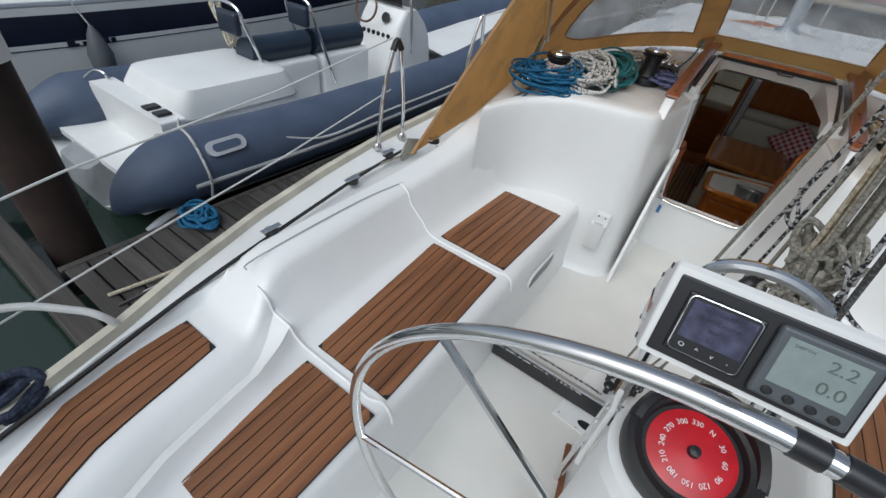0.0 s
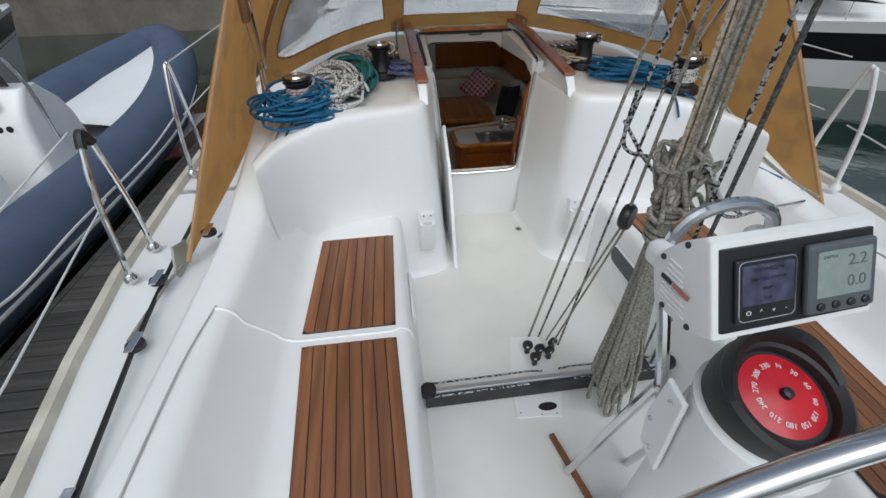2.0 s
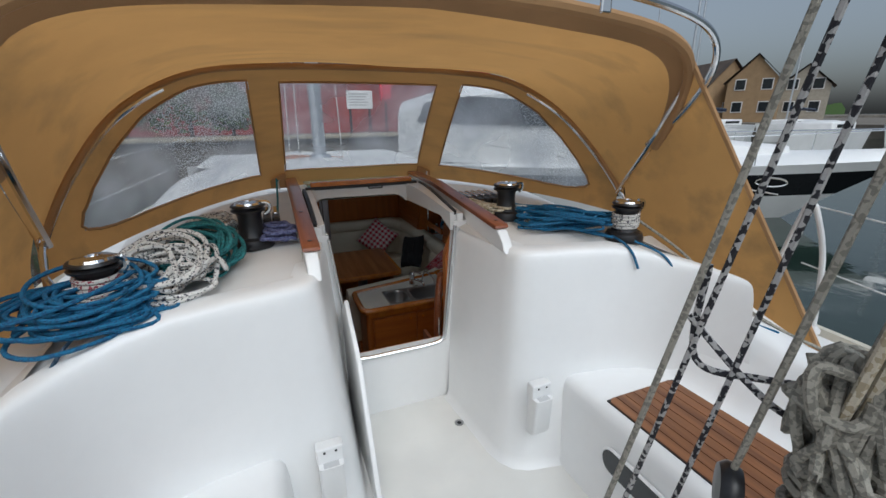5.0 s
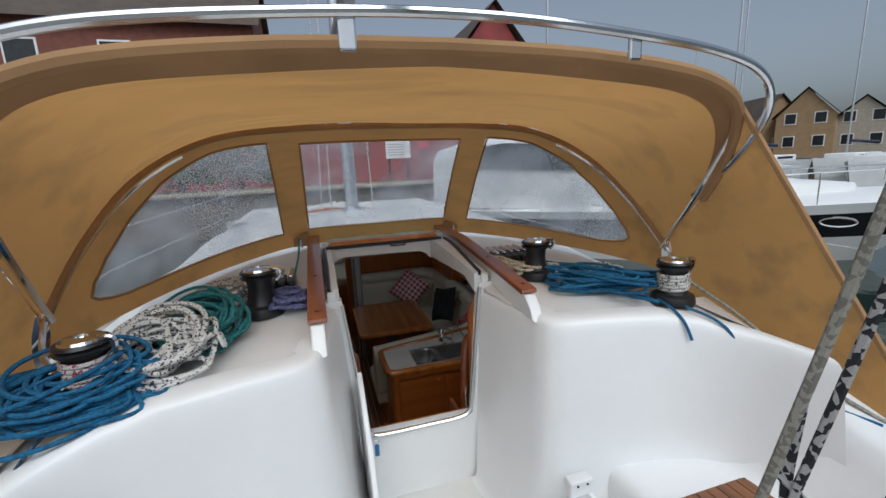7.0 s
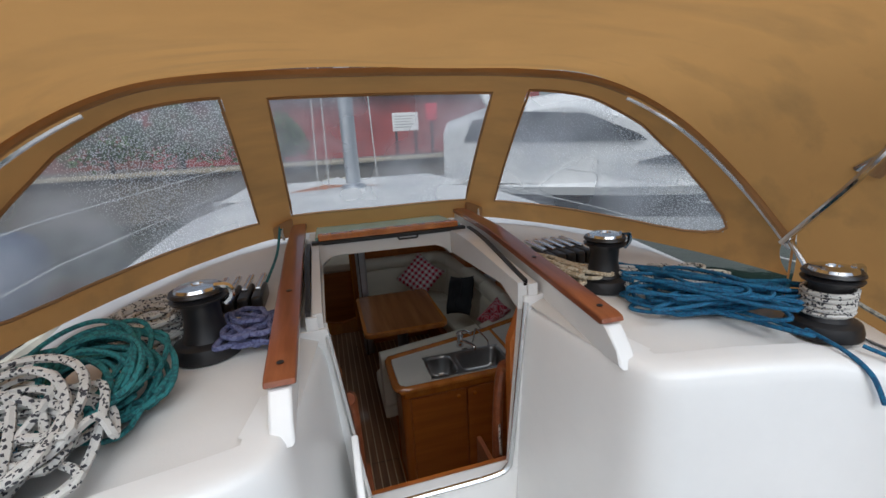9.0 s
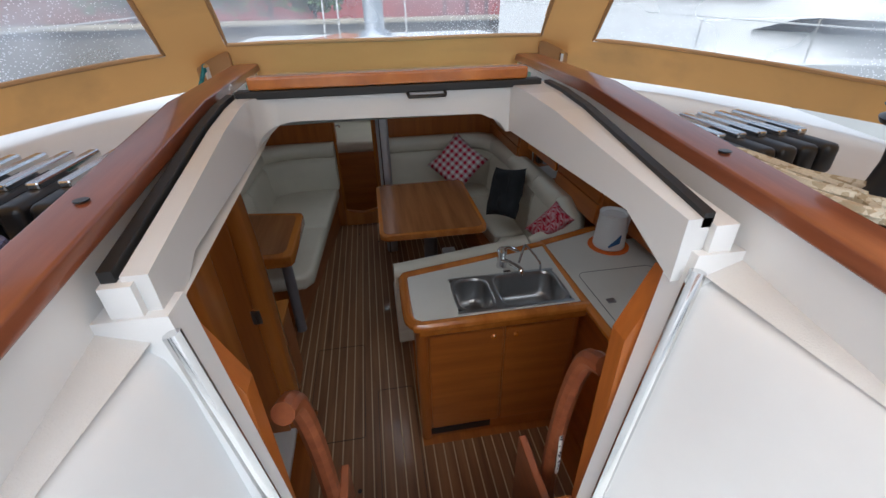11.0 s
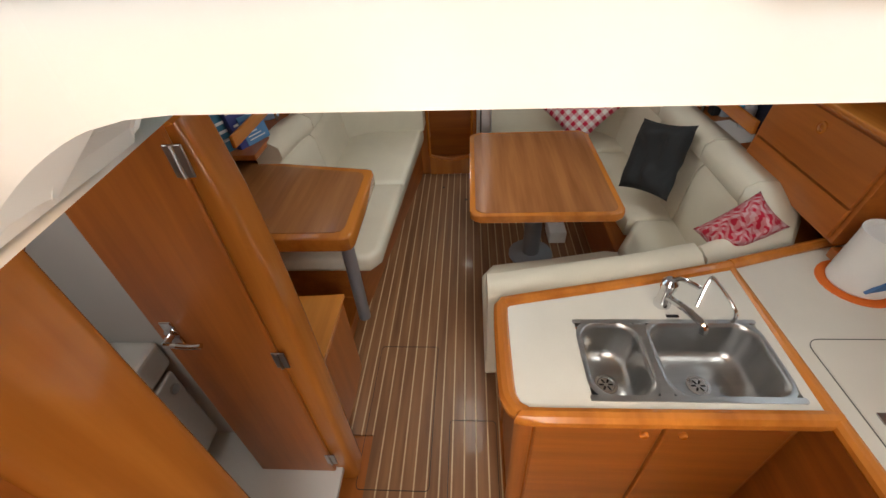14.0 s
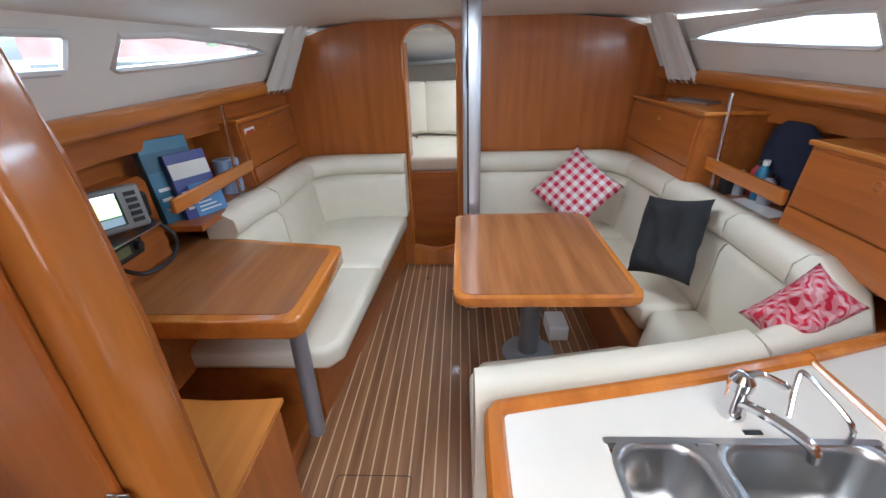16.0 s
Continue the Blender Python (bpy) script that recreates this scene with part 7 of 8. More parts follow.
def hull_band(rings, a, b, off=0.0, flare=0.20):
    """A band of the hull between two parts of its height, on both sides."""
    out = bmesh.new()
    for s in (-1, 1):
        loft([[(s * (w * (1 - flare + flare * k) + off), yb + (y - yb) * k, WATER + (z - 0) * k - 0.0) for k in (a, (a + b) / 2, b)] for w, y, yb, z in rings], closed=False, bm=out)
    return out
NAVY = surf("navy_gelcoat", (0.012, 0.016, 0.035), 0.2, vary=0.2)
nb = thing("moored_yacht", "white sailing yacht with a navy hull stripe moored beyond the inflatable", "sailing yacht", at=(-8.0, -4.0, 0))
R = hull_rings(14.0, 4.0, 1.20, n=20)
part("hull", hull_band(R, -0.1, 0.735, flare=0.04), GEL, nb, smooth=True)
part("stripe", hull_band(R, 0.735, 0.945, flare=0.04), NAVY, nb, "navy blue hull stripe", smooth=True)
part("sheer", hull_band(R, 0.945, 1.0, flare=0.04), GEL, nb, smooth=True)
part("deck", loft([[(-w, y, WATER + z), (0, y, WATER + z + 0.05), (w, y, WATER + z)] for w, y, yb, z in R], closed=False), DECKMAT, nb)
part("transom", loft([[(-R[0][0] * 0.8, 0, WATER - 0.1), (R[0][0] * 0.8, 0, WATER - 0.1)], [(-R[0][0], 0, WATER + R[0][3]), (R[0][0], 0, WATER + R[0][3])]], closed=False), GEL, nb)
part("cabin", box((-1.1, 3.5, WATER + 1.15), (1.1, 9.5, WATER + 1.65), 0.15, 3), GEL, nb, smooth=True)
part("pin_stripe", hull_band(R, 0.690, 0.699, off=0.006, flare=0.04), NAVY, nb)
for s in (-1, 1):
    part("toe_rail", tube([(s * (w - 0.02), y, WATER + z + 0.025) for w, y, yb, z in R[:-1]], 0.022, 6), ALU, nb, "perforated silver toe rail", smooth=True)
    part("guard_wire", tube([(s * (w - 0.06), y, WATER + z + 0.60) for w, y, yb, z in R[:-2]], 0.006, 5), STEEL, nb)
    for w, y, yb, z in R[2:-2:3]:
        part("stanchion", tube([(s * (w - 0.06), y, WATER + z), (s * (w - 0.06), y, WATER + z + 0.61)], 0.013, 6), STEEL, nb)
for k, (wd_, h_) in enumerate(((0.07, 0.075), (0.035, 0.03), (0.035, 0.045), (0.05, 0.03), (0.03, 0.03), (0.05, 0.06), (0.05, 0.055))):
    part("name_mark", box((1.955, 4.70 + k * 0.068, 0.255), (1.985, 4.70 + k * 0.068 + wd_, 0.255 + h_), 0.004), NAVY, nb)
part("mast", tube([(0, 8.5, 1.0), (0, 8.5, 14)], 0.09, 10), ALU, nb, smooth=True)
part("fender", lathe([(0.02, 0.30), (0.06, 0.22), (0.12, 0.02), (0.11, -0.12), (0.03, -0.17), (0, -0.17)], 14, at=(2.10, 4.92, 0.17)), surf("grey_fender", (0.12, 0.13, 0.14), 0.5), nb, "grey hanging fender", smooth=True)
part("lanyard", tube([(2.10, 4.92, 0.46), (2.0, 4.86, 0.68)], 0.008, 5), ROPEW, nb)

# black-hulled motor yacht on the other side
BLK = surf("black_gelcoat", (0.008, 0.009, 0.011), 0.16, vary=0.2, spec=0.12)
DGLASS = surf("dark_glazing", (0.02, 0.025, 0.03), 0.05, vary=0.3)
mb = thing("motor_yacht", "black-hulled motor yacht with white superstructure moored alongside", "motor yacht", at=(5.6, 20.0, 0))
mb.matrix_world = pose(3.24, 12.6, 0, 0, 0, -135)
R = hull_rings(11.5, 3.5, 1.08, rake=1.6, n=16)
part("bottom", hull_band(R, -0.1, 0.44), GEL, mb, "white lower hull", smooth=True)
part("hull", hull_band(R, 0.44, 0.84), BLK, mb, "glossy black topsides", smooth=True)
part("sheer", hull_band(R, 0.84, 1.0), GEL, mb, smooth=True)
part("deck", loft([[(-w, y, WATER + z), (-w * 0.6, y, WATER + z + 0.16), (0, y, WATER + z + 0.22), (w * 0.6, y, WATER + z + 0.16), (w, y, WATER + z)] for w, y, yb, z in R], closed=False), GEL, mb, smooth=True)
part("transom", loft([[(-R[0][0] * 0.8, 0, WATER - 0.1), (R[0][0] * 0.8, 0, WATER - 0.1)], [(-R[0][0], 0, WATER + R[0][3]), (R[0][0], 0, WATER + R[0][3])]], closed=False), GEL, mb)
part("coachroof", loft([[(x * k, y, z) for x, z in ((-1, 0.55), (-0.96, h - 0.35), (-0.80, h - 0.08), (-0.5, h), (0.5, h), (0.80, h - 0.08), (0.96, h - 0.35), (1, 0.55))] for y, k, h in ((0.6, 1.45, 2.1), (2.0, 1.5, 2.45), (3.6, 1.5, 2.5), (4.8, 1.45, 2.2), (6.0, 1.35, 1.55), (7.2, 1.1, 1.22), (8.6, 0.65, 1.05), (9.4, 0.3, 0.98))], closed=True), GEL, mb, "white superstructure", smooth=True)
for s in (-1, 1):
    part("side_glass", loft([[(s * 1.475, 1.2, 1.55), (s * 1.43, 1.4, 2.0)], [(s * 1.525, 2.6, 1.5), (s * 1.46, 2.6, 2.12)], [(s * 1.52, 4.0, 1.45), (s * 1.46, 4.0, 2.0)], [(s * 1.47, 5.2, 1.4), (s * 1.46, 5.0, 1.55)]], closed=False), DGLASS, mb, "dark side glazing")
    part("side_glass", prism([(5.0, 0.98), (6.6, 0.90), (7.6, 0.86), (6.6, 1.08), (5.6, 1.14)], s * 1.33 - 0.14, s * 1.33 + 0.14, axis=0), DGLASS, mb)
    for yy in (6.4, 9.0):
        w_, z_ = np.interp(yy, [r[1] for r in R], [r[0] for r in R]), np.interp(yy, [r[1] for r in R], [r[3] for r in R])
        k_ = (0.30 + 0.6) / z_
        pr = part("porthole", tube([(s * (w_ * (0.80 + 0.20 * k_) + 0.01), yy + 0.27 * math.cos(a), 0.30 + 0.085 * math.sin(a)) for a in np.linspace(0, 6.283, 24, endpoint=False)], 0.022, 6, closed=True), STEEL, mb, "oval steel porthole rim", smooth=True)
    part("pulpit", tube([(s * (w * 0.97), y, WATER + z + 0.60) for w, y, yb, z in R[6:]], 0.014, 6), STEEL, mb, "polished steel bow rail", smooth=True)
    for w, y, yb, z in R[6::2]:
        part("rail_post", tube([(s * w * 0.97, y, WATER + z), (s * w * 0.97, y, WATER + z + 0.60)], 0.012, 6), STEEL, mb)
part("windscreen", loft([[(-1.25, 6.0, 1.60), (0, 6.3, 1.62), (1.25, 6.0, 1.60)], [(-1.2, 4.6, 2.30), (0, 4.7, 2.34), (1.2, 4.6, 2.30)]], closed=False), DGLASS, mb)
part("radar_arch", tube(smooth_path([(-1.4, 1.9, 2.2), (-1.25, 1.5, 2.95), (0, 1.4, 3.05), (1.25, 1.5, 2.95), (1.4, 1.9, 2.2)], 5), 0.10, 8), GEL, mb, smooth=True)
part("anchor", loft([[(x, y, z) for x, z in ((-0.05, 0.72), (0.05, 0.72), (0.12, 0.55), (-0.12, 0.55))] for y in (11.3, 11.75)]), BRUSHED, mb)

# ---- quay, buildings and further boats ----
BRICKW = surf("tan_brick_wall", (0.36, 0.24, 0.13), 0.85, vary=0.15, scale=1.5, bscale=14, bump=0.3, fine=0.15)
ROOFT = surf("brown_roof_tiles", (0.10, 0.075, 0.06), 0.85, vary=0.25, scale=1.2, bscale=12, fine=0.2)
REDW = surf("red_clad_wall", (0.30, 0.045, 0.04), 0.6, vary=0.3, scale=0.8, bscale=9, fine=0.15)
QUAY = surf("stone_quay", (0.16, 0.14, 0.115), 0.9, vary=0.4, scale=0.7, bscale=6, bump=0.6, fine=0.25)
structure(part("quay", box((-80, 17.0, -2), (14.0, 60, 0.9)), QUAY), "dark stone quay wall beyond the bow", "quay")
structure(part("quay_coping", box((-80, 16.8, 0.9), (14.0, 18, 1.05), 0.05), surf("pale_coping", (0.34, 0.29, 0.21), 0.85, vary=0.25)), "pale stone coping of the quay", "quay")
structure(part("quay", box((-80, 60, -2), (220, 140, 1.0)), QUAY), "far quay across the marina", "quay")
def building(name, label, x, y, z, w, d, h, rise, wall, roof_m, rows, cols, turn=0, gable=True):
    b = thing(name, label, "building", at=(x, y, z), turn=turn)
    part("wall", box((-w / 2, 0, 0), (w / 2, d, h)), wall, b)
    if rise:
        part("gable", prism([(-w / 2, h), (w / 2, h), (0, h + rise)], 0.0, d, axis=1), wall, b)
        for s in (-1, 1):
            part("roof", loft([[(0, -0.4, h + rise + 0.18), (s * (w / 2 + 0.5), -0.4, h - 0.15)], [(0, d + 0.4, h + rise + 0.18), (s * (w / 2 + 0.5), d + 0.4, h - 0.15)]], closed=False), roof_m, b, "brown tiled roof slope")
    else:
        part("roof", box((-w / 2 - 0.3, -0.4, h), (w / 2 + 0.3, d + 0.3, h + 0.3), 0.05), roof_m, b)
    for r in range(rows):
        for c in range(cols):
            cx, cz = -w / 2 + w * (c + 0.5) / cols, 1.2 + r * 2.7
            win = part("window", box((cx - 0.6, -0.06, cz), (cx + 0.6, 0.02, cz + 1.35), 0.02), WHITEP, b, "white framed window")
            part("pane", box((cx - 0.5, -0.075, cz + 0.1), (cx + 0.5, -0.058, cz + 1.25)), DGLASS, win)
    return b
building("red_building", "dark red clad boathouse with a brown tiled roof behind the quay", 9.0, 28.0, 0.9, 8, 17, 3.2, 3.0, REDW, ROOFT, 0, 0, turn=90)
building("red_building", "tall red gabled house with a brown roof on the quay", 11.6, 27.0, 0.9, 4.6, 8, 7.6, 3.0, REDW, ROOFT, 2, 2)
REDB = surf("red_brick_wall", (0.20, 0.07, 0.05), 0.85, vary=0.2, bscale=14, fine=0.2)
bh = building("brick_house", "red brick house with a tiled roof and solar panels", -2.9, 33.0, 0.9, 10, 22, 9.0, 4.5, REDB, ROOFT, 0, 0, turn=90)
for k in range(5):
    for z in (1.2, 3.9, 6.6):
        win = part("window", box((-5.06, 2.0 + 4.1 * k, z), (-4.98, 3.5 + 4.1 * k, z + 1.35), 0.02), WHITEP, bh, "white framed window")
        part("pane", box((-5.075, 2.1 + 4.1 * k, z + 0.1), (-5.058, 3.4 + 4.1 * k, z + 1.25)), DGLASS, win)
for k in range(6):
    part("solar_panel", loft([[(-4.6, 2.5 + 1.7 * k, 9.50), (-4.6, 4.1 + 1.7 * k, 9.50)], [(-2.4, 2.5 + 1.7 * k, 11.40), (-2.4, 4.1 + 1.7 * k, 11.40)]], closed=False), DGLASS, bh, "dark solar panel")
structure(part("quay", box((50, 20, -2), (120, 60, 0.6)), QUAY), "far quay across the marina", "quay")
building("harbour_house", "tan brick gabled harbour house with white windows", 57.0, 37.5, 0.6, 5.6, 8, 4.9, 3.1, BRICKW, ROOFT, 2, 2, turn=-62)
building("harbour_house", "long tan brick harbour house with a brown tiled roof", 57.6, 41.0, 0.6, 6.0, 9, 4.4, 3.4, BRICKW, ROOFT, 1, 1, turn=-20)
building("harbour_house", "low tan brick house on the far quay", 57.5, 45.5, 0.6, 6.0, 7, 3.3, 2.2, BRICKW, ROOFT, 1, 2, turn=-62)
building("harbour_house", "pale rendered house behind the brick ones", 63.0, 35.0, 0.6, 5.0, 7, 4.4, 2.4, surf("pale_render", (0.42, 0.38, 0.31), 0.85, vary=0.15), ROOFT, 2, 2, turn=-62)
sign = thing("quay_sign", "white notice board on posts on the quay", "sign", at=(3.6, 20.5, 0.895))
part("board", box((-0.6, 0, 1.15), (0.6, 0.06, 1.95), 0.02), WHITEP, sign)
for x in (-0.45, 0.45):
    part("post", box((x - 0.05, 0.06, 0), (x + 0.05, 0.14, 1.9)), BLACK, sign)
for k in range(5):
    part("text_bar", box((-0.5, -0.01, 1.78 - 0.12 * k), (0.4 - 0.1 * (k % 3), 0.001, 1.82 - 0.12 * k)), SEAM, sign)
life = thing("lifebuoy_housing", "red lifebuoy housing on a post", "lifebuoy", at=(4.75, 20.2, 0.895))
part("housing", box((-0.28, -0.1, 1.5), (0.28, 0.1, 2.3), 0.09, 3), surf("bright_red", (0.6, 0.02, 0.05), 0.4), life, smooth=True)
part("post", box((-0.05, 0, 0), (0.05, 0.08, 1.6)), BLACK, life)
LEAF = surf("green_leaves", (0.07, 0.13, 0.03), 0.7, vary=0.4, scale=2, fine=0.2)
def bush(x, y, z, r, seed):
    t = thing("bush", "rounded green shrub on the quay", "bush", "quay shrubs", at=(x, y, z))
    rnd = random.Random(seed)
    part("trunk", tube([(0, 0, 0), (0.05, 0, r)], [0.08, 0.04], 6), PLANK, t)
    bm = bmesh.new()
    for _ in range(900):
        d = Vector((rnd.gauss(0, 1), rnd.gauss(0, 1), rnd.gauss(0, 1))).normalized() * r * rnd.uniform(0.55, 1.05)
        c = Vector((0, 0, r * 1.05)) + d * (1 + 0.25 * math.sin(3 * d.x + 2 * d.z))
        u = Vector((rnd.gauss(0, 1), rnd.gauss(0, 1), rnd.gauss(0, 1))).normalized() * 0.12
        v = u.orthogonal().normalized() * 0.07
        bm.faces.new([bm.verts.new(q) for q in (c - u, c + v, c + u, c - v)])
    part("crown", bm, LEAF, t)
bush(-3.2, 19.0, 1.0, 1.4, 1)
bush(-5.4, 19.4, 1.0, 1.2, 2)
bush(-1.8, 19.6, 1.0, 0.9, 3)
bush(-7.6, 19.0, 1.0, 1.3, 4)
def small_boat(label, x, y, turn, mast_h, length=10.0):
    t = thing("moored_boat", label, "boat", "moored boats", at=(x, y, 0), turn=turn)
    R = hull_rings(length, length * 0.3, 1.2)
    part("hull", hull_band(R, -0.1, 1.0), GEL, t, smooth=True)
    part("deck", loft([[(-w, y_, WATER + z), (w, y_, WATER + z)] for w, y_, yb, z in R], closed=False), DECKMAT, t)
    part("cabin", box((-length * 0.1, length * 0.25, WATER + 1.1), (length * 0.1, length * 0.65, WATER + 1.75), 0.12, 3), GEL, t, smooth=True)
    part("cabin_window", box((-length * 0.103, length * 0.32, WATER + 1.4), (length * 0.103, length * 0.58, WATER + 1.6)), DGLASS, t)
    if mast_h:
        part("mast", tube([(0, length * 0.55, 0.8), (0, length * 0.55, mast_h)], 0.07, 6), ALU, t)
        part("boom_cover", tube([(0, length * 0.1, 1.9), (0, length * 0.53, 2.1)], 0.13, 8), NAVY, t, smooth=True)
for k, (x, y, tr, mh) in enumerate(((14, 30, 180, 13), (24, 33, 100, 0), (30, 21, 95, 14), (33, 24, 110, 0), (38, 27, 95, 15), (40, 21, 120, 0), (45, 30, 100, 0), (46, 24, 95, 14), (-12, 6, 5, 12), (43, 36, 95, 12), (36, 17, 100, 0), (48, 16, 90, 13))):
    small_boat("white moored boat " + ("with bare mast" if mh else "with low cabin and no mast") + " in the marina", x, y, tr, mh)
tk = structure(part("backdrop_trees", loft([[(x, 150, 0.5), (x, 150, 5 + 2.5 * math.sin(x * 0.09) + 1.5 * math.sin(x * 0.31))] for x in range(-200, 320, 6)], closed=False), LEAF), "far line of trees across the harbour", "backdrop")

# ---- cabin fittings and loose things ----
post = thing("compression_post", "silver anodised mast compression post in the saloon", "post")
part("post", box((-0.068, 5.31, FLOOR), (0.034, 5.42, 1.20), 0.02, 3), ALU, post, smooth=True)
part("groove", box((-0.045, 5.306, FLOOR), (-0.035, 5.312, 1.18)), BLACK, post)
part("clip", tube(smooth_path([(-0.04, 5.30, 0.75), (-0.045, 5.285, 0.85), (-0.04, 5.30, 0.95)], 4), 0.006, 6), BLACK, post, "black rope clip")


def locker(label, s, y0, y1, z0, z1, xb, xt, split):
    t = thing("wall_locker", label, "locker", "saloon wall lockers")
    part("body", prism([(s * xb, z0), (s * xt, z1), (s * 1.60, z1), (s * 1.60, z0)], y0, y1, axis=1), CHERRYY, t)
    part("top_edge", box((min(s * (xt - 0.02), s * 1.6), y0 - 0.015, z1), (max(s * (xt - 0.02), s * 1.6), y1 + 0.01, z1 + 0.022), 0.008), TRIM, t, "rounded top edge")
    ang = math.atan2(xt - xb, z1 - z0)
    zs = z0 + (z1 - z0) * split
    for a, b in ((z0 + 0.012, zs - 0.006), (zs + 0.004, z1 - 0.012)):
        xa, xb2 = xb + (xt - xb) * (a - z0) / (z1 - z0), xb + (xt - xb) * (b - z0) / (z1 - z0)
        d = part("door", prism([(s * (xa - 0.016), a), (s * (xb2 - 0.016), b), (s * xb2, b), (s * xa, a)], y0 + 0.02, y1 - 0.02, axis=1, r=0.003), CHERRYY, t)
        if b > zs:
            part("finger_pull", lathe([(0.024, 0), (0.024, 0.006), (0.015, 0.008), (0.012, 0.002), (0, 0.002)], 16, at=(s * (xb2 - 0.02), (y0 + y1) / 2, b - 0.05), m=pose(0, 0, 0, 0, -90 * s, 0)), TRIMZ, d, "round wooden finger pull", smooth=True)
    return t


locker("cherry wall locker over the port settee", -1, 5.22, 5.99, 0.24, 0.60, 1.29, 1.33, 0.30)
locker("cherry wall locker over the forward dinette seat", 1, 5.08, 5.99, 0.24, 0.60, 1.11, 1.14, 0.30)
lk = locker("cherry wall locker over the dinette with a wooden finger pull", 1, 3.85, 4.50, 0.212, 0.575, 1.20, 1.24, 0.38)
lk2 = locker("cherry wall locker behind the water jug", 1, 3.30, 3.846, 0.212, 0.575, 1.34, 1.37, 0.38)
notice = thing("notice_label", "small white label on the port locker", "label", at=(-1.311, 5.26, 0.545))
part("label", box((0.0, 0.0, -0.02), (0.004, 0.12, 0.02)), WHITEP, notice)
part("text_bar", box((0.004, 0.01, -0.008), (0.005, 0.11, 0.006)), surf("red_print", (0.5, 0.05, 0.05), 0.5), notice)
for s in (-1, 1):
    y0, y1 = (4.50, 5.24) if s < 0 else (4.50, 5.08)
    xf = 1.30 if s < 0 else 1.20
    structure(part("shelf", box((min(s * (1.28 if s < 0 else 1.225), s * 1.60), 4.62 if s < 0 else 3.95, 0.205), (max(s * (1.28 if s < 0 else 1.225), s * 1.60), 5.99, 0.235), 0.004), CHERRYY), "varnished cherry shelf behind the settee", "shelf")
    fb = thing("fiddle_board", "honey-coloured fiddle board along the shelf", "fiddle board", "shelf fiddle boards")
    part("board", box((s * xf - 0.011, y0, 0.335), (s * xf + 0.011, y1, 0.40), 0.006), TRIM, fb)
    sp_ = thing("shelf_post", "slim polished steel post from shelf to handrail", "post", "shelf posts")
    yp = 5.08 if s < 0 else 5.02
    part("post", tube([(s * (xf + 0.02), yp, 0.22), (s * (xf + 0.035), yp + 0.05, 0.71)], 0.0095, 8), STEEL, sp_, smooth=True)

# chart table instruments, port shelf
panel = thing("chart_console", "cherry instrument console over the chart table", "console")
part("board", prism([(-1.46, 0.10), (-1.475, 0.45), (-1.50, 0.475), (-1.60, 0.475), (-1.60, 0.10)], 3.80, 4.62, axis=1, r=0.006), CHERRYY, panel)
plot = thing("chart_plotter", "grey chart plotter with a bright map screen over the chart table", "chart plotter", at=(-1.30, 4.40, 0.34))
plot.matrix_world = pose(-1.42, 4.33, 0.415, 0, -8, -32)
part("case", box((-0.04, -0.13, -0.085), (0.03, 0.11, 0.085), 0.015, 3), surf("plotter_grey", (0.22, 0.23, 0.23), 0.45), plot, smooth=True)
scr = part("screen", box((0.029, -0.115, -0.06), (0.032, 0.03, 0.068), 0.002), BLACK, plot)
def lit(name, color, strength):
    m = bpy.data.materials.new(name)
    m.use_nodes = True
    b = m.node_tree.nodes["Principled BSDF"]
    no = m.node_tree.nodes.new("ShaderNodeTexNoise")
    no.inputs["Scale"].default_value = 30
    rp = m.node_tree.nodes.new("ShaderNodeMix")
    rp.data_type = "RGBA"
    rp.inputs["A"].default_value = (*color, 1)
    rp.inputs["B"].default_value = (*[min(1, c * 1.5 + 0.1) for c in color], 1)
    m.node_tree.links.new(no.outputs["Fac"], rp.inputs["Factor"])
    m.node_tree.links.new(rp.outputs["Result"], b.inputs["Base Color"])
    m.node_tree.links.new(rp.outputs["Result"], b.inputs["Emission Color"])
    b.inputs["Emission Strength"].default_value = strength
    return m
part("map", box((0.0315, -0.108, -0.02), (0.0335, 0.02, 0.045)), lit("map_light", (0.25, 0.6, 0.15), 0.35), scr, "lit green and yellow map")
part("data_bar", box((0.0315, -0.108, 0.048), (0.0335, 0.02, 0.064)), lit("map_pale", (0.5, 0.55, 0.6), 0.35), scr)
part("data_bar", box((0.0315, -0.108, -0.056), (0.0335, 0.02, -0.025)), lit("map_dark", (0.05, 0.08, 0.1), 0.2), scr)
for k in range(5):
    part("key", box((0.029, 0.05, -0.06 + 0.026 * k), (0.034, 0.09, -0.043 + 0.026 * k), 0.003), RUBBER, plot)
radio = thing("vhf_radio", "black radio set with coiled cord and handset under the plotter", "radio", at=(-1.46, 4.34, 0.24))
part("case", box((-0.05, -0.10, -0.045), (0.03, 0.10, 0.04), 0.01, 3), BLACK, radio)
part("display", box((0.0295, -0.07, -0.02), (0.0325, 0.02, 0.02)), surf("olive_lcd", (0.12, 0.14, 0.07), 0.3), radio)
part("knob", lathe([(0.02, 0), (0.018, 0.02), (0, 0.02)], 14, at=(0.03, 0.06, 0.0), m=pose(0, 0, 0, 0, 90, 0)), BLACK, radio)
part("handset", box((0.0, 0.13, 0.08), (0.05, 0.19, 0.20), 0.02, 3), BLACK, radio, "black fist microphone", smooth=True)
part("cord", tube(smooth_path([(0.02, 0.16, 0.09), (0.08, 0.22, -0.02), (0.12, 0.12, -0.085), (0.10, -0.02, -0.09), (0.03, -0.05, -0.06)], 8), 0.009, 8), BLACK, radio, smooth=True)
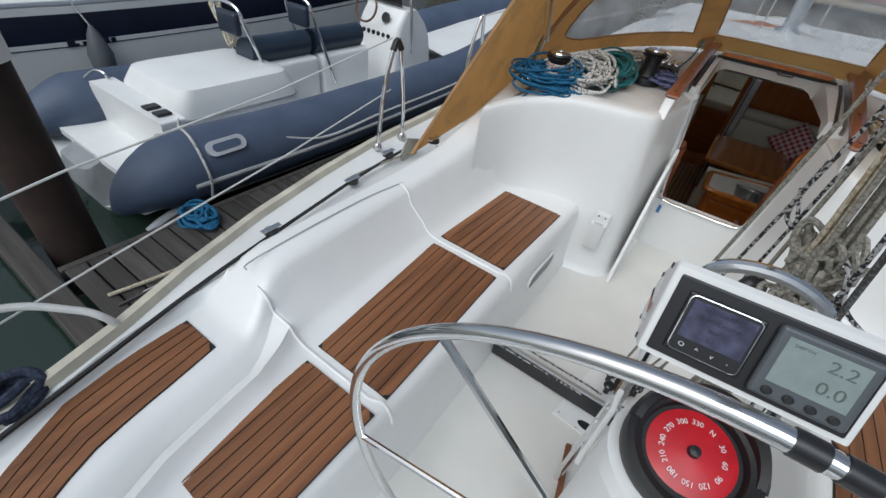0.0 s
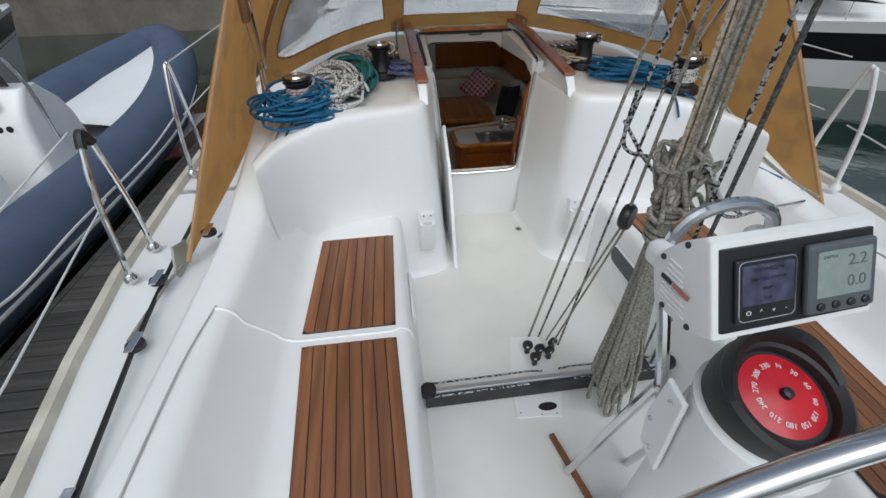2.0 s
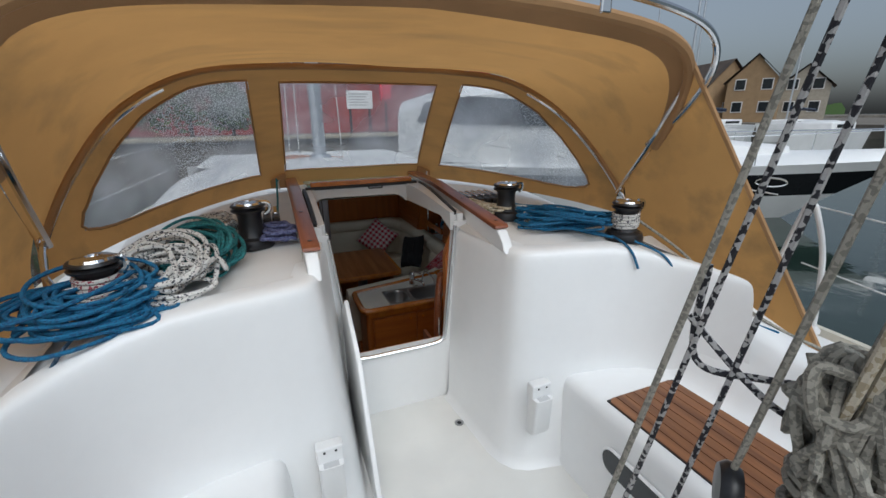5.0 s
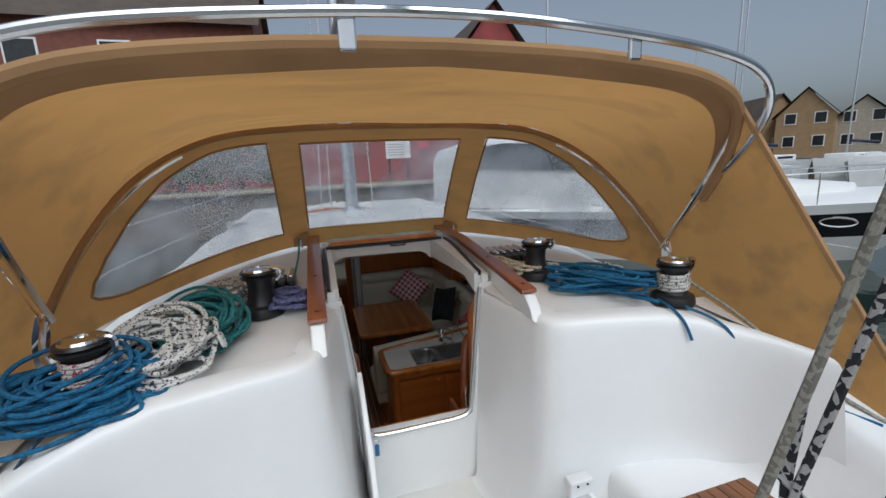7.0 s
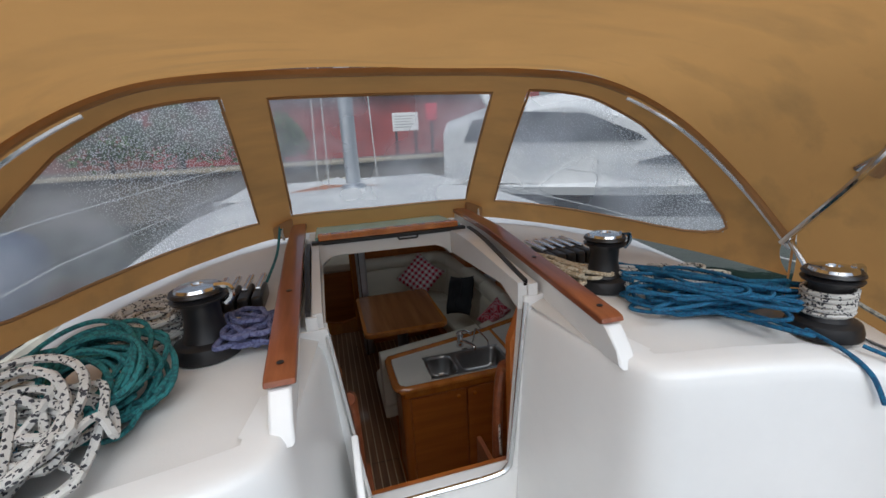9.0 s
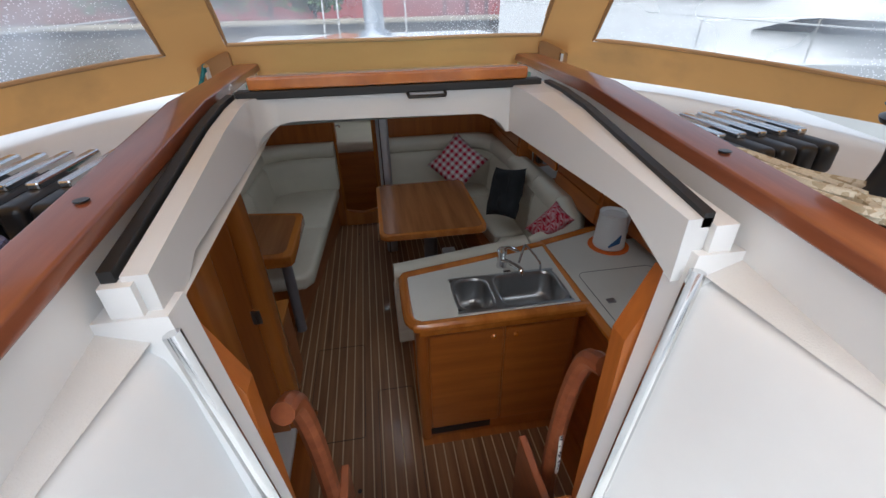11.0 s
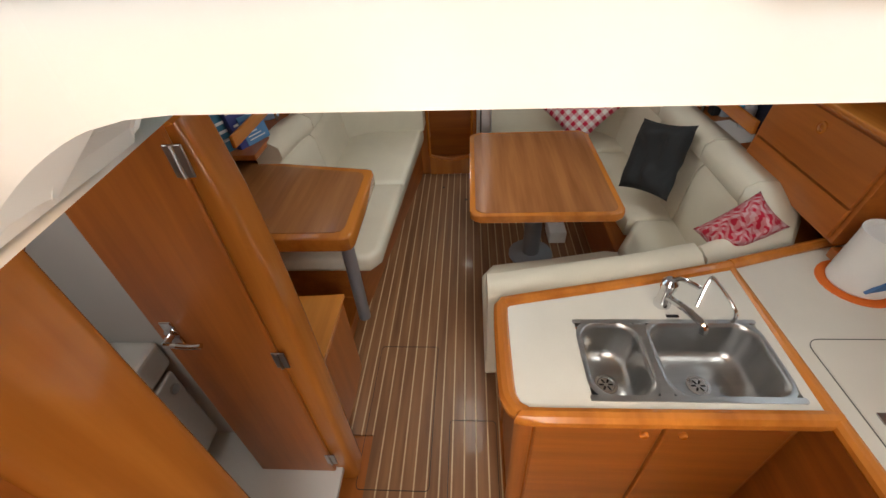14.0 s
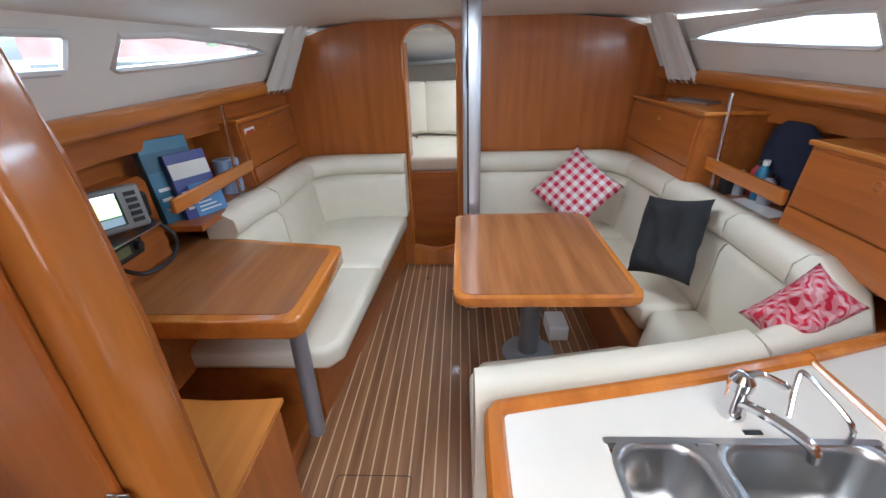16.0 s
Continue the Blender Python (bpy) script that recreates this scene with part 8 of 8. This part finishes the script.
stand = thing("silver_bracket", "flat silver bracket shelf under the plotter", "bracket", at=(-1.42, 4.34, 0.312))
part("plate", box((-0.06, -0.14, -0.006), (0.07, 0.14, 0.0), 0.002), BRUSHED, stand)
def book(label, at, size, color, band, turn, lean):
    t = thing("book", label, "book", "books on the shelf", at=at)
    t.matrix_world = pose(*at, 0, lean, turn)
    w, d, h = size
    part("cover", box((-w, -d / 2, 0), (0, d / 2, h), 0.003), surf("book_" + label[:8].replace(" ", "_"), color, 0.35, vary=0.15, scale=12), t)
    part("band", box((-0.001, -d / 2 + 0.005, h * 0.62), (0.002, d / 2 - 0.005, h * 0.85)), surf("band_" + label[:8].replace(" ", "_"), band, 0.4), t)
    for k in range(3):
        part("text_bar", box((-0.001, -d / 2 + 0.02, h * (0.15 + 0.12 * k)), (0.0022, d / 2 - 0.03 - 0.02 * k, h * (0.19 + 0.12 * k))), WHITEP, t)
book("dark blue paperback leaning on the port shelf", (-1.335, 4.775, 0.236), (0.04, 0.20, 0.31), (0.04, 0.05, 0.22), (0.65, 0.65, 0.62), -25, -12)
book("teal chart folder leaning on the port shelf", (-1.40, 4.74, 0.236), (0.05, 0.23, 0.38), (0.03, 0.16, 0.26), (0.02, 0.10, 0.18), -25, -10)
book("bright blue leaflet behind the port fiddle board", (-1.318, 4.80, 0.236), (0.006, 0.16, 0.16), (0.10, 0.26, 0.50), (0.05, 0.10, 0.35), -25, -10)
cup = thing("paper_roll", "pale blue roll of kitchen paper on the port shelf", "paper roll", at=(-1.405, 5.155, 0.236))
part("paper", lathe([(0.022, 0.0), (0.066, 0.0), (0.068, 0.004), (0.0675, 0.09), (0.068, 0.181), (0.066, 0.185), (0.022, 0.185)], 26), surf("pale_blue_paper", (0.34, 0.46, 0.66), 0.9, vary=0.2, bscale=60, bump=0.3), cup, smooth=True)
part("core", lathe([(0.022, 0.002), (0.022, 0.187), (0.019, 0.187), (0.019, 0.002)], 18), surf("brown_card", (0.30, 0.20, 0.12), 0.9), cup, "brown card core", smooth=True)
# starboard shelf clutter
bag = thing("navy_bag", "navy fabric bag standing on the starboard shelf", "bag", at=(1.44, 4.86, 0.236))
part("body", loft([[(0.07 * k * math.cos(a) * 0.8, 0.17 * k * math.sin(a), z) for a in np.linspace(0, 6.283, 20, endpoint=False)] for z, k in ((0, 0.9), (0.05, 1.05), (0.22, 1.0), (0.32, 0.8), (0.36, 0.45))]), surf("navy_fabric", (0.015, 0.02, 0.05), 0.9, vary=0.3, bscale=200, bump=0.4), bag, smooth=True)
for k, (dx, dy, h, col, nm) in enumerate(((-0.08, 0.02, 0.19, (0.03, 0.22, 0.40), "blue"), (-0.10, -0.06, 0.15, (0.45, 0.47, 0.52), "grey"), (-0.13, 0.10, 0.12, (0.30, 0.33, 0.38), "pale"), (-0.06, 0.09, 0.17, (0.45, 0.04, 0.06), "red"))):
    bt = thing("bottle", f"small {nm} plastic bottle on the starboard shelf", "bottle", "shelf bottles", at=(1.44 + dx, 4.86 + dy, 0.236))
    part("body", lathe([(0.0, 0), (0.03, 0), (0.03, h * 0.7), (0.014, h * 0.85), (0.014, h * 0.87), (0, h * 0.87)], 16), surf("bottle_" + nm, col, 0.3), bt, smooth=True)
    part("cap", lathe([(0.015, h * 0.87), (0.015, h), (0, h)], 14), BLACK if k % 2 else WHITEP, bt)
paper = thing("paper_sheet", "white sheet of paper lying on the starboard shelf", "paper", at=(1.22, 4.75, 0.2365))
part("sheet", box((-0.03, -0.14, 0), (0.12, 0.12, 0.002), m=pose(0, 0, 0, 0, 0, 12)), WHITEP, paper)
cam_ = thing("small_box", "small black boxed charger on the shelf", "box", at=(1.27, 4.98, 0.236))
part("box", box((-0.03, -0.03, 0), (0.03, 0.03, 0.07), 0.006), BLACK, cam_)
mag = thing("magazine", "grey magazine on the forward starboard locker", "magazine", at=(1.34, 5.55, 0.623))
part("cover", box((-0.10, -0.14, 0), (0.10, 0.14, 0.006), m=pose(0, 0, 0, 0, 0, 20)), surf("grey_print", (0.30, 0.31, 0.33), 0.4, vary=0.4, scale=20), mag)
mag = thing("folded_charts", "white folded charts under the port handrail", "chart", at=(-1.50, 5.25, 0.66))
part("sheets", box((-0.08, -0.25, 0.0), (0.05, 0.25, 0.02), 0.004, m=pose(0, 0, 0, 0, 0, -4)), WHITEP, mag)


def curtain(s, y):
    t = thing("curtain", "small white pleated curtain gathered by the window", "curtain", "cabin curtains")
    rows = []
    for j in range(9):
        k = j / 8
        row = []
        for i in range(41):
            u = i / 40
            w = 0.085 + 0.035 * k
            yy = y + (u - 0.5) * w * 2
            z = 1.085 - 0.36 * k - 0.012 * math.sin(u * 34 + 1)
            xp = 1.26 + 0.16 * (1.0 - z) / 0.30 + lerp(yy, [(5.0, 0.02), (6.0, -0.10)])
            row.append((s * (xp - 0.045 - 0.06 * u + 0.018 * math.sin(u * 34) * (0.4 + 0.6 * k)), yy + 0.012 * math.sin(u * 17 + 2 * k), z))
        rows.append(row)
    part("cloth", loft(rows, closed=False), surf("white_cotton%d" % s, (0.72, 0.71, 0.68), 0.95, vary=0.05, bscale=300, bump=0.3), t, smooth=True)
curtain(-1, 5.72)
curtain(1, 5.66)


def checks(name, a, b, n, twist=0.0, wavy=0.0):
    """A woven check: crossing bands of a over b."""
    m = surf(name, b, 0.95, bscale=350, bump=0.4)
    nt = m.node_tree
    n_, l = nt.nodes, nt.links
    bs = n_["Principled BSDF"]
    was = bs.inputs["Base Color"].links[0].from_socket
    co, sp_, = n_.new("ShaderNodeTexCoord"), n_.new("ShaderNodeSeparateXYZ")
    l.new(co.outputs["UV"] if False else co.outputs["Object"], sp_.inputs[0])
    bands = []
    for ax in (0, 1):
        mu, fr, gt = n_.new("ShaderNodeMath"), n_.new("ShaderNodeMath"), n_.new("ShaderNodeMath")
        mu.operation, fr.operation, gt.operation = "MULTIPLY", "FRACT", "GREATER_THAN"
        mu.inputs[1].default_value, gt.inputs[1].default_value = n, 0.5
        src = sp_.outputs[ax]
        if wavy:
            no, ad, ml = n_.new("ShaderNodeTexNoise"), n_.new("ShaderNodeMath"), n_.new("ShaderNodeMath")
            no.inputs["Scale"].default_value = 9
            ad.operation, ml.operation = "ADD", "MULTIPLY"
            ml.inputs[1].default_value = wavy
            l.new(co.outputs["Object"], no.inputs["Vector"])
            l.new(no.outputs["Fac"], ml.inputs[0])
            l.new(ml.outputs[0], ad.inputs[0])
            l.new(src, ad.inputs[1])
            src = ad.outputs[0]
        l.new(src, mu.inputs[0])
        l.new(mu.outputs[0], fr.inputs[0])
        l.new(fr.outputs[0], gt.inputs[0])
        bands.append(gt.outputs[0])
    ad, hf = n_.new("ShaderNodeMath"), n_.new("ShaderNodeMath")
    ad.operation, hf.operation = "ADD", "MULTIPLY"
    hf.inputs[1].default_value = 0.5
    l.new(bands[0], ad.inputs[0])
    l.new(bands[1], ad.inputs[1])
    l.new(ad.outputs[0], hf.inputs[0])
    mx = n_.new("ShaderNodeMix")
    mx.data_type = "RGBA"
    mx.inputs["B"].default_value = (*a, 1)
    l.new(hf.outputs[0], mx.inputs["Factor"])
    l.new(was, mx.inputs["A"])
    l.new(mx.outputs["Result"], bs.inputs["Base Color"])
    return m


def facing(at, normal, roll):
    z = Vector(normal).normalized()
    x = Vector((0, 0, 1)).cross(z).normalized()
    return Matrix.Translation(at) @ Matrix((x, z.cross(x), z)).transposed().to_4x4() @ pose(0, 0, 0, 0, 0, roll)


def pillow(label, material, m, w, h, t, seed, crumple=0.0):
    th = thing("cushion", label, "cushion", "scatter cushions")
    th.matrix_world = m
    rnd = random.Random(seed)
    bm = bmesh.new()
    n = 18
    sides = []
    for sg in (1, -1):
        g = {}
        for i in range(n + 1):
            for j in range(n + 1):
                u, v = -1 + 2 * i / n, -1 + 2 * j / n
                pin = 1 - 0.10 * (1 - abs(u)) * abs(v) ** 3 - 0.0
                x = w / 2 * u * (1 - 0.09 * (1 - v * v) * abs(u) ** 2)
                y = h / 2 * v * (1 - 0.09 * (1 - u * u) * abs(v) ** 2)
                z = sg * t / 2 * ((1 - u ** 4) * (1 - v ** 4)) ** 0.55
                z += crumple * noise.noise(Vector((u * 2.2 + seed, v * 2.2, sg))) * (1 - u ** 4) * (1 - v ** 4)
                g[i, j] = (x, y, z)
        sides.append(g)
    verts = [{k: bm.verts.new(p) for k, p in sides[0].items()}, {}]
    for k, p in sides[1].items():
        i, j = k
        verts[1][k] = verts[0][k] if i in (0, n) or j in (0, n) else bm.verts.new(p)
    for q, vv in enumerate(verts):
        for i in range(n):
            for j in range(n):
                f = [vv[i, j], vv[i + 1, j], vv[i + 1, j + 1], vv[i, j + 1]]
                bm.faces.new(f if q == 0 else f[::-1])
    part("cover", bm, material, th, smooth=True, angle=2.0)
    return th


pillow("red and white gingham cushion on the dinette corner", checks("red_gingham", (0.50, 0.015, 0.05), (0.74, 0.70, 0.68), 17.5), facing((0.68, 5.58, 0.08), (-0.30, -0.80, 0.50), 52), 0.43, 0.42, 0.14, 1)
pillow("black fabric cushion on the dinette seat", surf("black_cloth", (0.02, 0.021, 0.023), 0.95, vary=0.2, bscale=300, bump=0.3), facing((0.90, 4.73, 0.10), (-0.82, -0.36, 0.42), 14), 0.33, 0.40, 0.14, 2, 0.06)
pillow("crumpled red and white paisley cushion at the dinette corner", checks("red_paisley", (0.46, 0.012, 0.04), (0.62, 0.38, 0.40), 26.0, wavy=0.30), facing((0.965, 4.00, 0.175), (-0.45, -0.70, 0.55), 52), 0.27, 0.17, 0.13, 3, 0.06)

# galley: water jug, stove, kettle
jug = thing("water_jug", "white plastic water jug with a blue mark on an orange mat", "jug", at=(1.205, 3.695, CT))
part("mat", lathe([(0.115, 0), (0.115, 0.006), (0, 0.006)], 28), surf("orange_rubber", (0.75, 0.16, 0.02), 0.6), jug, "round orange mat")
part("body", lathe([(0.085, 0.007), (0.09, 0.015), (0.078, 0.20), (0.080, 0.215), (0.070, 0.215), (0.066, 0.20), (0, 0.19)], 28), WHITEP, jug, smooth=True)
part("handle", tube(smooth_path([(0.075, 0.02, 0.18), (0.125, 0.03, 0.17), (0.13, 0.03, 0.08), (0.085, 0.02, 0.05)], 5), 0.012, 8), WHITEP, jug, smooth=True)
part("mark", prism([(-0.052, 0.04), (0.01, 0.06), (0.012, 0.11)], -0.0915, -0.080, axis=1), surf("blue_mark", (0.03, 0.12, 0.30), 0.4), jug, "blue triangular mark")
stove = thing("gimballed_stove", "stainless gimballed gas stove with black pan supports", "stove", at=(1.12, 2.58, 0.06))
part("body", box((-0.28, -0.24, -0.45), (0.28, 0.24, 0.0), 0.01), BRUSHED, stove)
part("hob", box((-0.26, -0.22, 0.0), (0.26, 0.22, 0.012), 0.005), BLACK, stove, "black enamelled hob")
part("crash_rail", tube(smooth_path([(-0.30, 0.26, -0.02), (-0.30, 0.25, 0.05), (-0.30, -0.25, 0.05), (-0.30, -0.26, -0.02)], 5), 0.009, 8), STEEL, stove, "polished steel crash rail", smooth=True)
for k in range(7):
    part("pan_support", tube([(-0.20 + 0.06 * k, -0.2, 0.035), (-0.20 + 0.06 * k, 0.2, 0.035)], 0.004, 6), STEEL, stove)
part("burner", lathe([(0.05, 0.012), (0.05, 0.025), (0.03, 0.03), (0, 0.03)], 18, at=(-0.10, 0.08, 0)), BRUSHED, stove, smooth=True)
part("burner", lathe([(0.05, 0.012), (0.05, 0.025), (0.03, 0.03), (0, 0.03)], 18, at=(0.10, -0.08, 0)), BRUSHED, stove, smooth=True)
kettle = thing("kettle", "polished steel kettle with a black handle on the stove", "kettle", at=(1.17, 2.68, 0.10))
part("body", lathe([(0.0, 0), (0.10, 0), (0.105, 0.02), (0.09, 0.09), (0.05, 0.13), (0.03, 0.135), (0, 0.138)], 28), STEEL, kettle, smooth=True)
part("handle", tube(smooth_path([(-0.06, 0, 0.12), (-0.04, 0, 0.19), (0.04, 0, 0.19), (0.06, 0, 0.12)], 5), 0.011, 8), BLACK, kettle, smooth=True)
part("spout", tube(smooth_path([(-0.09, 0, 0.06), (-0.13, 0, 0.11)], 3), [0.02, 0.017, 0.015, 0.012], 8), STEEL, kettle, smooth=True)
part("lid_knob", lathe([(0.012, 0.135), (0.016, 0.15), (0, 0.155)], 12), BLACK, kettle, smooth=True)
for sx in (-0.30, 0.345):
    gr = thing("companionway_grab", "curved wooden companionway grab handle with rope lanyard", "grab handle", "companionway grab handles")
    part("handle", tube(smooth_path([(sx, 2.32, 0.75), (sx * 0.97, 2.38, 0.70), (sx * 0.95, 2.42, 0.45), (sx * 0.95, 2.42, 0.1), (sx, 2.36, -0.1)], 6), 0.024, 10), VARN, gr, smooth=True)
    if sx > 0:
        part("lanyard", tube(smooth_path([(sx * 0.95, 2.40, 0.42), (sx * 0.93, 2.38, 0.34), (sx * 0.95, 2.39, 0.27)], 4), 0.005, 6), ROPEW, gr)
steps = thing("companionway_steps", "varnished wooden companionway steps", "steps")
for k in range(4):
    part("tread", box((-0.24, 2.30, FLOOR + 0.22 + 0.23 * k), (0.25, 2.62 - 0.09 * k, FLOOR + 0.245 + 0.23 * k), 0.006), VARN, steps)
part("side", box((-0.265, 2.30, FLOOR), (-0.242, 2.50, 0.30), 0.004), VARN, steps)
part("side", box((0.252, 2.30, FLOOR), (0.275, 2.50, 0.30), 0.004), VARN, steps)
# under the saloon table
tin = thing("white_box", "white plastic box under the saloon table", "box", at=(0.50, 5.05, FLOOR))
part("box", box((-0.06, -0.09, 0), (0.06, 0.09, 0.10), 0.01), WHITEP, tin)
# shower floor slots
for k in range(4):
    structure(part("drain_slot", prism(rounded(-0.86 + 0.04 * k, -0.85 + 0.04 * k, 2.95, 3.20, 0.004), -0.575, -0.573), BLACK), "dark drain slot in the shower floor", "floor")
# forward cabin bunk
bunk = thing("forward_bunk", "white upholstered forward bunk on a cherry base", "bunk")
part("base", box((-1.0, 6.35, FLOOR), (1.0, 7.78, 0.02), 0.01), CHERRYX, bunk)
part("mattress", box((-1.0, 6.32, 0.02), (1.0, 7.78, 0.14), 0.04, 4), LEATHER, bunk, "white mattress", smooth=True)
for x, tr in ((-0.62, 8), (-0.28, -14)):
    bc = thing("bunk_cushion", "white upright bunk cushion in the forward cabin", "cushion", "bunk cushions")
    bc.matrix_world = pose(x, 7.30, 0.16, -16, 0, tr)
    part("cover", box((-0.20, -0.06, 0), (0.20, 0.06, 0.52), 0.04, 4), LEATHER, bc, smooth=True)
fd = structure(thing("door_1", "white-edged open door leaf of the forward cabin", "door"))
part("leaf", box((-0.52, 6.05, FLOOR + 0.2), (-0.495, 6.48, 1.0), 0.004), CHERRY, fd)
part("door_handle", tube(smooth_path([(-0.49, 6.42, 0.30), (-0.45, 6.42, 0.30), (-0.445, 6.36, 0.30)], 4), 0.009, 8), STEEL, fd, "chrome lever handle", smooth=True)
structure(part("door_sill", loft([[(x, 5.985, FLOOR + 0.18 - 0.05 * math.sin(math.pi * (x - DX0) / (DX1 - DX0))), (x, 6.04, FLOOR + 0.18 - 0.05 * math.sin(math.pi * (x - DX0) / (DX1 - DX0))), (x, 6.04, FLOOR), (x, 5.985, FLOOR)] for x in np.linspace(DX0, DX1, 9)]), TRIMZ), "curved wooden door sill", "door frame")
